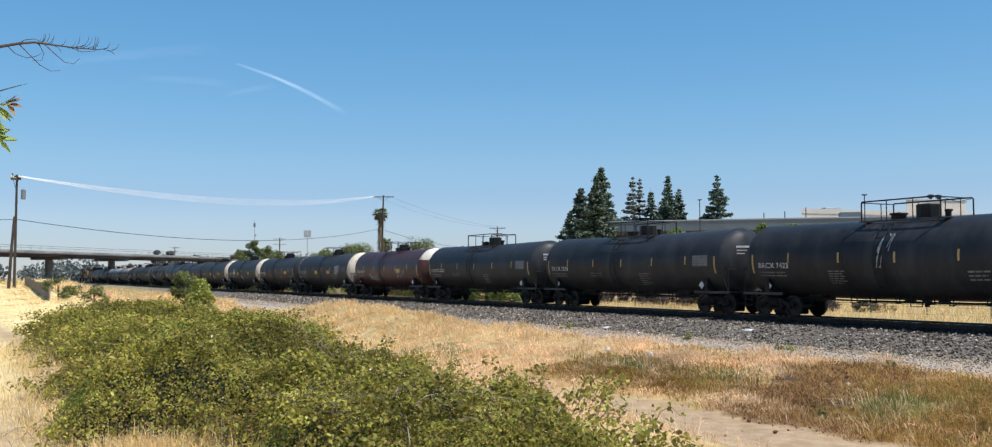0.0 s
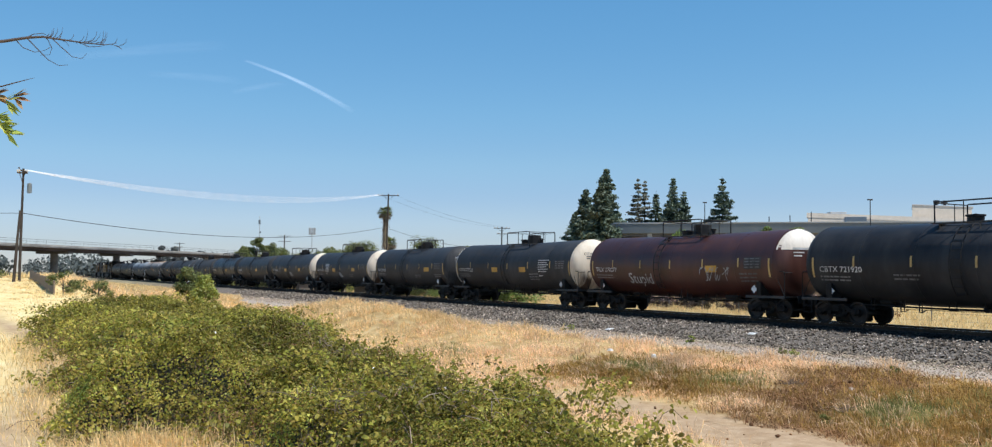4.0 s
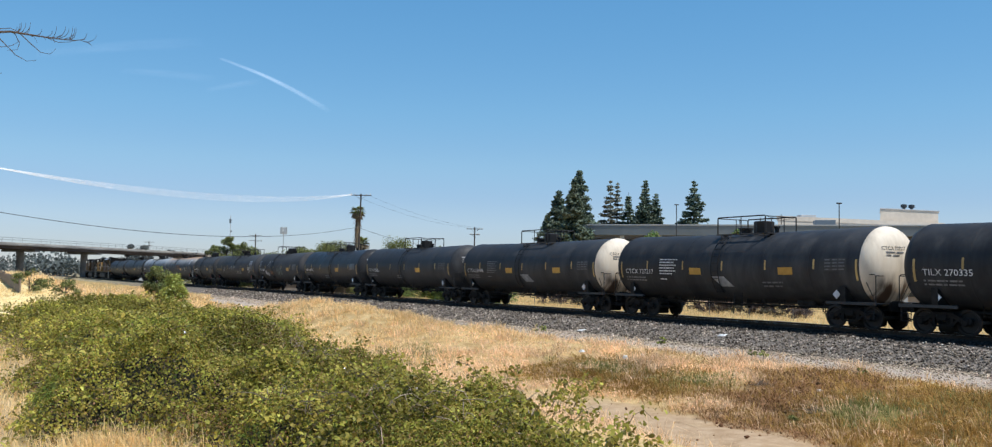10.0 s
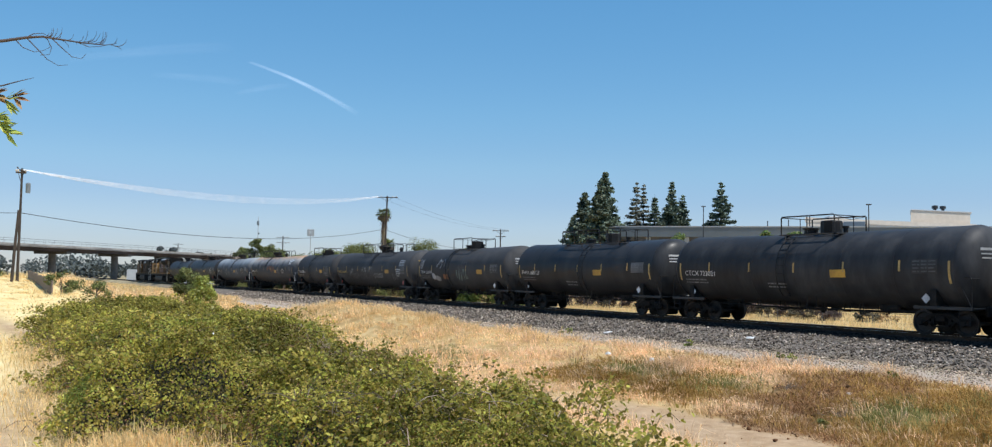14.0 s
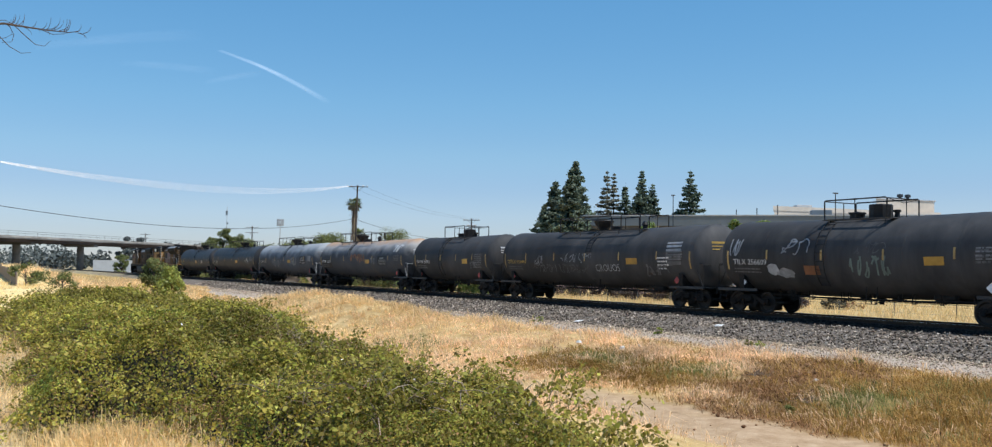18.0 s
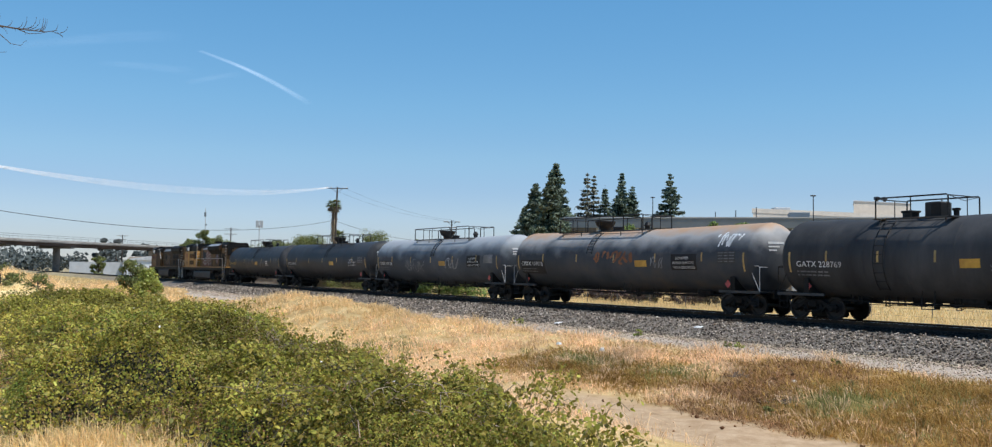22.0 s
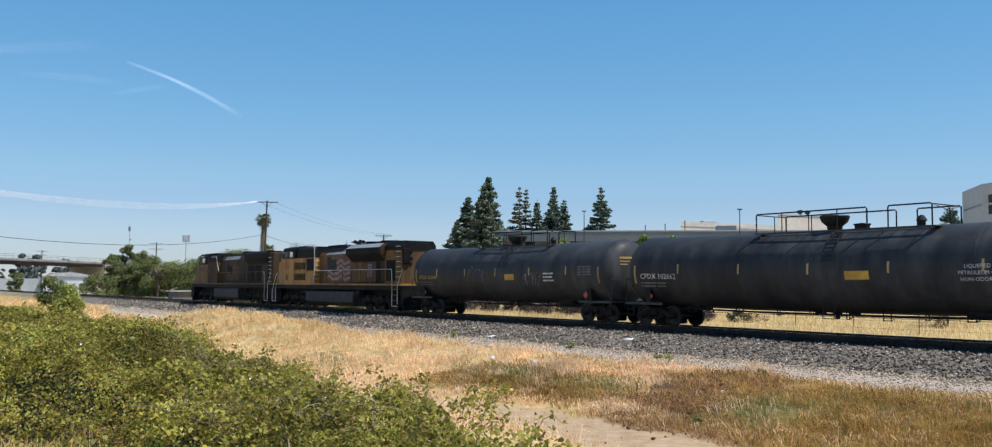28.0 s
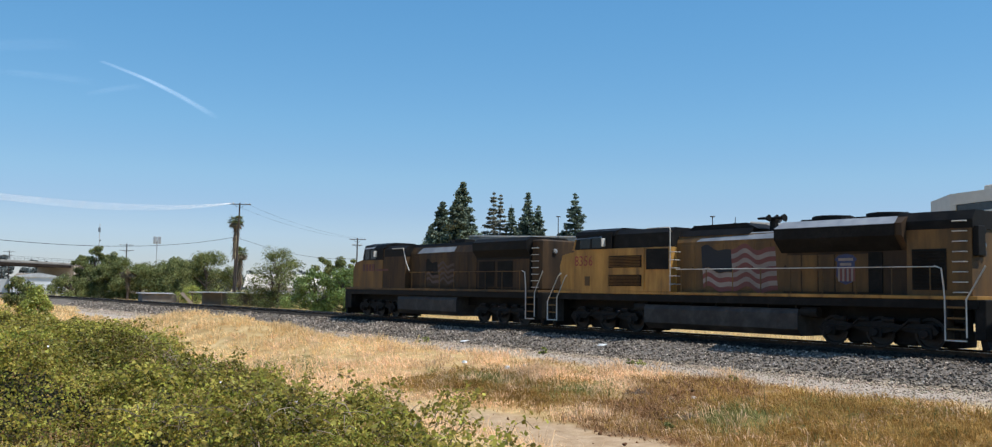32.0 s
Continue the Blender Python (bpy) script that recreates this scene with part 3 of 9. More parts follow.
# ---- ground ----
def ground_material():
    m = bpy.data.materials.new("ground_mixed")
    m.use_nodes = True
    nt = m.node_tree
    N, L = nt.nodes, nt.links
    b = N["Principled BSDF"]
    b.inputs["Roughness"].default_value, b.inputs["Specular IOR Level"].default_value = 0.95, 0.0
    co = N.new("ShaderNodeTexCoord")

    def noise_col(scale, cols, detail=8):
        n = N.new("ShaderNodeTexNoise")
        n.inputs["Scale"].default_value, n.inputs["Detail"].default_value, n.inputs["Roughness"].default_value = scale, detail, 0.68
        L.new(co.outputs["Object"], n.inputs["Vector"])
        r = N.new("ShaderNodeValToRGB")
        for i, c in enumerate(cols):
            p = 0.3 + 0.4 * i / (len(cols) - 1)
            e = r.color_ramp.elements[i] if i < 2 else r.color_ramp.elements.new(p)
            e.position, e.color = p, hexless(c)
        L.new(n.outputs["Fac"], r.inputs[0])
        return r.outputs[0]

    out = noise_col(1.3, [(0.36, 0.235, 0.1), (0.52, 0.37, 0.17), (0.66, 0.5, 0.27)])
    zones = [("pale", noise_col(1.0, [(0.68, 0.5, 0.22), (0.8, 0.62, 0.3), (0.87, 0.72, 0.42)])),
             ("russet", noise_col(2.5, [(0.11, 0.054, 0.025), (0.2, 0.102, 0.047), (0.33, 0.185, 0.09)])),
             ("green", noise_col(2.0, [(0.15, 0.12, 0.04), (0.27, 0.2, 0.07), (0.4, 0.29, 0.115)])),
             ("path", noise_col(2.2, [(0.32, 0.21, 0.12), (0.43, 0.3, 0.182), (0.53, 0.39, 0.255)])),
             ("gravel", noise_col(9.0, [(0.25, 0.2, 0.155), (0.41, 0.335, 0.265), (0.6, 0.505, 0.405)])),
             ("ballast", noise_col(8.0, [(0.09, 0.075, 0.062), (0.18, 0.153, 0.128), (0.32, 0.28, 0.238)])),
             ("grime_shade", noise_col(7.0, [(0.018, 0.0155, 0.013), (0.042, 0.036, 0.03), (0.09, 0.078, 0.066)])),
             ("far", noise_col(0.06, [(0.24, 0.2, 0.12), (0.34, 0.28, 0.17), (0.42, 0.36, 0.24)]))]
    for name, colour in zones:
        a = N.new("ShaderNodeAttribute")
        a.attribute_name = name
        mx = N.new("ShaderNodeMix")
        mx.data_type = "RGBA"
        L.new(a.outputs["Fac"], mx.inputs[0])
        L.new(out, mx.inputs[6])
        L.new(colour, mx.inputs[7])
        out = mx.outputs[2]
    L.new(out, b.inputs["Base Color"])
    nb = N.new("ShaderNodeTexNoise")
    nb.inputs["Scale"].default_value, nb.inputs["Detail"].default_value = 11, 6
    L.new(co.outputs["Object"], nb.inputs["Vector"])
    bp = N.new("ShaderNodeBump")
    bp.inputs["Strength"].default_value, bp.inputs["Distance"].default_value = 0.5, 0.05
    L.new(nb.outputs["Fac"], bp.inputs["Height"])
    L.new(bp.outputs[0], b.inputs["Normal"])
    return m


def zone_weights(s, d):
    """How much of each ground cover there is at (s, d)."""
    w1, w2 = wob(s, d, 0.55, 2.0), wob(s, d, 1.6, 5.0)
    z = {}
    edge = d + 0.35 * w2 + 0.2 * w1
    z["ballast"] = step(-5.6, -4.8, edge) * (1 - step(3.5, 4.3, edge))
    # oily strip along the rails that also paints in the train's shade
    z["grime_shade"] = step(-3.1, -2.5, edge) * (1 - step(1.5, 2.0, edge)) * 0.95
    verge = np.interp(s, [-50, 60, 70, 90, 112, 160, 260], [6.2, 6.2, 10.2, 10.6, 5.2, 4.6, 3.8])
    z["gravel"] = step(3.5, 4.3, edge) * (1 - step(verge - 0.6, verge + 0.6, edge + 0.5 * w1))
    run = s + 1.2 * w1 + 0.8 * w2
    russet = step(6.3, 7.6, edge + 0.4 * w1) * (1 - step(14.6, 15.6, edge + 0.5 * w2)) * (1 - step(19.8, 23.2, run + 0.7 * (d - 10)))
    russet = russet * (0.3 + 0.7 * step(14.6, 17.4, run + 0.6 * (d - 12)))
    g = sum(a * np.exp(-(((s - p) / r) ** 2 + ((d - q) / w) ** 2)) for p, q, r, w, a in ((22.1, 11.4, 0.9, 0.75, 1), (24.9, 12, 1.3, 0.9, 0.4), (27.2, 11.6, 1.7, 1.0, 0.75), (15.7, 11.9, 1.15, 0.95, 1), (14.4, 10.2, 1.3, 1.2, 0.15), (12.5, 12, 1.6, 1.6, 0.12), (38, 14, 2.5, 1.2, 0.3), (33, 17, 2, 1, 0.35)))
    g = g + 0.05 * (1 - step(14.5, 18, s + 0.8 * w2)) * step(6.8, 8.0, edge) * (1 - step(13.5, 15, edge))
    z["green"] = np.clip(g * 1.2 + 0.25 * w2 * g, 0, 1) * 0.9
    z["russet"] = russet * 0.95 * (1 - np.clip(1.3 * z["green"], 0, 0.95))
    z["path"] = np.maximum(step(14.4, 15.6, edge + 0.3 * w2) * (1 - step(18.6, 20, edge)) * (1 - step(20, 26, s + 1.5 * w2)),
                           np.exp(-((d - 31.2 - 0.5 * np.sin(s * 0.25)) / 0.42) ** 2) * step(4, 8, s) * (1 - step(26, 40, s)) * 0.95)
    z["pale"] = step(24, 27.5, d + 0.8 * w1) * (1 - step(80, 200, np.abs(s)))
    z["far"] = step(120, 260, np.hypot(s, d - 30))
    return z


def make_ground():
    def axis(core, far, k):
        left = core[0] - np.geomspace(core[1] - core[0], far + core[0] if core[0] < 0 else far, k)
        right = core[-1] + np.geomspace(core[-1] - core[-2], far, k)
        return np.concatenate([left[::-1], core, right])

    S = axis(np.arange(-24, 150.1, 0.6), 3200, 26)
    D = axis(np.arange(-14, 44.1, 0.34), 3200, 26)
    ss, dd = np.meshgrid(S, D, indexing="ij")
    zz = ground_z(ss, dd)
    stones = zone_weights(ss, dd)["ballast"]
    rng = np.random.default_rng(3)
    zz = zz + rng.normal(0, 0.012, zz.shape) * (stones > 0.4)
    P = np.stack([AX_N.x * (DIST - dd) + AX_U.x * ss, AX_N.y * (DIST - dd) + AX_U.y * ss, zz], -1).reshape(-1, 3)
    ns, nd = ss.shape
    i = np.arange(ns * nd).reshape(ns, nd)
    F = np.stack([i[:-1, :-1], i[:-1, 1:], i[1:, 1:], i[1:, :-1]], -1).reshape(-1, 4)
    me = bpy.data.meshes.new("ground")
    me.vertices.add(len(P))
    me.vertices.foreach_set("co", P.reshape(-1).astype(np.float32))
    me.loops.add(F.size)
    me.loops.foreach_set("vertex_index", F.reshape(-1).astype(np.int32))
    me.polygons.add(len(F))
    me.polygons.foreach_set("loop_start", np.arange(0, F.size, 4, dtype=np.int32))
    me.update(calc_edges=True)
    me.flip_normals()
    me.polygons.foreach_set("use_smooth", np.ones(len(F), bool))
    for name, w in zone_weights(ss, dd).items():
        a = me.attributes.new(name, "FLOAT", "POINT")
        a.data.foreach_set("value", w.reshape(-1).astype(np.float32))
    me.materials.append(ground_material())
    return tagged(new("ground", me), "dry grass bank with a dirt path and gravel beside the track", "ground", kind="structure")


make_ground()

# ---- track ----
TRACK_Y = -0.7175
TURN = math.atan2(-AX_U.y, -AX_U.x)


def on_track(s, z=0.0):
    """Local x runs towards the camera's right along the track, local y away from the camera."""
    return Matrix.Translation(at(s, TRACK_Y, z)) @ Matrix.Rotation(TURN, 4, "Z")


track = thing("railway_track", "single railway track with rusty rails on grey ballast", "railway track", on_track(0), kind="structure")
for side in (-1, 1):
    foot = Mesh().prism([(side * 0.7525 + y, z) for y, z in ((-0.07, -0.172), (0.07, -0.172), (0.07, -0.16), (0.012, -0.14), (0.012, -0.045), (0.036, -0.03), (0.036, -0.004), (-0.036, -0.004), (-0.036, -0.03), (-0.012, -0.045), (-0.012, -0.14), (-0.07, -0.16))], -620, 90, "x")
    rail = part("rail", foot, RAIL_STEEL, track, "rusty steel rail with a polished head")
    part("rail_head", Mesh().box(-620, 90, side * 0.7525 - 0.03, side * 0.7525 + 0.03, -0.004, 0.0), RAIL_TOP, rail, "polished running surface")
tie_mesh = Mesh().box(-0.115, 0.115, -1.3, 1.3, -0.33, -0.165, 0.012).mesh("tie")
tie_mesh.materials.append(TIE)
for k in range(300):
    part("tie", tie_mesh, None, track, loc=pose(-12 - 0.5 - k * 0.52, 0, random.uniform(-0.012, 0.012), 0, 0, random.uniform(-1, 1)))
rest = Mesh()
for k in range(420):
    rest.box(-168.7 - k * 0.52 - 0.115, -168.7 - k * 0.52 + 0.115, -1.3, 1.3, -0.33, -0.165)
for k in range(40):
    rest.box(-11.9 + k * 0.52 - 0.115, -11.9 + k * 0.52 + 0.115, -1.3, 1.3, -0.33, -0.165)
tagged(part("far_ties", rest, TIE, track), kind="stuff")


LUMP_FACES = np.array([(0, 1, 4), (1, 2, 4), (2, 3, 4), (3, 0, 4), (1, 0, 5), (2, 1, 5), (3, 2, 5), (0, 3, 5)])


def lump_verts(rng, k, r):
    """Corners of k uneven eight-faced stones of radius r round their own centres."""
    octa = np.array([(1, 0, 0), (0, 1, 0), (-1, 0, 0), (0, -1, 0), (0, 0, 1), (0, 0, -1)], float)
    V = octa[None] * r[:, None, None] * rng.uniform(0.6, 1.25, (k, 6, 1)) + rng.normal(0, 0.18, (k, 6, 3)) * r[:, None, None]
    a = rng.uniform(0, 6.28, k)
    ca, sa = np.cos(a)[:, None], np.sin(a)[:, None]
    return np.stack([V[..., 0] * ca - V[..., 1] * sa, V[..., 0] * sa + V[..., 1] * ca, V[..., 2] * 0.8], -1)


def lump_mesh(name, q, mat):
    kk = len(q)
    idx = (np.arange(kk) * 6)[:, None, None] + LUMP_FACES[None]
    me = bpy.data.meshes.new(name)
    me.vertices.add(kk * 6)
    me.vertices.foreach_set("co", q.reshape(-1).astype(np.float32))
    me.loops.add(kk * 24)
    me.loops.foreach_set("vertex_index", idx.reshape(-1).astype(np.int32))
    me.polygons.add(kk * 8)
    me.polygons.foreach_set("loop_start", np.arange(0, kk * 24, 3, dtype=np.int32))
    me.update(calc_edges=True)
    me.materials.append(mat)
    return me


def ballast_stones():
    rng = np.random.default_rng(11)
    k = 70000
    s = 6 + 120 * rng.random(k) ** 1.5
    d = np.where(rng.random(k) < 0.68, rng.uniform(0.2, 4.6, k), rng.uniform(3.6, 6.6, k))
    keep = ~((d > 4.0) & (rng.random(k) < 0.45)) & (rng.random(k) > 0.6 * step(45, 80, s))
    s, d = s[keep], d[keep]
    k = len(s)
    r = rng.uniform(0.024, 0.062, k) * (1 + 0.012 * np.clip(s - 30, 0, 60)) * np.where(d > 4.2, 0.75, 1)
    base = np.stack([AX_N.x * (DIST - d) + AX_U.x * s, AX_N.y * (DIST - d) + AX_U.y * s, ground_z(s, d) + r * 0.35], -1)
    V = lump_verts(rng, k, r) + base[:, None]
    for name, label, pick, mat in (("ballast_stones", "crushed grey ballast stones along the track", (d >= 1.75) & (d < 3.95), STONE),
                                   ("grimy_shaded_ballast", "oily ballast stones beside the rail, darkened for the train's shadow", d < 1.75, STONE_GRIMY_SHADED),
                                   ("gravel_stones", "pale beige gravel along the foot of the ballast", d >= 3.95, GRAVEL)):
        q = V[pick]
        me = lump_mesh(name, q, mat)
        tagged(new(name, me), label, "ballast", kind="stuff")


ballast_stones()

def soil_clods():
    """Dry clods and small stones on the scraped brown slope and along the dirt path."""
    rng = np.random.default_rng(17)
    k = 7000
    s, d = 4 + 26 * rng.random(k), rng.uniform(6.6, 18.5, k)
    zw = zone_weights(s, d)
    ok = rng.random(k) < zw["russet"] * (0.5 + 0.5 * wob(s, d, 1.5, 3.0)) + 0.05 * zw["path"]
    s, d = s[ok], d[ok]
    r = 0.018 + 0.075 * rng.random(len(s)) ** 3
    base = np.stack([AX_N.x * (DIST - d) + AX_U.x * s, AX_N.y * (DIST - d) + AX_U.y * s, ground_z(s, d) + r * 0.4], -1)
    me = lump_mesh("soil_clods", lump_verts(rng, len(s), r) + base[:, None], CLOD)
    tagged(new("soil_clods", me), "dry brown clods of earth on the scraped slope", "clods", kind="stuff")


soil_clods()

# ---- train: common pieces ----
WHEELS, LOCO_WHEELS, TRAIN = [], [], []
R_TANK, Z_TANK = 1.61, 2.53


def text_points(body, height):
    """The faces of a line of lettering, as flat points (x, y) and faces; x starts at 0."""
    cu = bpy.data.curves.new("lettering", "FONT")
    cu.body, cu.size, cu.resolution_u = body, height / 0.72, 2
    ob = bpy.data.objects.new("lettering", cu)
    me = bpy.data.meshes.new_from_object(ob)
    vs, fs = [tuple(v.co) for v in me.vertices], [tuple(p.vertices) for p in me.polygons]
    bpy.data.objects.remove(ob)
    bpy.data.curves.remove(cu)
    bpy.data.meshes.remove(me)
    return vs, fs


def on_side(x, h, off=0.014, half=8.0, sag=0.1, r=R_TANK):
    """A point on the tank's near flank: x along, h up along the curve from a line just above the axis."""
    a = (h + 0.1) / r
    return (x, -(r + off) * math.cos(a), Z_TANK + (r + off) * math.sin(a) - sag * max(0, 1 - abs(x) / half))


def flank_text(body, x, h, height, half, squeeze=1.0):
    vs, fs = text_points(body, height)
    return Mesh().add([on_side(x + v[0] * squeeze, h + v[1], 0.016, half) for v in vs], fs)


def flank_patch(x0, x1, h0, h1, half, lean=0.0, m=None, off=0.014):
    m = m or Mesh()
    n = max(2, int(abs(h1 - h0) / 0.14) + 1)
    vs = []
    for i in range(n):
        k = i / (n - 1)
        h = h0 + (h1 - h0) * k
        vs += [on_side(x0 + lean * k, h, off, half), on_side(x1 + lean * k, h, off, half)]
    return m.add(vs, [(2 * i, 2 * i + 1, 2 * i + 3, 2 * i + 2) for i in range(n - 1)])


def gas_notice(car, x, h, half, ink=INK_WHITE, backed=False):
    """The three stencilled lines naming the load."""
    if backed:
        part("stencil_backing", flank_patch(x - 0.12, x + 1.62, h - 0.62, h + 0.14, half, off=0.008), RAILING, car, "black painted backing")
    for i, (words, x1) in enumerate((("LIQUEFIED", 0.2), ("PETROLEUM GAS", 0.0), ("NON-ODORIZED", 0.05))):
        part("stencil_line", flank_text(words, x + x1, h - 0.11 - 0.22 * i, 0.13, half, 1.05), ink, car)


def bars(x, h, widths, row, half, thick=0.42, m=None):
    """Rows of unreadable small writing as plain bars, word by word."""
    m = m or Mesh()
    rr = random.Random(int(abs(x * 97 + h * 31) * 10))
    for i, w in enumerate(widths):
        x0 = x
        for piece in w:
            end = x0 + piece
            while x0 < end - 0.03:
                word = min(rr.uniform(0.1, 0.34), end - x0)
                flank_patch(x0, x0 + word, h - i * row - row * thick, h - i * row, half, m=m)
                x0 += word + 0.045
            x0 = end + 0.07
    return m


def scrawl(seed, x, h, w, hh, half, strokes=5, width=0.035):
    """A painted tag: letter-like looping strokes side by side."""
    rng = random.Random(seed)
    m = Mesh()
    width *= 0.62
    n = max(3, int(strokes * 1.5))
    cell = w / n
    for k in range(n):
        cx = x + cell * k
        keys = [(rng.choice((0.05, 0.5, 0.95)), rng.choice((0.0, 0.5, 1.0, 1.1)) - 0.1) for _ in range(rng.choice((3, 4, 5)))]
        pts = []
        for (ax, ah), (bx, bh) in zip(keys, keys[1:]):
            bend = rng.uniform(-0.35, 0.35)
            for q in (0.0, 0.2, 0.4, 0.6, 0.8):
                arc = bend * math.sin(math.pi * q)
                pts.append((cx + cell * 1.25 * (ax + (bx - ax) * q + arc * (bh - ah)) + 0.18 * hh * (ah + (bh - ah) * q), h + hh * (ah + (bh - ah) * q - arc * (bx - ax))))
        for (xa, ha), (xb, hb) in zip(pts, pts[1:]):
            dx, dh = xb - xa, hb - ha
            q = math.hypot(dx, dh)
            if q < 1e-3:
                continue
            nx, nh = -dh / q * width, dx / q * width
            m.add([on_side(xa - nx, ha - nh, 0.015, half), on_side(xb - nx, hb - nh, 0.015, half), on_side(xb + nx, hb + nh, 0.015, half), on_side(xa + nx, ha + nh, 0.015, half)], [(0, 1, 2, 3)])
    return m


def blob(seed, x, h, w, hh, half):
    """A filled, rounded graffiti shape."""
    rng = random.Random(seed)
    ring = [(x + w / 2 * math.cos(a) * rng.uniform(0.75, 1.1), h + hh / 2 * math.sin(a) * rng.uniform(0.75, 1.1)) for a in [i * math.pi / 7 for i in range(14)]]
    return Mesh().add([on_side(x, h, 0.015, half)] + [on_side(p, q, 0.015, half) for p, q in ring], [(0, i + 1, (i + 1) % 14 + 1) for i in range(14)])


def wheel_mesh(r, name):
    m = Mesh()
    for side in (-1, 1):
        y = side * 0.7525
        prof = [(-0.055, 0.08), (-0.055, 0.13), (-0.02, 0.16), (-0.012, r - 0.11), (-0.06, r - 0.07), (-0.065, r), (0.06, r - 0.006), (0.065, r + 0.028), (0.085, r + 0.026), (0.09, r - 0.06), (0.03, r - 0.1), (0.02, 0.16), (0.07, 0.13), (0.07, 0.08)]
        m.lathe([(-side * -a if side < 0 else a * -1, q) for a, q in prof], 28, (0, y, 0), "y")
    m.lathe([(-1.05, 0.075), (1.05, 0.075)], 10, (0, 0, 0), "y", True)
    for k in range(3):
        w = 2 * math.pi * k / 3
        for y in (-0.815, 0.815):
            m.lathe([(-0.012, 0.018), (0.012, 0.018)], 6, (0.05 * math.sin(w), y * 1.3, 0.05 * math.cos(w)), "y", True)
    me = m.mesh(name, True)
    me.materials.append(WHEEL)
    return me


WHEEL_ME = wheel_mesh(0.457, "wheelset")
LOCO_WHEEL_ME = wheel_mesh(0.533, "wheelset_large")


def side_frame_mesh(y):
    """A cast freight truck side frame: bowed top, window openings, journal ends."""
    m = Mesh()
    t0, t1 = y - 0.06, y + 0.06
    top = [(-1.16, 0.55), (-1.1, 0.63), (-0.72, 0.64), (-0.42, 0.8), (0.42, 0.8), (0.72, 0.64), (1.1, 0.63), (1.16, 0.55)]
    low = [(1.12, 0.42), (0.78, 0.42), (0.62, 0.5), (0.4, 0.63), (-0.4, 0.63), (-0.62, 0.5), (-0.78, 0.42), (-1.12, 0.42)]
    m.prism(top + low, t0, t1)
    m.prism([(-0.62, 0.52), (-0.36, 0.28), (0.36, 0.28), (0.62, 0.52), (0.5, 0.52), (0.3, 0.36), (-0.3, 0.36), (-0.5, 0.52)], t0, t1)
    for x in (-0.36, 0.36):
        m.box(x - 0.07, x + 0.07, t0, t1, 0.3, 0.7, 0.01)
    for x in (-0.89, 0.89):
        m.lathe([(-0.11, 0.0), (-0.11, 0.1), (-0.08, 0.125), (0.04, 0.13)], 14, (x, y, 0.457), "y")
        m.box(x - 0.15, x + 0.15, y - 0.09, y + 0.09, 0.5, 0.6, 0.02)
    me = m.mesh("side_frame")
    me.materials.append(TRUCK)
    return me


def spring_mesh(y):
    m = Mesh()
    for x in (-0.18, 0.0, 0.18):
        m.tube([(x + 0.055 * math.cos(a * 1.05), y + 0.055 * math.sin(a * 1.05), 0.37 + 0.24 * a / 24) for a in range(25)], 0.016, 5)
    me = m.mesh("spring")
    me.materials.append(UNDER)
    return me


FRAMES = {s: side_frame_mesh(s * 1.0) for s in (-1, 1)}
SPRINGS = {s: spring_mesh(s * 1.0) for s in (-1, 1)}
bol = Mesh().box(-0.2, 0.2, -1.14, 1.14, 0.5, 0.74, 0.03).box(-0.3, 0.3, -0.35, 0.35, 0.7, 0.86, 0.02)
bol.tube([(-0.55, -0.8, 0.4), (-0.55, 0.8, 0.4)], 0.05).tube([(0.55, -0.8, 0.4), (0.55, 0.8, 0.4)], 0.05)
for bx in (-0.5, 0.5):
    for by in (-0.75, 0.75):
        bol.box(bx - 0.05, bx + 0.05, by - 0.06, by + 0.06, 0.3, 0.58, 0.01)
BOLSTER_ME = bol.mesh("bolster")
BOLSTER_ME.materials.append(TRUCK)


def freight_truck(parent, x):
    tr = part("truck", BOLSTER_ME, None, parent, "two-axle cast steel freight truck", loc=(x, 0, 0))
    for s in (-1, 1):
        part("side_frame", FRAMES[s], None, tr)
        part("spring", SPRINGS[s], None, tr)
    for ax in (-0.89, 0.89):
        w = part("wheelset", WHEEL_ME, None, tr, "steel wheels with worn bright treads")
        w.matrix_parent_inverse = Matrix.Translation((ax, 0, 0.457))
        WHEELS.append(w)


cp = Mesh().box(-0.6, 0.12, -0.09, 0.09, 0.78, 0.96, 0.02).prism([(0.1, -0.16), (0.34, -0.2), (0.42, -0.05), (0.34, 0.02), (0.4, 0.14), (0.3, 0.2), (0.1, 0.16)], 0.74, 1.02, "z")
cp.tube([(0.1, -0.28, 0.8), (0.2, -0.3, 0.55), (0.42, -0.22, 0.42), (0.6, -0.1, 0.5)], 0.03)
COUPLER_ME = cp.mesh("coupler")
COUPLER_ME.materials.append(TRUCK)


def diamond(x, z, y, r=0.2):
    return Mesh().add([(x - r, y, z), (x, y, z - r), (x + r, y, z), (x, y, z + r), (x - r, y + 0.012, z), (x, y + 0.012, z - r), (x + r, y + 0.012, z), (x, y + 0.012, z + r)],
                      [(0, 1, 2, 3), (0, 4, 5, 1), (1, 5, 6, 2), (2, 6, 7, 3), (3, 7, 4, 0)])


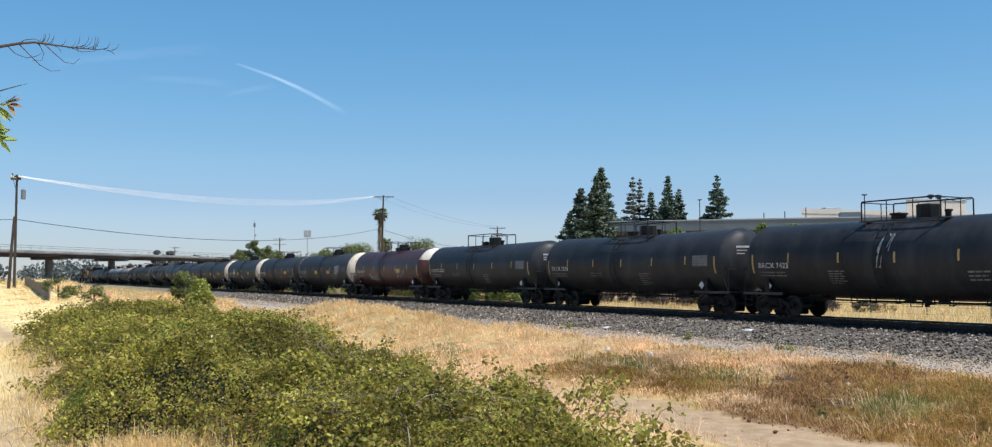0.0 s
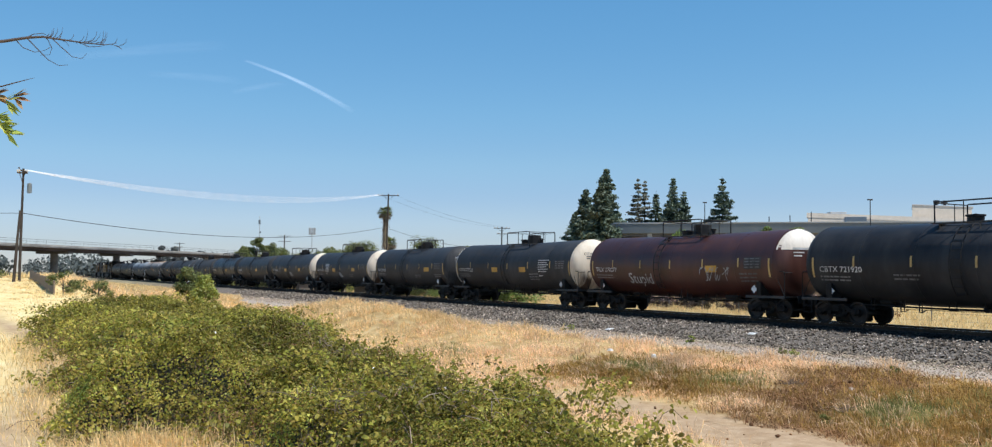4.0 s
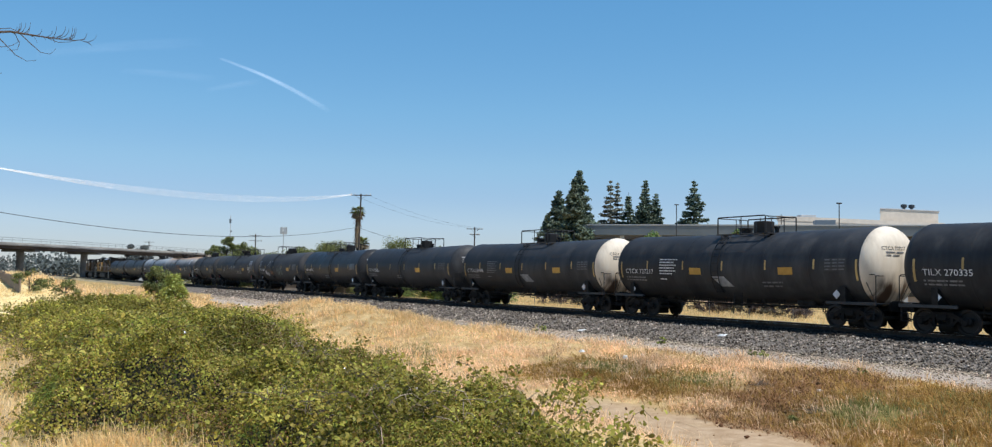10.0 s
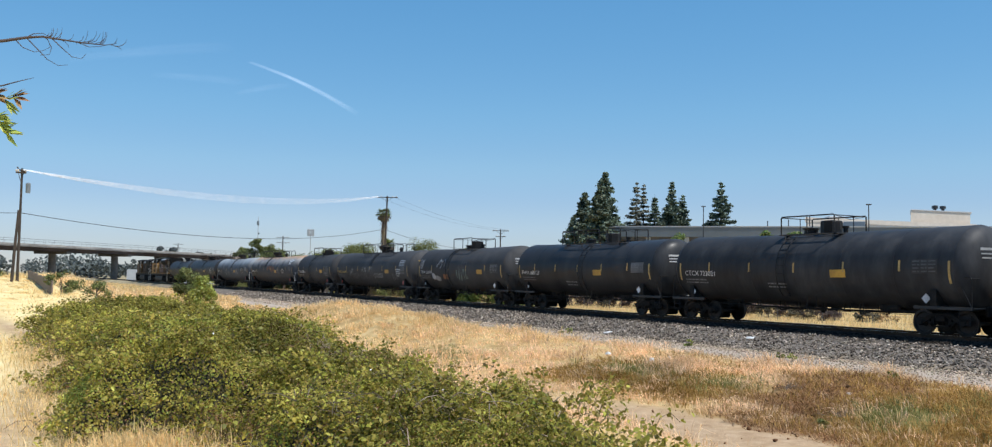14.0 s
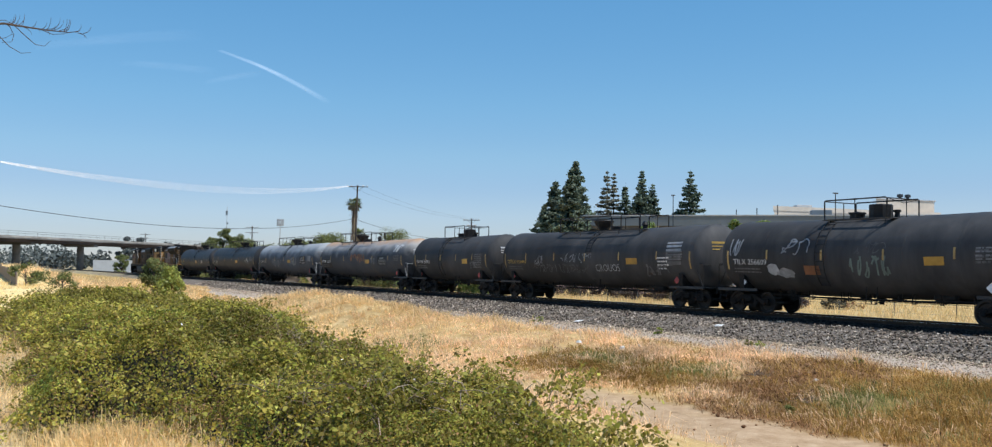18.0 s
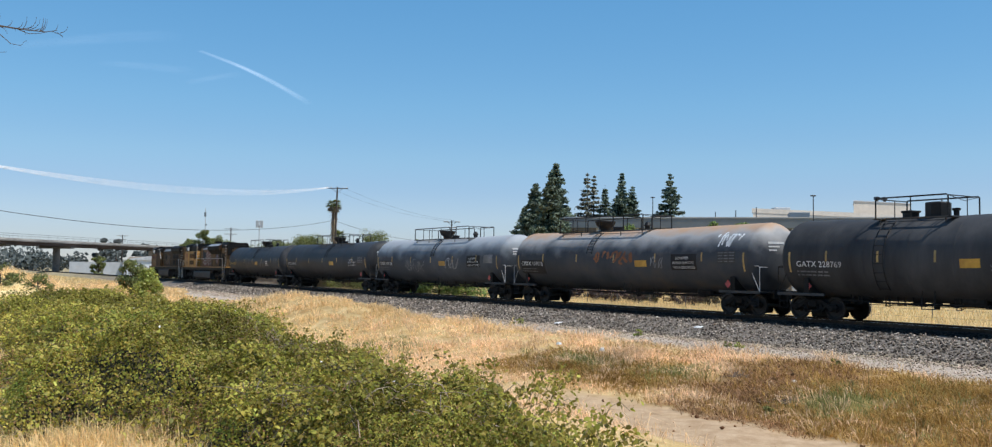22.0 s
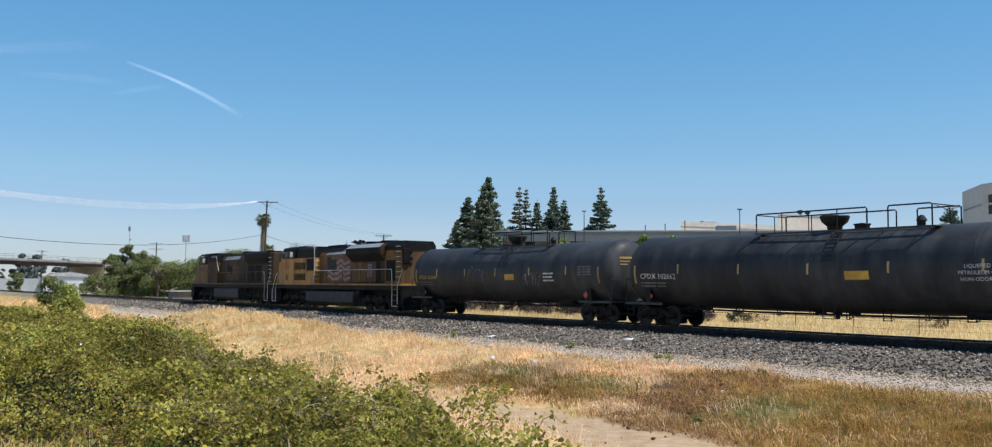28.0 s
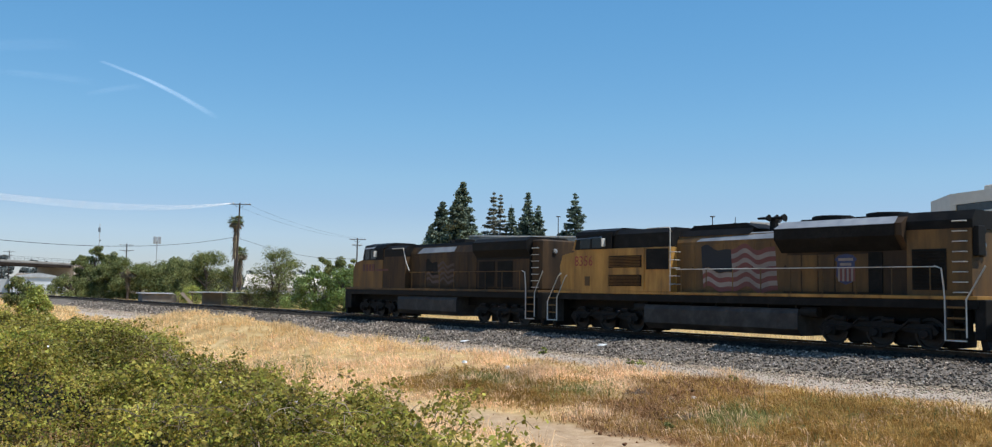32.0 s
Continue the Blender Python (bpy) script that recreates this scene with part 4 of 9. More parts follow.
def tank_car(q, length, paint, label, head=None, top="box", px=0.0, plen=3.4, number="", ink=INK_WHITE, panels=(), stencils=(), tags=(), sag=0.1, yellow_ends=True, strips=5, head_text=True, ladder=0.0):
    """q: where the far coupler stands at the start; length over the couplers."""
    half = length / 2
    shell = half - 1.12
    car = thing("tank_car", label, "tank car", on_track(q - half), "tank cars of the train")
    TRAIN.append((car, q - half))
    drop = lambda x: -sag * max(0.0, 1 - abs(x) / half)
    prof = [(-shell + 2 * shell * i / 16, R_TANK, drop(-shell + 2 * shell * i / 16)) for i in range(17)]
    tank = part("tank_shell", Mesh().lathe(prof, 56, (0, 0, Z_TANK)), paint, car, smooth=True)
    bands = Mesh()
    for i in range(1, 6):
        x = -shell + 2 * shell * i / 6
        bands.lathe([(x - 0.03, R_TANK + 0.001, drop(x)), (x - 0.02, R_TANK + 0.007, drop(x)), (x + 0.02, R_TANK + 0.007, drop(x)), (x + 0.03, R_TANK + 0.001, drop(x))], 56, (0, 0, Z_TANK))
    part("seam_band", bands, paint, tank, smooth=True)
    for e in (-1, 1):
        hp = [(e * (shell + 0.78 * math.sin(a)), R_TANK * math.cos(a) ** 0.9 if a < 1.57 else 0.0, drop(shell)) for a in [i * math.pi / 2 / 12 for i in range(13)]]
        white = head is not None and e > 0
        hd = part("tank_head", Mesh().lathe(hp, 56, (0, 0, Z_TANK)), head if white else paint, car, "white-painted dished tank head" if white else "", smooth=True)
        ring = [(e * (shell - 0.02), R_TANK + 0.004, drop(shell)), (e * (shell + 0.01), R_TANK + 0.012, drop(shell)), (e * (shell + 0.05), R_TANK + 0.004, drop(shell))]
        part("head_seam", Mesh().lathe(ring, 56, (0, 0, Z_TANK)), head if white else (HEAD_WHITE if "arc" in tags and e < 0 else paint), hd, smooth=True)
        x = e * (half - 2.03)
        sill = Mesh().box(min(x - e * 2.4, e * (half - 0.45)), max(x - e * 2.4, e * (half - 0.45)), -0.19, 0.19, 0.76, 1.14, 0.02)
        sill.box(e * (half - 0.5) - 0.05, e * (half - 0.5) + 0.05, -0.6, 0.6, 0.74, 1.1, 0.01)
        part("stub_sill", sill, UNDER, car)
        sad = Mesh().prism([(-1.45, 0.98), (-0.4, 0.86), (0.4, 0.86), (1.45, 0.98), (1.5, 1.3), (1.5, 1.7), (1.1, 1.42), (0.6, 1.12), (-0.6, 1.12), (-1.1, 1.42), (-1.5, 1.7), (-1.5, 1.3)], x - 0.13, x + 0.13, "x")
        part("saddle", sad, UNDER, car)
        part("coupler", COUPLER_ME, None, car, loc=pose(e * (half - 0.36), 0, 0, 0, 0, 0 if e > 0 else 180))
        freight_truck(car, x)
        # dark block added inside the truck for the shade and gear there
        part("brake_beam", Mesh().box(x - 0.5, x + 0.5, -0.64, 0.64, 0.07, 0.8, 0.08), UNDER, car)
        plat = Mesh().box(min(e * (half - 0.55), e * (half - 1.25)), max(e * (half - 0.55), e * (half - 1.25)), -1.42, 1.42, 1.0, 1.05)
        for y in (-1.42, 1.42):
            plat.box(min(e * (half - 0.5), e * (half - 2.9)), max(e * (half - 0.5), e * (half - 2.9)), y - 0.05, y + 0.05, 0.96, 1.08, 0.01)
        part("end_platform", plat, GRATE, car)
        rails = Mesh()
        for y in (-1.42, 1.42):
            xa, xb = e * (half - 0.52), e * (half - 1.42)
            rails.tube([(xa, y, 1.05), (xa, y, 2.1), (xa - e * 0.06, y, 2.17), (xb, y, 2.17), (xb - e * 0.02, y * 0.985, 2.12)], 0.02)
            rails.tube([(xa, y, 1.05), (xa - e * 0.6, y, 2.17)], 0.016)
        rails.tube([(e * (half - 0.52), -1.42, 2.12), (e * (half - 0.52), 1.42, 2.12)], 0.02)
        part("end_handrail", rails, INK_PALE if paint in (TANK_GREY, TANK_RUST) else RAILING, car)
        stp = Mesh()
        for y in (-1.43,):
            for k in range(2):
                xs = e * (half - 0.6 - 0.42 * k)
                stp.tube([(xs, y, 1.0), (xs, y, 0.42)], 0.018)
            for z in (0.44, 0.72):
                stp.tube([(e * (half - 0.6), y, z), (e * (half - 1.02), y, z)], 0.018)
        part("sill_step", stp, RAILING, car)
        d = part("placard", diamond(e * (half - 2.0) - (0.35 if e > 0 else -0.1), 1.36, -1.47, 0.19), PLACARD if "red" not in tags else PLACARD_RED, car, "diamond hazard placard")
        part("placard_holder", Mesh().box(e * (half - 2.0) - (0.35 if e > 0 else -0.1) - 0.03, e * (half - 2.0) - (0.35 if e > 0 else -0.1) + 0.03, -1.455, -1.2, 1.28, 1.34), UNDER, d)
        ex = e * (shell - 0.16)
        part("reflector_strip", flank_patch(ex - 0.05, ex + 0.05, -0.7, 0.14, half), STRIPE, car, "yellow reflector strip")
    # brake gear and piping under the belly
    pipe = Mesh()
    for y, z in ((-0.75, 0.84), (0.5, 0.88), (-0.3, 0.8), (0.9, 0.74)):
        pipe.tube([(-half + 2.9, y, z), (-half * 0.3, y, z - 0.05), (half * 0.3, y, z - 0.05), (half - 2.9, y, z)], 0.028)
    rng = random.Random(int(q * 10))
    pipe.tube([(-half + 3.3, -0.75, 0.7), (half - 3.3, -0.75, 0.7)], 0.012)
    for k in range(10):
        x = -half + 3.6 + (length - 7.2) * k / 9 + rng.uniform(-0.35, 0.35)
        z1, gap = rng.uniform(0.58, 0.74), rng.choice((0.12, 0.17, 0.3))
        for dx in (0, gap):
            pipe.tube([(x + dx, -0.75, 1.2), (x + dx, -0.75, z1)], 0.024)
        pipe.tube([(x, -0.75, z1 + 0.02), (x + gap, -0.75, z1 + 0.02), (x + gap, -0.5, z1 + 0.1)], 0.018)
    part("brake_pipe", pipe, UNDER, car)
    bo = Mesh().lathe([(1.18, 0.28), (0.98, 0.28), (0.96, 0.2), (0.72, 0.18), (0.7, 0.1), (0.58, 0.1)], 14, (0.2, 0, 0), "z", True)
    part("bottom_outlet", bo, UNDER, car)
    for x in (-0.55, 0.95):
        sk = Mesh().prism([(x - 0.32, 1.2), (x + 0.32, 1.2), (x + 0.16, 0.72), (x - 0.16, 0.72)], -0.12, 0.12)
        part("skid", sk, UNDER, car)
    res = Mesh().lathe([(-0.5, 0.0), (-0.48, 0.12), (-0.4, 0.2), (0.4, 0.2), (0.48, 0.12), (0.5, 0.0)], 14, (half - 4.6, -0.55, 0.95), "x")
    part("brake_reservoir", res, UNDER, car, smooth=True)
    cyl = Mesh().lathe([(-0.3, 0.0), (-0.3, 0.16), (0.2, 0.16), (0.28, 0.05), (0.7, 0.03)], 12, (-half + 4.2, -0.5, 0.98), "x")
    part("brake_cylinder", cyl, UNDER, car, smooth=True)
    loop = Mesh()
    for x in (0.35, 0.85):
        loop.tube([(x, -1.1, 1.5), (x, -1.18, 0.62)], 0.018)
    loop.tube([(0.35, -1.18, 0.62), (0.85, -1.18, 0.62)], 0.018)
    part("ladder_foot", loop, RAILING, car)
    # top fittings
    zt = Z_TANK + R_TANK + drop(px)
    lad = Mesh()
    lx = px + ladder
    low = -0.75 if top == "box" else 0.2
    rungs = []
    for x in (lx - 0.22, lx + 0.22):
        lad.tube([(x, -math.cos(a) * (R_TANK + 0.1), Z_TANK + math.sin(a) * (R_TANK + 0.1) + drop(px)) for a in [low + (1.05 - low) * i / 9 for i in range(10)]], 0.022)
    for i in range(9):
        a = low + 0.04 + (1.1 - low) * i / 9
        y, z = -math.cos(a) * (R_TANK + 0.1), Z_TANK + math.sin(a) * (R_TANK + 0.1) + drop(px)
        rungs.append([(lx - 0.24, y, z), (lx + 0.24, y, z)])
    lad = part("ladder", lad, RAILING, car)
    for r in rungs:
        part("ladder_rung", Mesh().tube(r, 0.016), RAILING, lad)
    deck = Mesh()
    y0, y1, zd = -0.98, 0.98, zt - 0.02
    for y in (y0, y0 + 0.34, y1 - 0.34, y1):
        deck.box(px - plen / 2, px + plen / 2, y - 0.03, y + 0.03, zd - 0.05, zd)
    for i in range(int(plen / 0.45) + 1):
        x = px - plen / 2 + plen * i / int(plen / 0.45)
        for a, b in ((y0, y0 + 0.34), (y1 - 0.34, y1)):
            deck.box(x - 0.02, x + 0.02, a, b, zd - 0.04, zd - 0.005)
    for x in (px - plen / 2, px + plen / 2):
        deck.box(x - 0.15, x + 0.15, y0, y1, zd - 0.04, zd - 0.006)
    for i in range(int(plen / 1.7) + 1):
        x = px - plen / 2 + 0.15 + (plen - 0.3) * i / max(1, int(plen / 1.7))
        for y in (-0.9, 0.9):
            zs = Z_TANK + math.sqrt(R_TANK ** 2 - y * y) + drop(px)
            deck.tube([(x, y, zs - 0.02), (x, y, zd)], 0.025)
    part("walkway", deck, GRATE, car)
    rail = Mesh()
    zr = zd + 0.78
    runs = [(px - plen / 2, px + plen / 2)] if plen < 4 else [(px - plen / 2, px - 0.4 + plen * 0.22), (px + 0.45 + plen * 0.22, px + plen / 2)]
    for y in (y0, y1):
        for xa, xb in runs:
            n = max(2, int(round((xb - xa) / 1.25)) + 1)
            rail.tube([(xa, y, zd), (xa, y, zr - 0.05), (xa + 0.05, y, zr), (xb - 0.05, y, zr), (xb, y, zr - 0.05), (xb, y, zd)], 0.032)
            for i in range(1, n - 1):
                x = xa + (xb - xa) * i / (n - 1)
                rail.tube([(x, y, zd), (x, y, zr)], 0.022)
    for x in (px - plen / 2, px + plen / 2):
        rail.tube([(x, y0, zr - 0.03), (x, y1, zr - 0.03)], 0.022)
        rail.tube([(x, 0.2, zd), (x, 0.2, zr - 0.03)], 0.02)
    for xa, xb in runs[-1:]:
        rail.tube([(xb, y0, zr - 0.03), (xb + 0.02, 0, zr - 0.2), (xb, y1, zr - 0.03)], 0.012)
    part("railing", rail, RAILING, car)
    if top == "box":
        hx = px + plen * 0.16
        hs = Mesh().lathe([(-0.06, 0.46), (0.52, 0.46), (0.56, 0.42), (0.6, 0.0)], 8, (hx, 0, zt), "z", True)
        part("fittings_housing", hs, RAILING, car)
        part("manway", Mesh().lathe([(-0.06, 0.3), (0.2, 0.3), (0.22, 0.36), (0.28, 0.36), (0.3, 0.1), (0.33, 0.0)], 14, (px - plen * 0.22, 0, zt), "z"), RAILING, car)
        part("relief_valve", Mesh().lathe([(-0.06, 0.1), (0.22, 0.1), (0.24, 0.15), (0.32, 0.15), (0.34, 0.0)], 10, (px + plen * 0.36, 0.2, zt), "z"), RAILING, car)
    else:
        hx = px - plen * 0.1
        hs = Mesh().lathe([(-0.06, 0.26), (0.18, 0.3), (0.34, 0.5), (0.5, 0.56), (0.56, 0.58), (0.6, 0.55), (0.62, 0.0)], 18, (hx, 0, zt), "z", True)
        part("fittings_housing", hs, RAILING, car, "round flared fittings housing", smooth=True)
        part("manway", Mesh().lathe([(-0.06, 0.28), (0.16, 0.28), (0.18, 0.33), (0.22, 0.33), (0.26, 0.0)], 14, (hx + 1.2, 0, zt), "z"), RAILING, car)
        part("relief_valve", Mesh().lathe([(-0.06, 0.14), (0.2, 0.14), (0.24, 0.2), (0.3, 0.17), (0.42, 0.1), (0.46, 0.0)], 10, (px + plen * 0.36, 0.2, zt), "z"), RAILING, car)
    # markings on the near flank
    for i in range(strips):
        x = -shell + 2 * shell * (i + 0.85) / (strips + 0.7)
        part("reflector_strip", flank_patch(x - 0.045, x + 0.045, -0.22, 0.2, half), STRIPE, car, "yellow reflector strip")
    if number:
        mark, digits = number.split(" ", 1) if " " in number else ("", number)
        ahead = max(v[0] for v in text_points(number, 0.24)[0]) - max(v[0] for v in text_points(digits, 0.24)[0])
        if mark:
            part("reporting_mark", flank_text(mark, -shell + 0.5, -0.45, 0.24, half, 1.12), ink, car, "stencilled reporting mark")
        part("car_number", flank_text(digits, -shell + 0.5 + 1.12 * ahead, -0.45, 0.24, half, 1.12), ink, car, "stencilled car number")
        tagged(part("weight_data", bars(-shell + 0.5, -0.62, [(0.1, 0.8, 0.5), (0.1, 0.75, 0.6)], 0.15, half), INK_GREY, car, "small stencilled data lines"), kind="stuff")
    for x, w in panels:
        part("warning_panel", flank_patch(x, x + w, -0.44, -0.12, half), PANEL_Y, car, "yellow rectangular warning panel")
    for x, h, rows, row, inkm in stencils:
        tagged(part("stencil_block", bars(x, h - 0.2, rows, row, half), inkm, car, "block of small stencilled lines"), kind="stuff")
    if head_text:
        vs = Mesh()
        for i, w in enumerate((0.85, 0.55, 0.4)):
            z = Z_TANK + 0.62 - 0.15 * i
            rr = lambda yy: shell + 0.78 * math.sqrt(max(0, 1 - ((yy ** 2 + (z - Z_TANK) ** 2) / R_TANK ** 2))) + 0.03
            ys = [-0.9 + w * k / 4 for k in range(5)]
            vs.add([(rr(y), y, zz) for y in ys for zz in (z, z + (0.1 if i == 0 else 0.05))], [(2 * k, 2 * k + 2, 2 * k + 3, 2 * k + 1) for k in range(4)])
        if head is not None:
            face = lambda y, z: (shell + 0.78 * math.sqrt(max(0, 1 - (y * y + z * z) / R_TANK ** 2)) + 0.03, y, Z_TANK + z)
            lv, lf = text_points(number, 0.15)
            part("head_number", Mesh().add([face(-1.0 + v[0] * 0.95, 0.62 + v[1]) for v in lv], lf), RAILING, car, "black stencilled car number")
            vs = Mesh()
            for y0, z0, w in ((-0.85, 0.5, 0.42), (-0.35, 0.5, 0.4), (-0.85, 0.38, 0.22), (-0.55, 0.38, 0.35)):
                vs.add([face(y0 + w * k / 3, z0 + up) for k in range(4) for up in (0, 0.055)], [(2 * k, 2 * k + 2, 2 * k + 3, 2 * k + 1) for k in range(3)])
        tagged(part("head_stencil", vs, INK_GREY if head is not None else (INK_WHITE if ink is INK_WHITE else INK_YELLOW), car, "small stencilled lines on the tank head"), kind="stuff")
    dk = Mesh()
    flank_patch(shell - 1.75, shell - 0.65, -0.32, 0.22, half, m=dk, off=0.008)
    part("test_panel", dk, INK_GREY if "grid" in tags else GRATE, car, "dark stencil panel with test dates")
    bars(shell - 1.7, 0.18, [(0.3, 0.25, 0.3)] * 4, 0.13, half, 0.4, m=(tb := Mesh()))
    tagged(part("test_stencil", tb, INK_GREY, car), kind="stuff")
    return car, half, shell

# ---- locomotives ----
def flat_text(body, x, z, height, y, squeeze=1.0):
    vs, fs = text_points(body, height)
    return Mesh().add([(x + v[0] * squeeze, y, z + v[1]) for v in vs], fs)


def loco_truck(parent, x):
    m = Mesh()
    for y in (-1.06, 1.06):
        m.prism([(-2.3, 0.62), (-2.1, 0.86), (-1.4, 0.9), (-1.0, 0.8), (-0.4, 0.92), (0.4, 0.92), (1.0, 0.8), (1.4, 0.9), (2.1, 0.86), (2.3, 0.62), (2.2, 0.5), (1.3, 0.56), (0.9, 0.66), (0.4, 0.52), (-0.4, 0.52), (-0.9, 0.66), (-1.3, 0.56), (-2.2, 0.5)], y - 0.08, y + 0.08)
        for ax in (-1.85, 0.0, 1.85):
            m.box(ax - 0.24, ax + 0.24, y - 0.13, y + 0.13, 0.34, 0.74, 0.03)
            m.lathe([(-0.16, 0.0), (-0.16, 0.13), (-0.1, 0.16), (0.0, 0.16)], 12, (ax, y - 0.05, 0.533), "y")
        for sx in (-0.95, 0.95):
            m.tube([(sx - 0.28, y - 0.1, 0.5), (sx + 0.3, y - 0.14, 0.95)], 0.045)
        m.tube([(-2.0, y - 0.12, 0.72), (2.0, y - 0.12, 0.72)], 0.03)
        for sx in (-1.4, -0.45, 0.5, 1.45):
            m.lathe([(-0.22, 0.09), (0.22, 0.09)], 10, (sx, y - 0.06, 0.98), "x", True)
    m.box(-2.2, 2.2, -0.9, 0.9, 0.6, 0.8)
    for ax in (-1.0, 0.85, 2.35):
        m.box(ax - 0.42, ax + 0.42, -0.6, 0.6, 0.08, 0.66, 0.06)
    tr = part("truck", m, TRUCK, parent, "three-axle cast steel locomotive truck", loc=(x, 0, 0))
    for ax in (-1.85, 0.0, 1.85):
        w = part("wheelset", LOCO_WHEEL_ME, None, tr, "steel wheels with bright treads")
        w.matrix_parent_inverse = Matrix.Translation((ax, 0, 0.533))
        LOCO_WHEELS.append(w)


def louvres(x0, x1, z0, z1, y, n, m=None):
    m = m or Mesh()
    for i in range(n):
        z = z0 + (z1 - z0) * (i + 0.5) / n
        h = (z1 - z0) / n * 0.3
        m.add([(x0, y, z - h), (x1, y, z - h), (x1, y - 0.03, z + h), (x0, y - 0.03, z + h)], [(0, 1, 2, 3)])
    return m


def stairs(lo, x, e):
    """Corner steps with pale handrails; e: the end they stand at."""
    st = Mesh()
    for y in (-1.52,):
        st.box(x - 0.34, x - 0.3, y - 0.02, y + 0.45, 0.32, 1.74)
        st.box(x + 0.3, x + 0.34, y - 0.02, y + 0.45, 0.32, 1.74)
        for k in range(4):
            st.box(x - 0.32, x + 0.32, y, y + 0.3, 0.38 + 0.36 * k, 0.42 + 0.36 * k)
    part("steps", st, LOCO_FUEL, lo)
    for k in range(4):
        part("step_edge", Mesh().box(x - 0.3, x + 0.3, -1.545, -1.522, 0.37 + 0.36 * k, 0.43 + 0.36 * k), LOCO_YM, lo, "worn yellow step edge")
    hr = Mesh()
    hr.tube([(x - 0.36, -1.56, 0.36), (x - 0.36, -1.56, 1.8), (x - 0.34 - 0.05 * e, -1.56, 2.2), (x - 0.36 - 0.1 * e, -1.56, 2.78), (x - 0.6 - 0.1 * e, -1.56, 2.86)] if e > 0 else [(x - 0.36, -1.56, 0.36), (x - 0.36, -1.56, 1.3), (x + 0.42, -1.56, 2.55), (x + 0.66, -1.56, 2.72)], 0.028)
    hr.tube([(x + 0.36, -1.56, 0.5), (x + 0.36, -1.56, 1.75), (x + 0.95, -1.56, 2.75), (x + 1.0, -1.56, 2.84)] if e > 0 else [(x + 0.36, -1.56, 0.36), (x + 0.36, -1.56, 1.5), (x + 0.95, -1.56, 2.5), (x + 1.1, -1.56, 2.62)], 0.028)
    hr.tube([(x - 0.36, -1.56, 0.38), (x + 0.36, -1.56, 0.38)], 0.026)
    part("step_handrail", hr, LOCO_RAIL, lo, "pale painted handrail")


def loco_frame(lo, L, sill=None):
    part("frame", Mesh().box(0.85, L - 0.85, -1.5, 1.5, 1.42, 1.74, 0.02).box(0.9, L - 0.9, -0.6, 0.6, 0.95, 1.45), LOCO_ROOF, lo)
    for x0 in (0.62, L - 0.98):
        part("end_sill", Mesh().box(x0, x0 + 0.36, -1.45, 1.45, 0.42, 1.74, 0.03), LOCO_ROOF, lo)
    part("walkway_sill", Mesh().box(0.85, L - 0.85, -1.53, 1.53, 1.74, 1.86, 0.01), sill or LOCO_Y, lo, "grimy walkway edge" if sill else "yellow walkway edge")
    for x, turn in ((0.5, 180), (L - 0.5, 0)):
        part("coupler", COUPLER_ME, None, lo, loc=pose(x, 0, 0.0, 0, 0, turn))
        e = -1 if x < 2 else 1
        part("plow", Mesh().prism([(x - e * 0.3, 0.1), (x - e * 0.05, 0.12), (x - e * 0.3, 0.75), (x - e * 0.4, 0.75)], -1.35, 1.35), LOCO_ROOF, lo)
        for y in (-0.9, -0.6, 0.55, 0.85):
            part("air_hose", Mesh().tube([(x - e * 0.35, y, 0.95), (x - e * 0.1, y, 0.8), (x, y, 0.5)], 0.025), UNDER, lo)


def side_rail(lo, x0, x1, posts, mat=None):
    m = Mesh()
    m.tube([(x0, -1.5, 2.84), (x1, -1.5, 2.84)], 0.02)
    part("side_handrail", m, mat or LOCO_RAIL, lo, "dull handrail along the walkway" if mat else "pale handrail along the walkway")
    for k in range(posts):
        x = x0 + (x1 - x0) * (k + 0.2) / (posts - 0.6) if posts > 1 else x0
        if x < x1 + 0.1:
            part("handrail_post", Mesh().tube([(x, -1.5, 1.86), (x, -1.5, 2.84)], 0.024), LOCO_YD, lo)


def wavy_flag(lo, x0, x1, z0, z1, y, mats=None):
    """A painted waving flag, faded; plain stripes and a dark canton."""
    n = 26
    blue, red, white = mats or (FLAG_BLUE, FLAG_RED, FLAG_WHITE)
    wave = lambda k: 0.11 * math.sin(k * 12.5 + 0.6) + 0.06 * math.sin(k * 23)

    def stripe(a, b, k0, k1, mat, label=""):
        m, vs = Mesh(), []
        for i in range(n):
            k = k0 + (k1 - k0) * i / (n - 1)
            x = x0 + (x1 - x0) * k
            for f in (a, b):
                vs.append((x + 0.12 * f, y, z1 - (z1 - z0) * f + wave(k)))
        m.add(vs, [(2 * i, 2 * i + 1, 2 * i + 3, 2 * i + 2) for i in range(n - 1)])
        return part("flag_stripe" if mat is not blue else "flag_canton", m, mat, lo, label)

    stripe(0, 0.54, 0, 0.42, blue, "faded dark blue flag canton")
    for i in range(9):
        a, b = i / 9, (i + 1) / 9
        stripe(a, b, 0.42 if i < 5 else 0, 1, red if i % 2 == 0 else white)


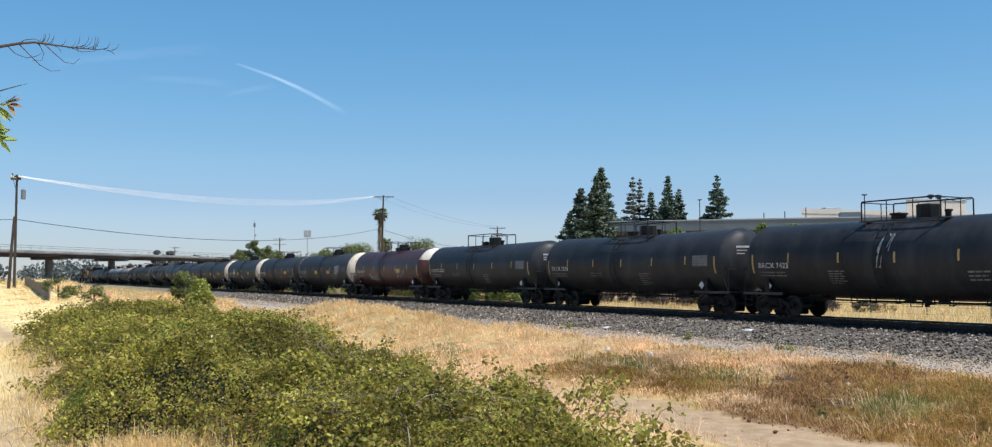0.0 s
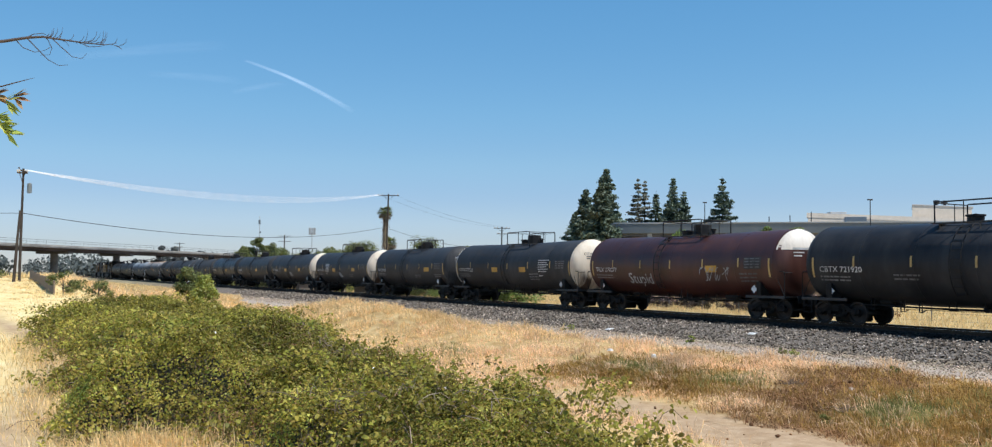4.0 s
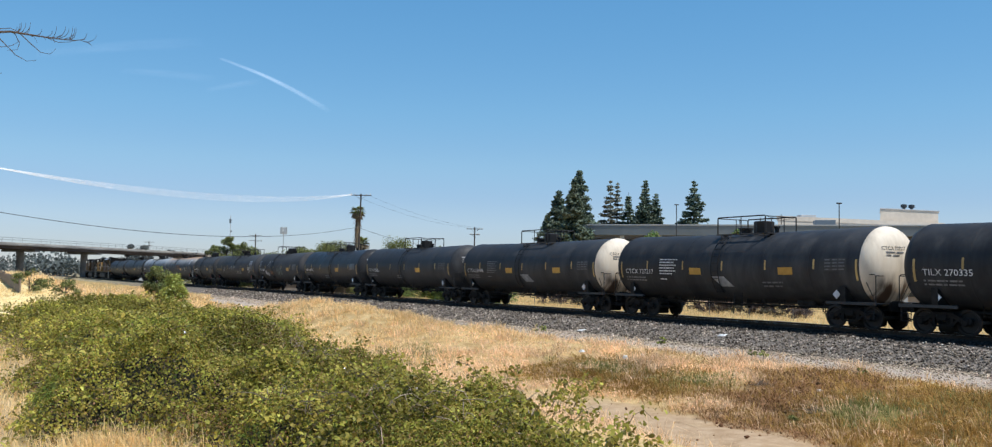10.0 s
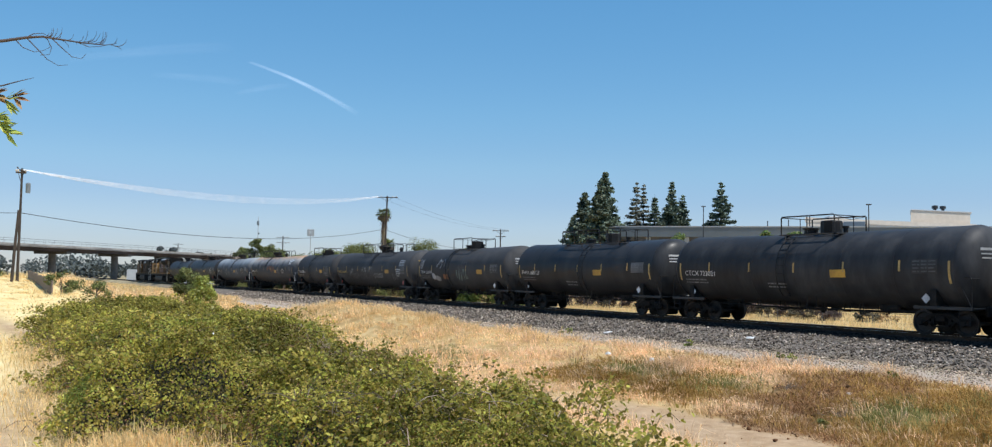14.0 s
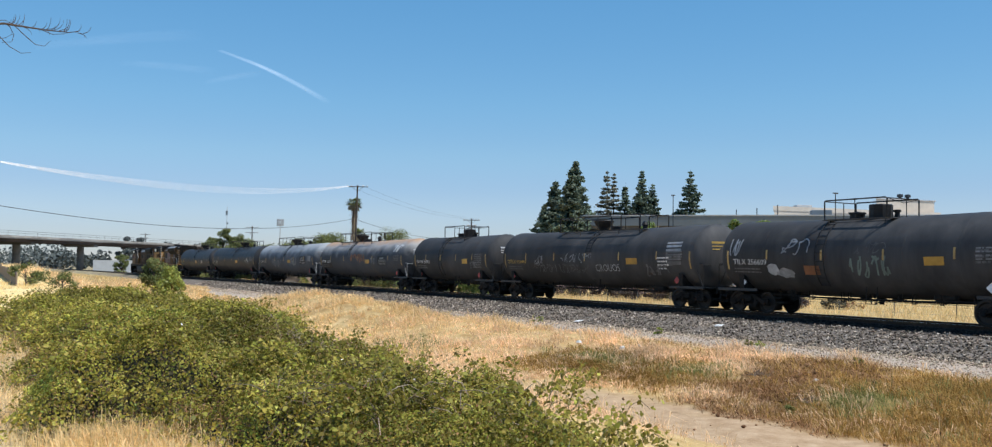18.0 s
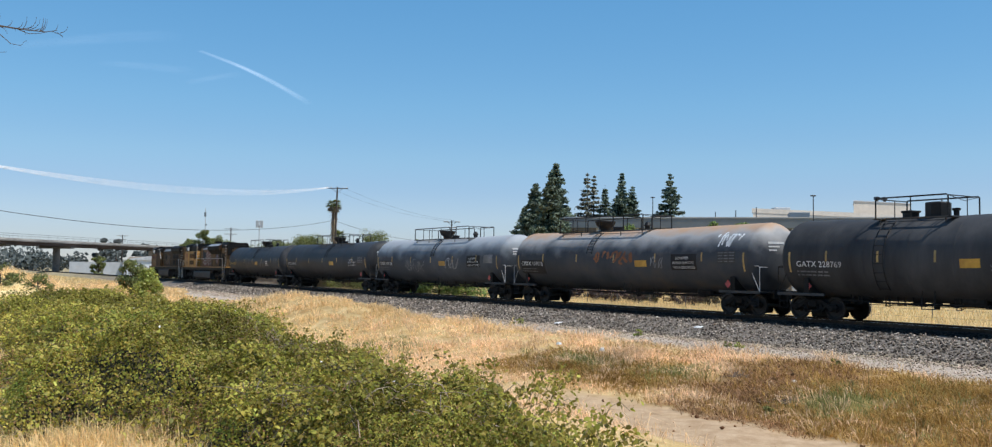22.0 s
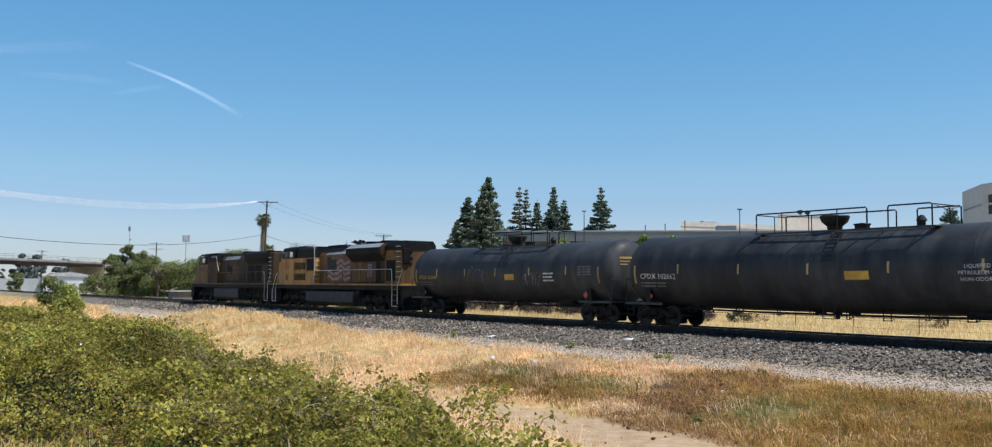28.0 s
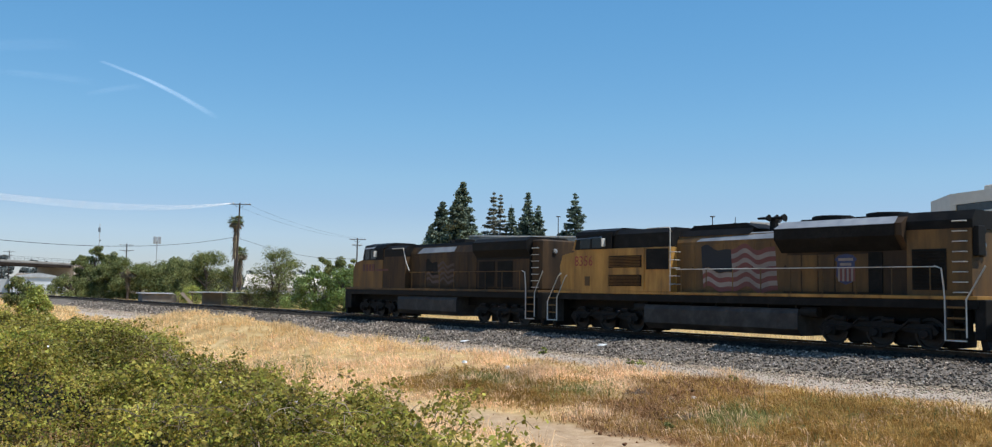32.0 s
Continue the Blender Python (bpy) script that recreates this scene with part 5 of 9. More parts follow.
def loco_rear(q):
    """The wide-nosed unit coupled to the tank cars: flared radiator, flag and shield on the hood."""
    L = 22.65
    lo = thing("locomotive", "yellow six-axle diesel locomotive with sooty roof, flag and shield", "locomotive", on_track(q), "locomotives of the train")
    TRAIN.append((lo, q))
    loco_frame(lo, L)
    for x in (4.0, 18.0):
        loco_truck(lo, x)
    ft = Mesh().prism([(-1.42, 1.28), (-1.5, 1.1), (-1.5, 0.5), (-1.2, 0.24), (1.2, 0.24), (1.5, 0.5), (1.5, 1.1), (1.42, 1.28)], 7.0, 15.0, "x")
    part("fuel_tank", ft, LOCO_FUEL, lo, "grey fuel tank")
    for x in (6.6, 15.4):
        part("air_reservoir", Mesh().lathe([(-0.35, 0.2), (0.35, 0.2)], 12, (x, -1.2, 1.18), "x", True), UNDER, lo)
    for k in range(7):
        part("tank_hanger", Mesh().tube([(7 + k * 1.3, -1.3, 1.42), (7 + k * 1.3, -1.3, 1.25)], 0.04), UNDER, lo)
    # nose and cab
    nose = Mesh().prism([(1.15, 1.86), (1.05, 3.1), (1.25, 3.62), (2.35, 3.8), (2.35, 1.86)], -1.32, 1.32)
    part("nose", nose, LOCO_Y, lo, "yellow short hood")
    cab = Mesh().prism([(2.35, 1.86), (2.35, 3.8), (2.2, 3.82), (2.42, 4.44), (4.95, 4.44), (4.95, 1.86)], -1.52, 1.52)
    cb = part("cab", cab, LOCO_Y, lo, "yellow cab with dark windows")
    part("cab_roof", Mesh().prism([(-1.53, 4.45), (-1.42, 4.7), (-0.8, 4.86), (0.8, 4.86), (1.42, 4.7), (1.53, 4.45)], 2.4, 5.1, "x"), LOCO_ROOF, lo)
    part("cab_upper", Mesh().prism([(2.36, 3.84), (2.55, 4.52), (4.97, 4.6), (4.97, 3.84)], -1.535, 1.535), LOCO_ROOF, cb)
    # pale quad that paints sunlight onto the roof slope
    part("roof_edge", Mesh().add([(2.35, -1.56, 4.36), (4.3, -1.56, 4.42), (4.7, -1.3, 4.74), (2.7, -1.3, 4.72)], [(0, 1, 2, 3)]).add([(2.35, -1.56, 4.33), (4.3, -1.56, 4.39), (4.7, -1.3, 4.71), (2.7, -1.3, 4.69)], [(3, 2, 1, 0)]), LOCO_GREY, lo, "pale strip imitating sun on the sloped roof edge")
    for x0, x1 in ((2.75, 3.5), (3.6, 4.3)):
        part("cab_window", Mesh().box(x0, x1, -1.55, -1.5, 3.88, 4.4, 0.02), GLASS, cb, "dark side window")
        for z0, z1 in ((3.84, 3.88), (4.4, 4.44)):
            part("window_frame", Mesh().box(x0 - 0.04, x1 + 0.04, -1.548, -1.53, z0, z1), LOCO_ROOF, cb)
    part("windscreen", Mesh().add([(2.19, -1.25, 3.85), (2.19, 1.25, 3.85), (2.43, 1.2, 4.5), (2.43, -1.2, 4.5)], [(0, 1, 2, 3)]), GLASS, cb)
    part("mirror", Mesh().box(4.5, 4.56, -1.8, -1.56, 3.95, 4.35, 0.01), LOCO_RAIL, cb)
    part("road_number", flat_text("8356", 2.35, 3.06, 0.5, -1.53, 0.95), INK_RED, lo, "dark red road number")
    for x0, x1, z0, z1 in ((3.1, 3.45, 2.1, 2.55),):
        part("notice_panel", Mesh().box(x0, x1, -1.535, -1.52, z0, z1), LOCO_YD, lo)
    # equipment compartment with two grilles
    part("equipment_cabinet", Mesh().box(4.95, 8.6, -1.52, 1.52, 1.86, 3.85, 0.02), LOCO_Y, lo, "yellow equipment cabinet with dark grilles")
    part("cabinet_upper", Mesh().prism([(-1.45, 3.85), (-1.45, 4.5), (-1.2, 4.72), (1.2, 4.72), (1.45, 4.5), (1.45, 3.85)], 4.97, 8.6, "x"), LOCO_ROOF, lo)
    for z0, z1 in ((2.1, 2.62), (2.95, 3.5)):
        g = part("grille", Mesh().box(4.75, 6.85, -1.545, -1.5, z0, z1), LOCO_GRILLE, lo, "dark louvred grille")
        part("grille_slats", louvres(4.78, 6.82, z0 + 0.03, z1 - 0.03, -1.55, 7), LOCO_YD, g)
    part("grille", Mesh().box(7.15, 8.5, -1.545, -1.5, 2.85, 3.78), LOCO_GRILLE, lo, "dark mesh panel")
    for x in (7.0, 8.55):
        part("panel_rib", Mesh().box(x - 0.03, x + 0.03, -1.56, -1.5, 1.9, 3.84), LOCO_Y, lo)
    part("grab_iron", Mesh().tube([(8.62, -1.58, 1.9), (8.62, -1.58, 4.62), (8.5, -1.5, 4.7), (7.2, -1.5, 4.7)], 0.022), LOCO_RAIL, lo)
    for z in (2.2, 2.55, 2.9, 3.25, 3.6):
        part("rung", Mesh().tube([(8.66, -1.54, z), (8.66, -1.68, z), (8.95, -1.68, z), (8.95, -1.3, z)], 0.02), LOCO_RAIL, lo)
    # engine hood
    hood = Mesh().prism([(-1.12, 1.86), (-1.12, 4.02), (-0.95, 4.3), (0.95, 4.3), (1.12, 4.02), (1.12, 1.86)], 8.6, 14.1, "x")
    part("engine_hood", hood, LOCO_YD, lo, "sooty yellow engine hood with doors")
    part("hood_roof", Mesh().prism([(-1.0, 4.28), (-0.8, 4.55), (0.8, 4.55), (1.0, 4.28)], 8.6, 12.4, "x"), LOCO_ROOF, lo)
    # sunlight on the shoulder, put in as a pale quad
    part("hood_shoulder", Mesh().add([(9.7, -1.14, 4.03), (14.1, -1.14, 4.06), (14.1, -0.9, 4.36), (10.1, -0.9, 4.33)], [(0, 1, 2, 3)]), LOCO_GREY, lo, "pale strip imitating sun along the hood shoulder")
    for k in range(7):
        x = 8.9 + k * 0.78
        d = part("hood_door", Mesh().box(x, x + 0.72, -1.135, -1.1, 1.95, 3.9, 0.01), LOCO_YD, lo)
        part("door_latch", Mesh().box(x + 0.6, x + 0.66, -1.15, -1.13, 2.8, 2.95), LOCO_ROOF, d)
    wavy_flag(lo, 10.0, 13.75, 1.98, 3.72, -1.15)
    # roof fittings
    part("exhaust_housing", Mesh().prism([(8.9, 4.5), (9.2, 4.76), (12.0, 4.78), (12.6, 4.52)], -0.7, 0.7), LOCO_ROOF, lo)
    hn = Mesh().box(12.75, 13.0, -0.12, 0.12, 4.3, 4.98)
    for x, y in ((12.55, -0.25), (12.75, 0.0), (13.0, 0.2), (13.2, -0.15)):
        hn.lathe([(-0.28, 0.05), (0.1, 0.06), (0.28, 0.15)], 10, (x, y, 4.95), "x", True)
    part("horn", hn, LOCO_ROOF, lo, "air horn cluster")
    part("antenna", Mesh().tube([(10.9, 0, 4.6), (10.9, 0, 5.1)], 0.015).lathe([(0, 0.06), (0.08, 0.06)], 8, (10.9, 0, 4.78), "z", True), LOCO_ROOF, lo)
    # radiator
    rad = Mesh().prism([(-1.12, 1.86), (-1.12, 3.45), (-1.62, 3.95), (-1.62, 4.38), (-1.2, 4.62), (1.2, 4.62), (1.62, 4.38), (1.62, 3.95), (1.12, 3.45), (1.12, 1.86)], 14.1, 19.3, "x")
    part("radiator_housing", rad, LOCO_YB, lo, "flared radiator section")
    part("radiator_screen", Mesh().add([(14.05, -1.15, 3.44), (19.05, -1.15, 3.44), (19.05, -1.65, 3.95), (14.05, -1.65, 3.95), (14.05, -1.65, 4.37), (19.05, -1.65, 4.37)], [(0, 1, 2, 3), (3, 2, 5, 4)]), LOCO_GRILLE, lo, "black radiator intake screen")
    # pale quad standing in for sun on the radiator slope
    part("radiator_edge", Mesh().add([(14.05, -1.66, 4.36), (19.05, -1.66, 4.36), (18.95, -1.2, 4.65), (14.15, -1.2, 4.65)], [(0, 1, 2, 3)]), LOCO_GREY, lo, "pale strip imitating sun on the sloped radiator top")
    for x in (15.6, 17.9):
        fan = part("fan_housing", Mesh().lathe([(0, 0.78), (0.14, 0.78), (0.16, 0.72), (0.1, 0.0)], 20, (x, 0, 4.72), "z").box(x - 0.9, x + 0.9, -0.8, 0.8, 4.58, 4.74), LOCO_ROOF, lo)
        part("fan_grid", Mesh().box(x - 0.75, x + 0.75, -0.02, 0.02, 4.87, 4.89).box(x - 0.02, x + 0.02, -0.75, 0.75, 4.87, 4.89), GRATE, fan)
    for k in range(5):
        x = 14.25 + k * 0.72
        part("hood_door", Mesh().box(x, x + 0.66, -1.135, -1.1, 1.95, 3.35, 0.01), LOCO_YD, lo)
    # shield emblem as plain shapes
    sh = [(16.45, 2.55), (16.5, 3.05), (16.4, 3.15), (16.55, 3.3), (16.85, 3.36), (17.15, 3.3), (17.3, 3.15), (17.2, 3.05), (17.25, 2.55), (17.1, 2.32), (16.85, 2.22), (16.6, 2.32)]
    em = part("shield_emblem", Mesh().prism(sh, -1.158, -1.14), INK_BLUE, lo, "blue shield emblem with red and white bars")
    for k in range(4):
        part("emblem_bar", Mesh().box(16.53 + k * 0.18, 16.61 + k * 0.18, -1.166, -1.158, 2.34, 2.82), FLAG_WHITE, em)
        part("emblem_bar", Mesh().box(16.62 + k * 0.18, 16.69 + k * 0.18, -1.165, -1.158, 2.36, 2.82), FLAG_RED, em)
    part("emblem_lettering", Mesh().box(16.55, 17.15, -1.166, -1.158, 3.1, 3.2).box(16.62, 17.08, -1.166, -1.158, 2.92, 3.02), FLAG_WHITE, em)
    part("hood_lettering", Mesh().box(14.6, 15.1, -1.145, -1.136, 2.75, 2.9).box(15.2, 16.0, -1.145, -1.136, 2.75, 2.9), LOCO_YD, lo)
    part("access_door", Mesh().box(17.75, 18.3, -1.16, -1.1, 1.92, 3.4, 0.01), LOCO_GRILLE, lo, "dark access door")
    # rear hood and end
    part("rear_hood", Mesh().prism([(-1.3, 1.86), (-1.3, 4.4), (-1.1, 4.7), (1.1, 4.7), (1.3, 4.3), (1.3, 1.86)], 19.3, 21.55, "x"), LOCO_YD, lo, "rear hood with ladder")
    part("rear_roof", Mesh().prism([(-1.32, 4.12), (-1.32, 4.42), (-1.1, 4.74), (1.1, 4.74), (1.32, 4.42), (1.32, 4.12)], 18.95, 21.6, "x"), LOCO_ROOF, lo)
    part("grille", Mesh().box(19.5, 20.7, -1.33, -1.28, 2.05, 3.45), LOCO_GRILLE, lo, "black louvred intake")
    part("grille_slats", louvres(19.55, 20.65, 2.1, 3.4, -1.335, 12), LOCO_ROOF, lo)
    for k in range(8):
        z = 1.98 + k * 0.34
        part("rung", Mesh().tube([(20.95, -1.28, z), (20.95, -1.4, z), (21.4, -1.4, z), (21.4, -1.28, z)], 0.022), LOCO_RAIL, lo, "pale ladder rung")
    for z, nm, mt in ((4.05, "marker_housing", LOCO_ROOF), (3.55, "headlight", GLASS), (3.3, "headlight", LOCO_FUEL)):
        part(nm, Mesh().lathe([(0, 0.13), (0.1, 0.13), (0.12, 0.0)], 12, (21.55, -0.6, z), "x", True), mt, lo)
    part("end_box", Mesh().box(21.5, 21.75, -1.25, -0.75, 3.2, 4.2, 0.02), LOCO_ROOF, lo)
    part("roof_grab", Mesh().tube([(20.2, -0.8, 4.6), (20.2, -0.8, 4.72), (21.1, -0.8, 4.72), (21.1, -0.8, 4.6)], 0.015), LOCO_RAIL, lo)
    side_rail(lo, 8.9, 20.5, 9)
    stairs(lo, 21.1, 1)
    stairs(lo, 0.75, -1)
    return lo


def loco_front(q):
    """The leading-end unit, older and dirtier, with a long radiator wing at its far end."""
    L = 22.2
    lo = thing("locomotive", "dirty yellow six-axle diesel locomotive with faded side emblem", "locomotive", on_track(q), "locomotives of the train")
    TRAIN.append((lo, q))
    loco_frame(lo, L, LOCO_YD)
    for x in (4.4, 17.6):
        loco_truck(lo, x)
    part("fuel_tank", Mesh().prism([(-1.4, 1.38), (-1.5, 1.2), (-1.5, 0.55), (-1.3, 0.3), (1.3, 0.3), (1.5, 0.55), (1.5, 1.2), (1.4, 1.38)], 7.6, 14.0, "x"), LOCO_FUEL, lo, "grey-brown fuel tank")
    part("pilot", Mesh().box(1.0, 1.5, -1.45, 1.45, 0.5, 1.86, 0.03), LOCO_ROOF, lo)
    nose = Mesh().prism([(1.55, 1.86), (1.5, 3.0), (1.75, 3.5), (3.1, 3.78), (3.1, 1.86)], -1.35, 1.35)
    part("nose", nose, LOCO_YM, lo, "dirty yellow short hood")
    cab = Mesh().prism([(3.1, 1.86), (3.1, 3.75), (3.25, 4.34), (5.7, 4.36), (5.7, 1.86)], -1.52, 1.52)
    cb = part("cab", cab, LOCO_YM, lo, "yellow cab with dark windows")
    part("cab_roof", Mesh().prism([(-1.53, 4.42), (-1.4, 4.64), (-0.7, 4.8), (0.7, 4.8), (1.4, 4.64), (1.53, 4.42)], 3.25, 5.9, "x"), LOCO_ROOF, lo)
    # sunlit cab roof edge, painted as a pale quad
    part("cab_roof_edge", Mesh().add([(3.2, -1.56, 4.4), (4.6, -1.56, 4.42), (4.8, -1.35, 4.67), (3.45, -1.35, 4.65)], [(0, 1, 2, 3)]), LOCO_GREY, lo, "pale strip imitating sun on the cab roof edge")
    part("cab_upper", Mesh().prism([(3.12, 3.66), (3.29, 4.42), (5.72, 4.42), (5.72, 3.66)], -1.53, 1.53), LOCO_ROOF, cb)
    for x0, x1 in ((3.45, 4.0), (4.15, 4.85)):
        part("cab_window", Mesh().box(x0, x1, -1.55, -1.5, 3.7, 4.36, 0.02), GLASS, cb, "dark side window")
    part("windscreen", Mesh().add([(3.08, -1.25, 3.8), (3.08, 1.25, 3.8), (3.28, 1.2, 4.46), (3.28, -1.2, 4.46)], [(0, 1, 2, 3)]), GLASS, cb)
    part("mirror", Mesh().box(4.95, 5.0, -1.8, -1.56, 3.85, 4.25, 0.01), LOCO_RAIL, cb)
    rn = Mesh()
    for k in range(4):
        rn.box(3.15 + 0.4 * k, 3.45 + 0.4 * k, -1.535, -1.525, 2.95, 3.4)
    part("road_number", rn, INK_DARKRED, lo, "faded road number blocks")
    part("cab_lettering", Mesh().box(4.9, 6.4, -1.535, -1.525, 2.95, 3.08), INK_DARKRED, lo)
    part("aux_cab", Mesh().prism([(-1.5, 1.86), (-1.5, 4.3), (-1.2, 4.5), (1.2, 4.5), (1.5, 4.3), (1.5, 1.86)], 5.7, 8.4, "x"), LOCO_YB, lo, "equipment cabinet")
    part("aux_roof", Mesh().prism([(-1.51, 3.85), (-1.51, 4.32), (-1.2, 4.54), (1.2, 4.54), (1.51, 4.32), (1.51, 3.85)], 5.9, 8.42, "x"), LOCO_ROOF, lo)
    part("grab_iron", Mesh().tube([(6.9, -1.54, 4.35), (8.2, -1.54, 4.35), (8.5, -1.54, 3.6), (8.95, -1.54, 2.95)], 0.028), LOCO_RAIL, lo, "pale sloping handrail")
    part("engine_hood", Mesh().prism([(-1.1, 1.86), (-1.1, 4.0), (-0.9, 4.4), (0.9, 4.4), (1.1, 4.0), (1.1, 1.86)], 8.4, 15.6, "x"), LOCO_YB, lo, "sooty engine hood with doors")
    part("hood_roof", Mesh().prism([(-1.05, 4.1), (-0.8, 4.58), (0.8, 4.58), (1.05, 4.1)], 8.4, 15.6, "x"), LOCO_ROOF, lo)
    # pale quad imitating sun on this hood's shoulder
    part("hood_shoulder", Mesh().add([(9.2, -1.13, 4.0), (13.2, -1.13, 4.04), (13.2, -0.95, 4.34), (9.6, -0.95, 4.34)], [(0, 1, 2, 3)]), LOCO_GREY, lo, "pale strip imitating sun along the hood shoulder")
    for k in range(8):
        x = 8.6 + k * 0.86
        d = part("hood_door", Mesh().box(x, x + 0.8, -1.118, -1.08, 1.95, 3.85, 0.01), LOCO_YB, lo)
        part("door_latch", Mesh().box(x + 0.68, x + 0.74, -1.132, -1.115, 2.75, 2.9), LOCO_ROOF, d)
    wavy_flag(lo, 10.2, 13.2, 2.1, 3.5, -1.135, (LOCO_ROOF, LOCO_YB, FLAG_DIM))
    part("exhaust_stack", Mesh().box(12.2, 13.2, -0.4, 0.4, 4.5, 4.82, 0.03), LOCO_ROOF, lo)
    part("horn", Mesh().lathe([(-0.2, 0.05), (0.25, 0.14)], 10, (11.2, 0, 4.72), "x", True), LOCO_ROOF, lo)
    part("radiator_hood", Mesh().prism([(-1.25, 1.86), (-1.25, 3.6), (-1.56, 4.0), (-1.56, 4.45), (-1.2, 4.66), (1.2, 4.66), (1.56, 4.45), (1.56, 4.0), (1.25, 3.6), (1.25, 1.86)], 15.6, 20.4, "x"), LOCO_ROOF, lo, "sooty radiator wing")
    part("radiator_side", Mesh().box(15.7, 20.3, -1.27, -1.2, 1.9, 3.5, 0.01), LOCO_YB, lo)
    for x0, x1 in ((15.9, 17.3), (17.6, 18.9)):
        part("grille", Mesh().box(x0, x1, -1.29, -1.25, 2.0, 3.4), LOCO_GRILLE, lo, "dark grille")
    part("rear_hood", Mesh().box(20.4, 21.2, -1.2, 1.2, 1.86, 4.5, 0.08), LOCO_YB, lo)
    for k in range(7):
        z = 2.0 + k * 0.34
        part("rung", Mesh().tube([(20.55, -1.2, z), (20.55, -1.32, z), (21.0, -1.32, z), (21.0, -1.2, z)], 0.022), LOCO_RAIL, lo)
    part("headlight", Mesh().lathe([(0, 0.12), (0.1, 0.12), (0.12, 0.0)], 12, (21.2, -0.3, 3.9), "x", True), LOCO_GREY, lo)
    side_rail(lo, 8.9, 20.1, 8, LOCO_YM)
    stairs(lo, 20.75, 1)
    return lo


# ---- the train, far end first ----
Q = [363.1, 341.35, 318.7, 298.9, 277.45, 257.17, 236.5, 223.18, 203.42, 187.36, 171.17, 153.62, 136.1, 118.64, 102.3, 84.56, 68.13, 50.6, 33.1, 15.4]
loco_front(Q[0])
loco_rear(Q[1])


def nth(i):
    return dict(q=Q[i + 1], length=Q[i + 1] - Q[i + 2])


SMALL = [(0.5, 0.6), (0.6, 0.4), (0.55, 0.5)]
NOTE = [(0.9,), (0.75,), (0.85,), (0.7,), (0.85,), (0.6,)]
LONGNOTE = [(1.3,), (1.05,), (1.25,), (1.1,), (1.2,), (1.0,), (0.0001,), (0.5,)]
c, hf, sh = tank_car(**nth(1), paint=TANK_BLACK, label="black tank car with yellow numbers and a long top walkway", top="cup", px=0.6, plen=6.6, number="UTLX 954347", ink=INK_YELLOW, panels=[(0.9, 0.85)], tags=("red",), stencils=[(4.3, 0.1, NOTE[:3], 0.18, INK_WHITE)])
part("graffiti", scrawl(3, -3.0, -0.6, 1.6, 0.8, hf, 4, 0.02), INK_GREY, c)
part("graffiti", scrawl(4, 2.4, -0.7, 1.6, 0.6, hf, 4, 0.02), INK_GREY, c)
c, hf, sh = tank_car(**nth(2), paint=TANK_BLACK, label="black tank car with white numbers and a long top walkway", top="cup", px=0.9, plen=7.6, number="CPDX 102662", panels=[(1.6, 1.0)], tags=("red",))
gas_notice(c, 5.9, 0.02, hf)
c, hf, sh = tank_car(**nth(3), paint=TANK_GREY, label="weathered blue-grey tank car, crown coloured pale as sunlit, with graffiti and long walkway", top="cup", px=0.3, plen=8.0, number="CPDX 109126", panels=[(1.2, 0.9)], tags=("red", "grid"))
gas_notice(c, 5.2, 0.05, hf, backed=True)
part("number_backing", flank_patch(-sh + 0.42, -sh + 2.9, -0.53, -0.13, hf, off=0.008), RAILING, c, "black painted backing")
part("graffiti", scrawl(8, -4.2, -0.75, 3.0, 0.7, hf, 6, 0.025), INK_PALE, c, "pale scrawled graffiti")
part("graffiti", scrawl(9, 2.0, -0.55, 1.8, 0.6, hf, 4, 0.03), INK_PALE, c)
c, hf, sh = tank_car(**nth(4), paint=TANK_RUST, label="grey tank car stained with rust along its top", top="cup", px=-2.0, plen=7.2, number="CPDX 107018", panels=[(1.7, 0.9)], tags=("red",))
gas_notice(c, 4.5, 0.0, hf, backed=True)
part("number_backing", flank_patch(-sh + 0.42, -sh + 2.9, -0.95, -0.13, hf, off=0.008), RAILING, c, "black painted backing")
part("graffiti", scrawl(12, sh - 2.1, 0.5, 1.5, 0.6, hf, 6, 0.07), INK_WHITE, c, "white scrawled graffiti")
part("graffiti", scrawl(13, -1.8, -0.15, 3.2, 0.5, hf, 7, 0.1), INK_ORANGE, c, "faded orange graffiti")
part("graffiti", scrawl(14, 2.7, -0.45, 1.0, 0.5, hf, 3, 0.03), INK_PALE, c)
c, hf, sh = tank_car(**nth(5), paint=TANK_FADED, label="short dull black tank car with white numbers", px=-0.2, plen=3.0, number="GATX 228769", panels=[(2.1, 0.75)], tags=("red",), strips=4, stencils=[(3.6, -0.15, SMALL, 0.16, INK_GREY)], ladder=-0.9)
part("graffiti", scrawl(21, 3.0, -0.75, 1.6, 0.4, hf, 5, 0.02), INK_PALE, c)
c, hf, sh = tank_car(**nth(6), paint=TANK_FADED, label="black tank car with yellow numbers and graffiti", top="cup", px=0.4, plen=7.4, number="UTLX 954447", ink=INK_YELLOW, panels=[(3.7, 0.9)], tags=("red",), stencils=[(6.2, 0.1, NOTE[:4], 0.18, INK_WHITE)])
part("graffiti", scrawl(31, -5.2, -0.4, 0.9, 0.45, hf, 4, 0.03), INK_PALE, c, "small pale graffiti")
part("graffiti", scrawl(32, -2.4, -0.25, 3.0, 0.45, hf, 7, 0.03), INK_PALE, c)
part("graffiti", scrawl(33, -5.4, -0.9, 5.6, 0.45, hf, 12, 0.025), INK_GREY, c, "long faint row of graffiti letters")
part("graffiti", flank_text("CROUOS", 0.95, -0.82, 0.42, hf, 0.9), INK_PALE, c, "white painted tag")
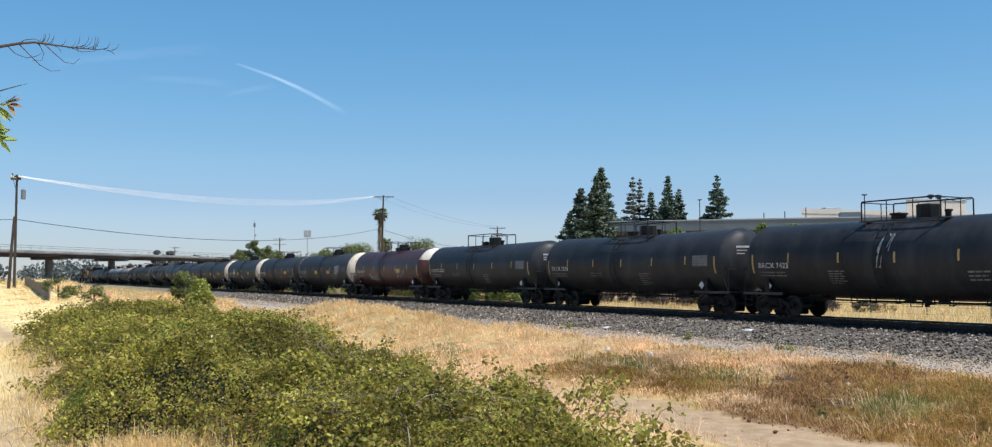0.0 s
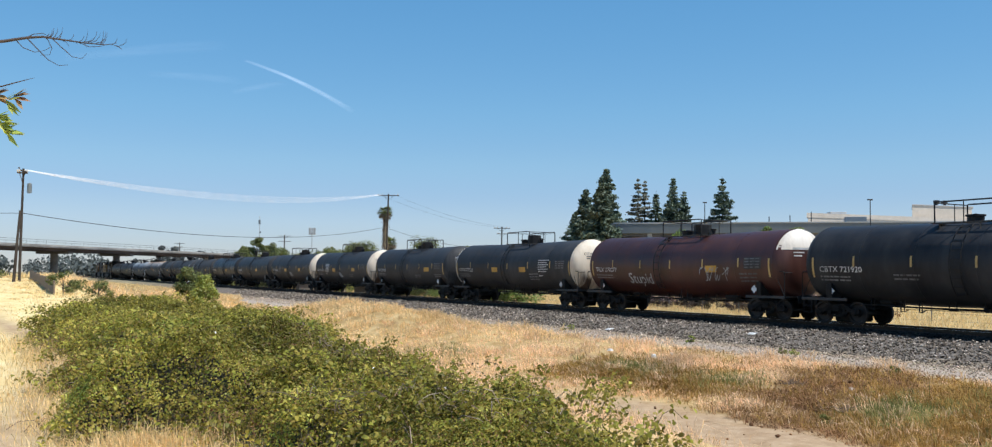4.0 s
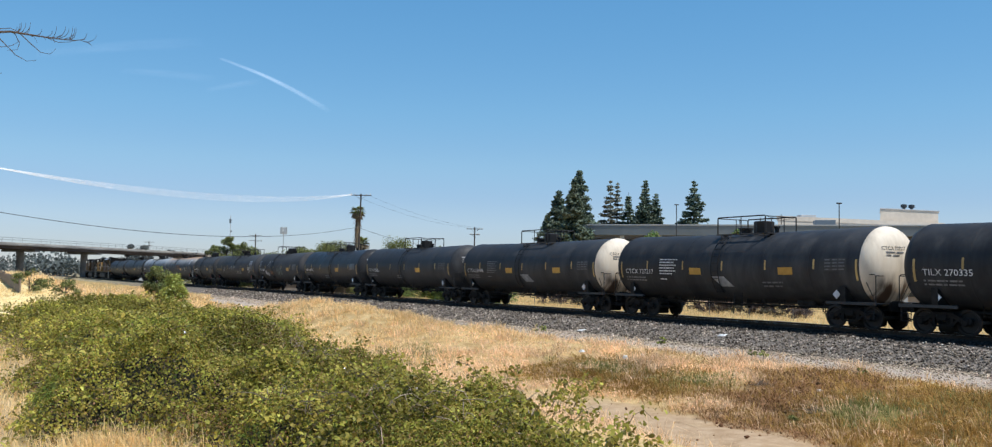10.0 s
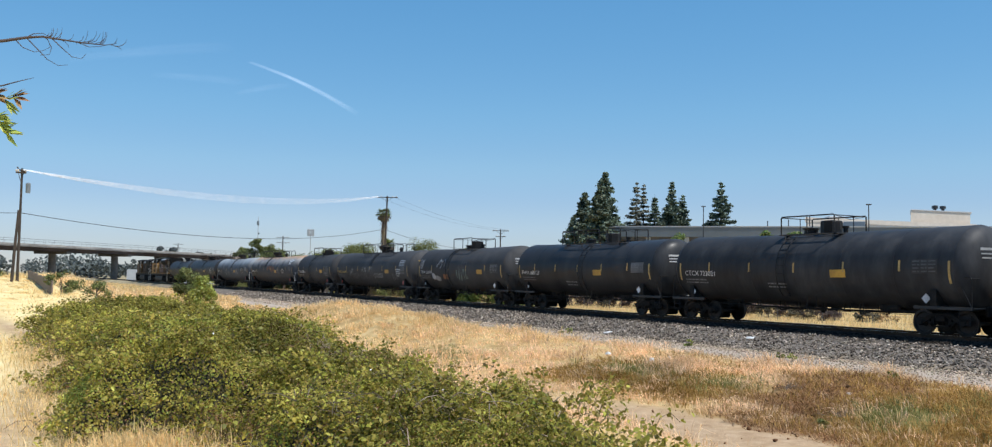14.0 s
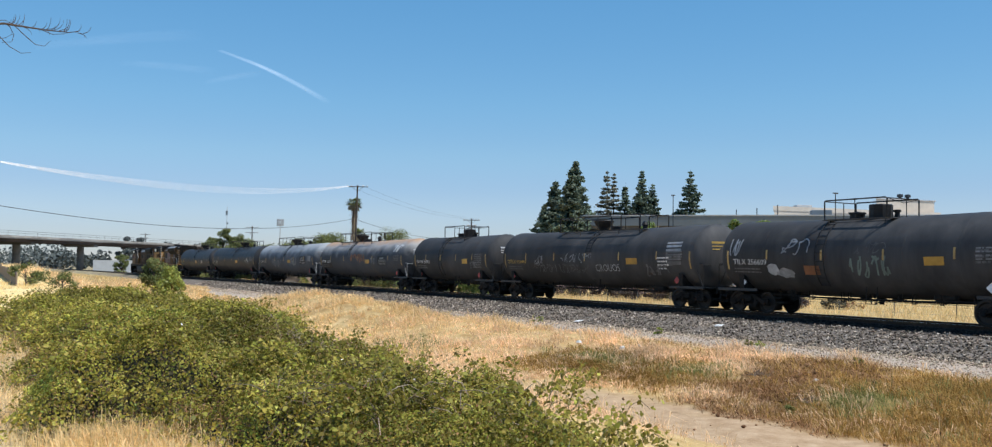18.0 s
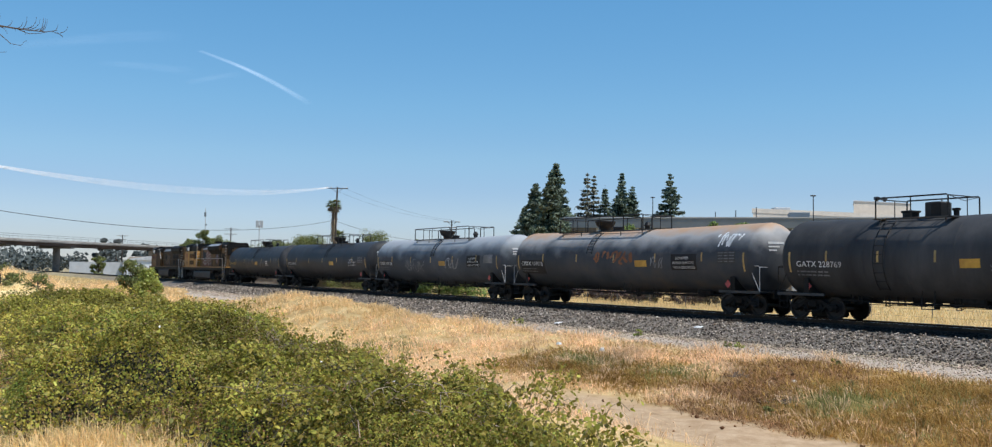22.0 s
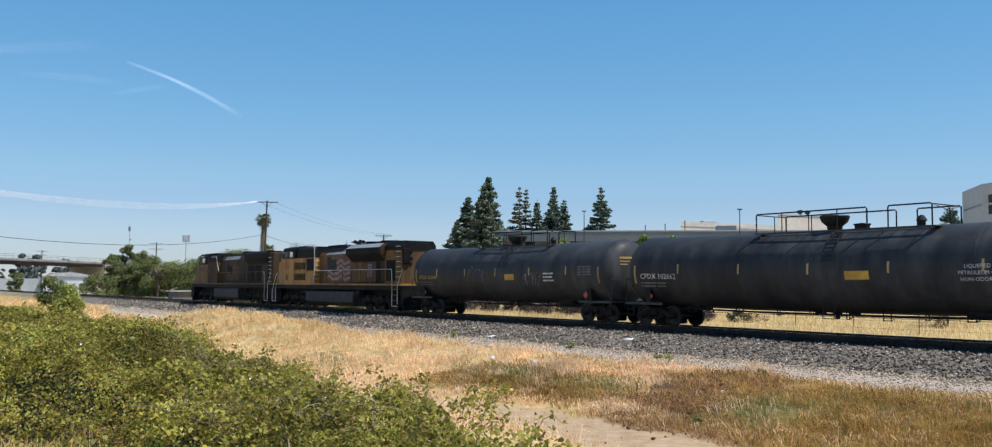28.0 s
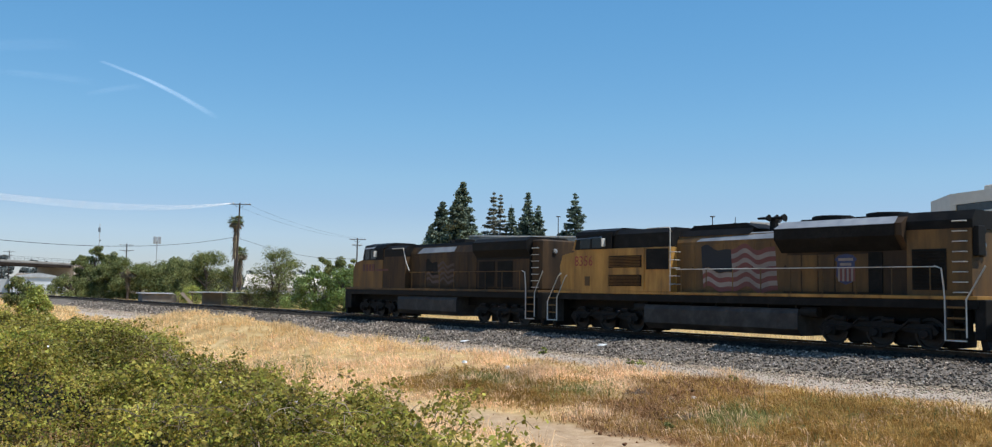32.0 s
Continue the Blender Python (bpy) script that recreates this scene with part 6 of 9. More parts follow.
part("graffiti", scrawl(34, 5.2, -1.0, 2.0, 0.5, hf, 5, 0.05), INK_GREY, c)
part("stencil_panel", flank_patch(6.85, 7.95, -0.5, 0.2, hf, off=0.008), INK_GREY, c, "grey painted panel")
for h0, h1 in ((0.28, 0.4), (0.48, 0.6), (0.66, 0.76)):
    part("panel_stripe", flank_patch(6.85, 7.95, h0 - 0.1, h1 - 0.1, hf), INK_PALE, c, "pale painted stripe")
c, hf, sh = tank_car(**nth(7), paint=TANK_FADED, label="black tank car with large pale graffiti", px=-0.3, plen=3.0, number="TILX 256609", panels=[(3.2, 0.8)], strips=4, stencils=[(5.2, 0.3, SMALL, 0.2, INK_GREY)], ladder=-1.2)
part("graffiti", blob(41, -4.1, -0.65, 0.7, 0.55, hf), INK_PALE, c, "pale painted figure")
part("graffiti", blob(45, -3.4, -0.8, 1.1, 0.5, hf), INK_PALE, c)
part("graffiti", scrawl(42, -3.6, 0.1, 1.3, 0.5, hf, 3, 0.05), INK_PALE, c)
part("graffiti", scrawl(43, -0.3, -0.75, 2.0, 0.7, hf, 5, 0.06), INK_GREENPALE, c, "pale green graffiti letters")
part("graffiti", scrawl(46, 0.0, 0.1, 1.5, 0.4, hf, 4, 0.03), INK_GREY, c)
part("graffiti", scrawl(44, -6.7, 0.0, 0.6, 0.7, hf, 3, 0.05), INK_PALE, c)
part("graffiti_patch", flank_patch(-2.4, -1.6, -0.85, -0.45, hf), INK_ORANGE, c)
c, hf, sh = tank_car(**nth(8), paint=TANK_BLUE, label="dark blue-black tank car with white numbers", px=0.4, plen=6.0, number="FHRX 260121", panels=[(1.6, 0.8)], stencils=[(-sh * 0.2, -0.6, SMALL[:2], 0.2, INK_GREY)], tags=("grid",))
c, hf, sh = tank_car(**nth(9), paint=TANK_BLACK, label="black tank car with white numbers and yellow panel", px=0.2, plen=3.0, number="CTCX 723021", panels=[(2.0, 0.8)], stencils=[(-1.6, -0.5, SMALL[:2], 0.16, INK_GREY)], ladder=-0.9)
c, hf, sh = tank_car(**nth(10), paint=TANK_BLACK, label="black tank car with white painted end and yellow panels", head=HEAD_STAINED, px=0.4, plen=3.0, number="CTCX 256986", panels=[(-2.0, 0.8), (3.4, 0.8)], stencils=[(-4.4, 0.5, LONGNOTE, 0.14, INK_GREY)], ladder=-0.9)
part("stencil_panel", flank_patch(0.2, 1.1, -1.0, -0.5, hf, -0.5), INK_PALE, c, "pale slanted panel")
c, hf, sh = tank_car(**nth(11), paint=TANK_BLACK, label="black tank car with white painted end and yellow panels", head=HEAD_STAINED, px=0.6, plen=3.0, number="CTCX 727217", panels=[(-2.2, 0.8), (3.4, 0.8)], stencils=[(-4.4, 0.5, LONGNOTE, 0.14, INK_WHITE), (2.4, -0.55, SMALL[:2], 0.18, INK_GREY)], ladder=-1.0)
part("stencil_panel", flank_patch(-0.2, 0.6, -1.0, -0.5, hf, -0.5), INK_PALE, c, "pale slanted panel")
c, hf, sh = tank_car(**nth(12), paint=TANK_BLACK, label="plain black tank car with white numbers", px=0.0, plen=3.0, number="TILX 270335", panels=[(3.4, 0.95)], stencils=[(1.4, -0.5, SMALL[:2], 0.16, INK_GREY), (5.2, -0.5, SMALL[:2], 0.16, INK_GREY)], ladder=-1.1)
c, hf, sh = tank_car(**nth(13), paint=TANK_BLACK, label="black tank car with bright white painted end", head=HEAD_STAINED, px=0.4, plen=3.0, number="CTCX 727211", tags=("arc",), panels=[(-2.2, 0.8), (1.6, 0.8)], stencils=[(4.0, 0.5, LONGNOTE, 0.14, INK_WHITE), (2.8, -0.35, SMALL, 0.18, INK_GREY)], ladder=-0.9)
c, hf, sh = tank_car(**nth(14), paint=TANK_BROWN, label="brown tank car with scrawled white graffiti", px=0.2, plen=3.0, number="TILX 270277", panels=[(2.7, 0.8)], stencils=[(5.0, -0.3, SMALL, 0.18, INK_GREY)], ladder=-1.2)
part("graffiti", flank_text("Stupid", -3.6, -1.08, 0.62, hf, 0.95), INK_PALE, c, "white painted tag")
part("graffiti", scrawl(52, 2.2, -0.8, 2.2, 0.6, hf, 5, 0.03), INK_PALE, c)
# white cap that puts the sky's reflection on the head into colour
cap = Mesh()
rows, cols = 8, 16
for i in range(rows + 1):
    z = 0.62 + (R_TANK * 0.985 - 0.62) * i / rows
    wy = math.sqrt(max(0, (R_TANK * 0.99) ** 2 - z * z))
    for j in range(cols + 1):
        y = -wy + 2 * wy * j / cols
        cap.v.append((sh + 0.03 + 0.78 * math.sqrt(max(0, 1 - (y * y + z * z) / R_TANK ** 2)), y, Z_TANK + z))
cap.f += [(i * (cols + 1) + j, i * (cols + 1) + j + 1, (i + 1) * (cols + 1) + j + 1, (i + 1) * (cols + 1) + j) for i in range(rows) for j in range(cols)]
part("painted_cap", cap, HEAD_WHITE, c, "pale cap standing for the sky's gleam on the upper tank head", smooth=True)
c, hf, sh = tank_car(**nth(15), paint=TANK_BLUE, label="glossy blue-black tank car with orange-yellow strips", px=-0.3, plen=3.6, number="CBTX 721920", stencils=[(1.2, -0.4, NOTE, 0.13, INK_GREY), (-3.5, -0.3, SMALL[:2], 0.16, INK_GREY)], tags=("grid",), ladder=-0.5)
c, hf, sh = tank_car(**nth(16), paint=TANK_BLUE, label="glossy black tank car with orange-yellow strips", px=-0.2, plen=3.6, number="BRCX 7324", stencils=[(1.5, -0.4, NOTE, 0.13, INK_GREY), (-3.0, -0.35, SMALL[:2], 0.16, INK_GREY)], tags=("grid",), ladder=-0.5)
c, hf, sh = tank_car(**nth(17), paint=TANK_BLUE, label="glossy black tank car with white numbers", px=-0.2, plen=3.6, number="BRCX 7423", stencils=[(-3.3, -0.35, NOTE, 0.11, INK_GREY), (3.0, -0.4, NOTE[:3], 0.16, INK_GREY)], tags=("grid",), ladder=-0.5)
part("graffiti", scrawl(61, -0.9, -0.3, 0.5, 1.3, hf, 3, 0.03), INK_PALE, c, "white vertical scrawl")
tank_car(q=Q[19], length=17.4, paint=TANK_BLACK, label="black tank car with white numbers", px=0.0, plen=3.0, number="", stencils=[])

# ---- grass and brambles ----
def spot(s, d):
    return np.stack([AX_N.x * (DIST - d) + AX_U.x * s, AX_N.y * (DIST - d) + AX_U.y * s], -1)


def inside(px, py, poly):
    r = np.zeros(px.shape, bool)
    k = len(poly)
    for i in range(k):
        (x0, y0), (x1, y1) = poly[i], poly[(i + 1) % k]
        c = ((y0 > py) != (y1 > py)) & (px < (x1 - x0) * (py - y0) / ((y1 - y0) or 1e-9) + x0)
        r ^= c
    return r


def edge_gap(px, py, poly):
    best = np.full(px.shape, 1e9)
    k = len(poly)
    for i in range(k):
        a, b = np.array(poly[i], float), np.array(poly[(i + 1) % k], float)
        ab = b - a
        t = np.clip(((px - a[0]) * ab[0] + (py - a[1]) * ab[1]) / (ab @ ab), 0, 1)
        best = np.minimum(best, np.hypot(px - a[0] - t * ab[0], py - a[1] - t * ab[1]))
    return best


BUSH = [(-2.6, 8.5), (-3.4, 8.7), (-3.75, 8.2), (-4.5, 9.4), (-4.3, 10.5), (-5.0, 11.3), (-6.3, 12.3), (-6.3, 13.6), (-6.7, 15.0), (-8.2, 16.8), (-9.7, 19.2), (-11.0, 22.4), (-12.2, 27.5), (-11.2, 30.0), (-9.2, 28.6), (-7.4, 25.4), (-5.6, 23.0), (-4.1, 21.2), (-3.0, 18.2), (-2.2, 14.8), (-0.8, 13.2), (-0.1, 11.5), (0.75, 9.6), (1.1, 7.7), (1.3, 5.0), (-0.4, 5.0), (-1.25, 6.6), (-2.0, 7.7)]


def mounds():
    """Overlapping domes of growth: x, y, radius, height."""
    rr = random.Random(12)
    out = []
    while len(out) < 125:
        x, y = rr.uniform(-12.5, 2), rr.uniform(5, 30)
        if inside(np.array([x]), np.array([y]), BUSH)[0]:
            far = math.hypot(x, y)
            out.append((x, y, rr.uniform(0.5, 1.15) * (1 + 0.02 * far), rr.uniform(0.1, 0.72)))
    return out


MOUNDS = mounds()
# hollows in the growth: x, y, radius, share of the height lost
HOLLOWS = [(-2.35, 13.5, 0.85, 0.35), (-1.15, 8.3, 0.3, 0.6), (-2.3, 9.1, 0.35, 0.5), (-0.1, 9.6, 0.35, 0.4), (-4.6, 12.2, 0.4, 0.4), (-3.6, 16.6, 0.5, 0.4), (0.35, 7.4, 0.25, 0.5)]


def lumps(x, y, cell, seed):
    """Rounded tussocks on a jittered grid: 1 at their tops, 0 in the gaps."""
    ix, iy = np.floor(x / cell), np.floor(y / cell)
    best = np.zeros(x.shape)
    for ox in (-1, 0, 1):
        for oy in (-1, 0, 1):
            cx, cy = ix + ox, iy + oy
            h1 = np.modf(np.abs(np.sin(cx * 127.1 + cy * 311.7 + seed) * 43758.5))[0]
            h2 = np.modf(np.abs(np.sin(cx * 269.5 + cy * 183.3 + seed) * 24634.6))[0]
            h3 = np.modf(np.abs(np.sin(cx * 419.2 + cy * 371.9 + seed) * 15731.7))[0]
            q = 1 - ((x - (cx + h1) * cell) ** 2 + (y - (cy + h2) * cell) ** 2) / ((0.55 + 0.4 * h3) * cell) ** 2
            best = np.maximum(best, (0.45 + 0.55 * h3) * np.sqrt(np.clip(q, 0, 1)))
    return best


def bush_top(x, y):
    """Height of the bramble's surface above the ground."""
    g = np.where(inside(x, y, BUSH), edge_gap(x, y, BUSH), 0)
    wx, wy = x + 0.12 * wob(x, y, 5.0, 2.0), y + 0.12 * wob(x, y, 4.4, 6.0)
    dome = np.zeros(x.shape)
    for mx, my, r, hh in MOUNDS:
        q = 1 - ((wx - mx) ** 2 + (wy - my) ** 2) / (r * r)
        dome = np.maximum(dome, hh * np.sqrt(np.clip(q, 0, 1)))
    base = 0.05 + 0.1 * wob(x, y, 0.8, 3.0) + 0.2 * wob(x, y, 1.5, 5.0) + 0.36 * lumps(wx, wy, 0.72, 1.0) + 0.13 * lumps(x, y, 0.3, 5.0)
    low = np.ones(x.shape)
    for hx, hy, r, a in HOLLOWS:
        low = low * (1 - a * np.exp(-((x - hx) ** 2 + (y - hy) ** 2) / (r * r)))
    low = low * (1 - 0.27 * step(-2.6, -0.4, x) * (1 - step(11, 13, y))) * (1 - 0.15 * step(-5.0, 0.5, x)) * (1 - 0.24 * step(16, 24, y)) * (1 - 0.42 * step(14, 19, y) * step(-14, -11.5, x))
    valley = np.exp(-((y + 0.55 * x - 10.6) / 0.75) ** 2) * step(-7.6, -6.4, x) * (1 - step(-4.2, -3.0, x))
    return np.clip(base + dome, 0.06, 2) * np.clip(g / 0.7, 0, 1) ** 0.6 * low * (1 - 0.6 * valley)


def blades(name, label, category, s, d, h, w, mat, lean, seed, mess=0.0, lift=None):
    rng = np.random.default_rng(seed)
    k = len(s)
    P = spot(s, d)
    z = ground_z(s, d) - 0.02
    if lift is not None:
        z = z + lift
    a = rng.uniform(0, 2 * np.pi, k)
    wx, wy = np.cos(a) * w / 2, np.sin(a) * w / 2
    la, lm = rng.uniform(0, 2 * np.pi, k), np.abs(rng.normal(0, lean, k)) * h
    tip = np.stack([P[:, 0] + np.cos(la) * lm, P[:, 1] + np.sin(la) * lm, z + h * (1 - 0.3 * rng.random(k) * (lean > 0.5))], -1)
    if mess:
        tip[:, 2] = z + h * rng.uniform(0.15, 1, k)
    V = np.stack([np.stack([P[:, 0] - wx, P[:, 1] - wy, z], -1), np.stack([P[:, 0] + wx, P[:, 1] + wy, z], -1), tip], 1)
    me = soup(name, V, 3, mat)
    return tagged(new(name, me), label, category, kind="stuff")


def tufts(name, label, category, s, d, h, per, mat, seed, width, splay=0.75, spread=0.16):
    """Soft clumps of dry grass: bent blades that splay from each tuft."""
    rng = np.random.default_rng(seed)
    k = len(s) * per
    s0, d0, h0 = (np.repeat(q, per) for q in (s, d, h))
    a = rng.uniform(0, 2 * np.pi, k)
    r = spread * np.sqrt(rng.random(k))
    P = spot(s0, d0) + np.stack([np.cos(a), np.sin(a)], -1) * r[:, None]
    z = ground_z(s0, d0) - 0.02
    hh = h0 * rng.uniform(0.45, 1.1, k)
    a2 = a + rng.normal(0, 0.7, k)
    out = np.stack([np.cos(a2), np.sin(a2)], -1) + np.array([-0.25, 0.2])
    lean = np.abs(rng.normal(splay, 0.35, k))
    far = np.hypot(s0, d0 - DIST)
    w = width * (0.6 + 0.035 * far) * rng.uniform(0.6, 1.4, k)
    side = rng.uniform(0, 2 * np.pi, k)
    W = np.stack([np.cos(side), np.sin(side), np.zeros(k)], -1) * w[:, None] / 2
    B = np.concatenate([P, z[:, None]], 1)
    M = B + np.concatenate([out * (0.3 * lean * hh)[:, None], (0.62 * hh)[:, None]], 1)
    T = B + np.concatenate([out * (lean * hh)[:, None], (hh * (1.05 - 0.45 * np.clip(lean, 0, 1.4)))[:, None]], 1)
    V = np.stack([B, M + W, T, M - W], 1)
    return tagged(new(name, soup(name, V, 4, mat)), label, category, kind="stuff")


rng = np.random.default_rng(5)
# tall tan grass between the brambles and the gravel
k = 21000
s = 11 + 125 * rng.random(k) ** 1.5
d = rng.uniform(5.6, 27.5, k)
P = spot(s, d)
zw = zone_weights(s, d)
ok = (zw["path"] < 0.3) & (zw["russet"] < rng.uniform(0.3, 0.9, k)) & (zw["gravel"] < rng.uniform(0.1, 0.6, k)) & ~(inside(P[:, 0], P[:, 1], BUSH) & (edge_gap(P[:, 0], P[:, 1], BUSH) > 0.4))
ok &= rng.random(k) < (0.75 + 0.4 * wob(s, d, 0.9, 3.3)) * (0.12 + 0.88 * step(15.5, 19, s + 0.3 * (d - 12)))
s, d = s[ok], d[ok]
h = rng.uniform(0.24, 0.6, len(s)) * (0.8 + 0.5 * wob(s, d, 0.7, 1.2) + 0.45 * wob(s, d, 2.3, 8.0)) * (1 + 0.3 * np.exp(-((s - 57) / 16) ** 2))
pale = s > rng.uniform(30, 50, len(s))
tufts("dry_grass", "tall tan dry grass on the slope below the track", "grass", s[~pale], d[~pale], np.abs(h[~pale]), 17, GRASS, 21, 0.011, 1.0, 0.24)
tufts("dry_grass", "tall straw-yellow dry grass further along the slope", "grass", s[pale], d[pale], np.abs(h[pale]), 15, STRAW, 20, 0.012, 0.9, 0.22)
# pale grass of the bank with the trail
k = 13000
s = -6 + 110 * rng.random(k) ** 1.6
d = rng.uniform(24.5, 43, k)
P = spot(s, d)
zw = zone_weights(s, d)
ok = (zw["path"] < rng.uniform(0.15, 0.5, k)) & ~(inside(P[:, 0], P[:, 1], BUSH) & (edge_gap(P[:, 0], P[:, 1], BUSH) > 0.35)) & (np.hypot(P[:, 0], P[:, 1]) > 2.5)
s, d = s[ok], d[ok]
h = rng.uniform(0.06, 0.24, len(s)) * (0.85 + 0.35 * wob(s, d, 0.9, 6.2)) * (0.4 + 0.6 * np.clip(np.abs(d - 31.2) / 1.2, 0, 1))
tufts("pale_grass", "pale straw-coloured dry grass beside the worn trail", "grass", s, d, h, 13, GRASS_PALE, 22, 0.009, 0.85, 0.18)
# tall stalks standing against the thicket
k = 700
a = rng.random(k)
ex = np.interp(a, [0, 0.2, 0.4, 0.6, 0.8, 1], [-2.3, -3.7, -4.7, -5.9, -7.9, -9.6]) + rng.normal(0, 0.32, k)
ey = np.interp(a, [0, 0.2, 0.4, 0.6, 0.8, 1], [8.3, 8.9, 10.3, 12.4, 16.2, 19.2]) + rng.normal(0, 0.4, k)
s, d = sd(ex, ey)
tufts("tall_straw", "tall straw-coloured stalks standing against the thicket", "grass", s, d, rng.uniform(0.12, 0.34, k), 9, GRASS_PALE, 28, 0.008, 0.6, 0.14)
k = 300
a = rng.random(k)
ex, ey = np.interp(a, [0, 0.3, 0.6, 1], [-3.5, -3.1, -2.6, -1.9]) + rng.normal(0, 0.2, k), np.interp(a, [0, 0.3, 0.6, 1], [8.1, 8.2, 7.9, 7.1]) + rng.normal(0, 0.3, k)
s, d = sd(ex, ey)
tufts("tall_straw", "tall straw-coloured stalks standing at the thicket's near edge", "grass", s, d, rng.uniform(0.16, 0.36, k), 14, GRASS_PALE, 35, 0.008, 0.5, 0.16)
# russet weeds on the cut slope
k = 90000
s = -8 + 48 * rng.random(k)
d = rng.uniform(6.2, 15.6, k)
zw = zone_weights(s, d)
ok = rng.random(k) < zw["russet"] * (0.55 + 0.45 * wob(s, d, 1.3, 2.2))
s, d = s[ok], d[ok]
h = rng.uniform(0.05, 0.24, len(s)) * (1 + 0.5 * wob(s, d, 1.1, 9.0))
blades("russet_weeds", "dead russet-brown weeds tangled on the slope", "weeds", s, d, np.abs(h), 0.035, WEED, 1.3, 23, mess=1)
k = 34000
s = -8 + 44 * rng.random(k)
d = rng.uniform(6.4, 15.2, k)
ok = rng.random(k) < zone_weights(s, d)["russet"] * 0.28
s, d = s[ok], d[ok]
blades("straw_stems", "pale dead stalks lying among the weeds", "weeds", s, d, rng.uniform(0.1, 0.4, len(s)), 0.016, GRASS, 1.1, 24, mess=1)
k = 11000
s = -8 + 40 * rng.random(k)
d = rng.uniform(6.4, 15.4, k)
ok = rng.random(k) < zone_weights(s, d)["russet"] * (0.5 + 0.7 * wob(s, d, 1.7, 4.0))
s, d = s[ok], d[ok]
tufts("russet_tufts", "soft russet-brown tufts of dead weed on the slope", "weeds", s, d, rng.uniform(0.1, 0.36, len(s)) * (0.8 + 0.5 * wob(s, d, 1.9, 7.0)), 15, WEED, 33, 0.013, 1.1, 0.26)
k = 9000
s = 8 + 32 * rng.random(k)
d = rng.uniform(6.6, 17, k)
ok = rng.random(k) < np.clip(0.95 * zone_weights(s, d)["green"], 0, 1)
s, d = s[ok], d[ok]
tufts("green_weeds", "patches of soft green weeds in the dry slope", "weeds", s, d, rng.uniform(0.18, 0.48, len(s)), 18, GREENGRASS, 25, 0.01, 0.8, 0.22)
k = 19000
s = 2 + 28 * rng.random(k)
d = rng.uniform(6.9, 15.0, k)
lush = sum(a * np.exp(-(((s - p) / r) ** 2 + ((d - q) / w) ** 2)) for p, q, r, w, a in ((26.5, 12.2, 2.6, 1.6, 0.8), (23.2, 12.8, 1.7, 1.4, 0.9), (14.8, 9.8, 2.4, 2.3, 0.8), (12.4, 12.2, 2.8, 2.2, 0.9), (7.5, 10.5, 4.5, 3.2, 0.8)))
ok = (rng.random(k) < 0.05 + 0.8 * lush * (0.75 + 0.6 * wob(s, d, 1.4, 2.0))) & (zone_weights(s, d)["green"] < 0.5)
s, d = s[ok], d[ok]
tufts("golden_weeds", "golden-olive dry weeds on the slope", "weeds", s, d, rng.uniform(0.16, 0.42, len(s)), 16, GOLDWEED, 29, 0.012, 0.85, 0.24)
# field on the far side of the track
k = 60000
s = -10 + 170 * rng.random(k)
d = -5.8 - 37 * rng.random(k) ** 1.6
blades("field_grass", "dry pale grass in the field behind the track", "grass", s, d, rng.uniform(0.15, 0.55, k), 0.05, GRASS_PALE, 0.4, 26)
# mown grass further along the bank
k = 26000
s = 80 + 160 * rng.random(k)
d = rng.uniform(4.2, 40, k)
ok = zone_weights(s, d)["gravel"] < 0.3
s, d, k = s[ok], d[ok], int(ok.sum())
blades("far_grass", "dry grass along the far end of the bank", "grass", s, d, rng.uniform(0.2, 0.6, k), 0.1, GRASS_PALE, 0.4, 27)


def leaf_quads(C, N, size, rng, sides=4, slim=(0.26, 0.4)):
    """Folded leaves: centres C, rough normals N; six corners make them rounder."""
    k = len(C)
    t = rng.normal(0, 1, (k, 3))
    N = N / np.linalg.norm(N, axis=1)[:, None]
    t -= (t * N).sum(1)[:, None] * N
    t /= np.linalg.norm(t, axis=1)[:, None]
    b = np.cross(N, t)
    L, W = size[:, None], (size * rng.uniform(*slim, k))[:, None]
    f = (rng.uniform(0.0, 0.35, k) * size)[:, None] * N
    if sides == 4:
        return np.stack([C - t * L / 2, C + b * W + f, C + t * L / 2 - 0.5 * f, C - b * W + f], 1)
    a, c = C - t * L * 0.22, C + t * L * 0.2
    return np.stack([C - t * L / 2, a + b * W + f, c + b * W * 0.85 + f, C + t * L / 2 - 0.5 * f, c - b * W * 0.85 + f, a - b * W + f], 1)


# canes that trail out of the thicket over the straw
RUNNERS = (((-4.3, 9.85), (-4.19, 8.66)), ((-3.72, 8.26), (-3.68, 7.57)), ((-5.91, 12.76), (-5.37, 10.89)), ((-8.99, 18.42), (-7.28, 14.14)), ((-3.91, 8.76), (-3.74, 7.94)))


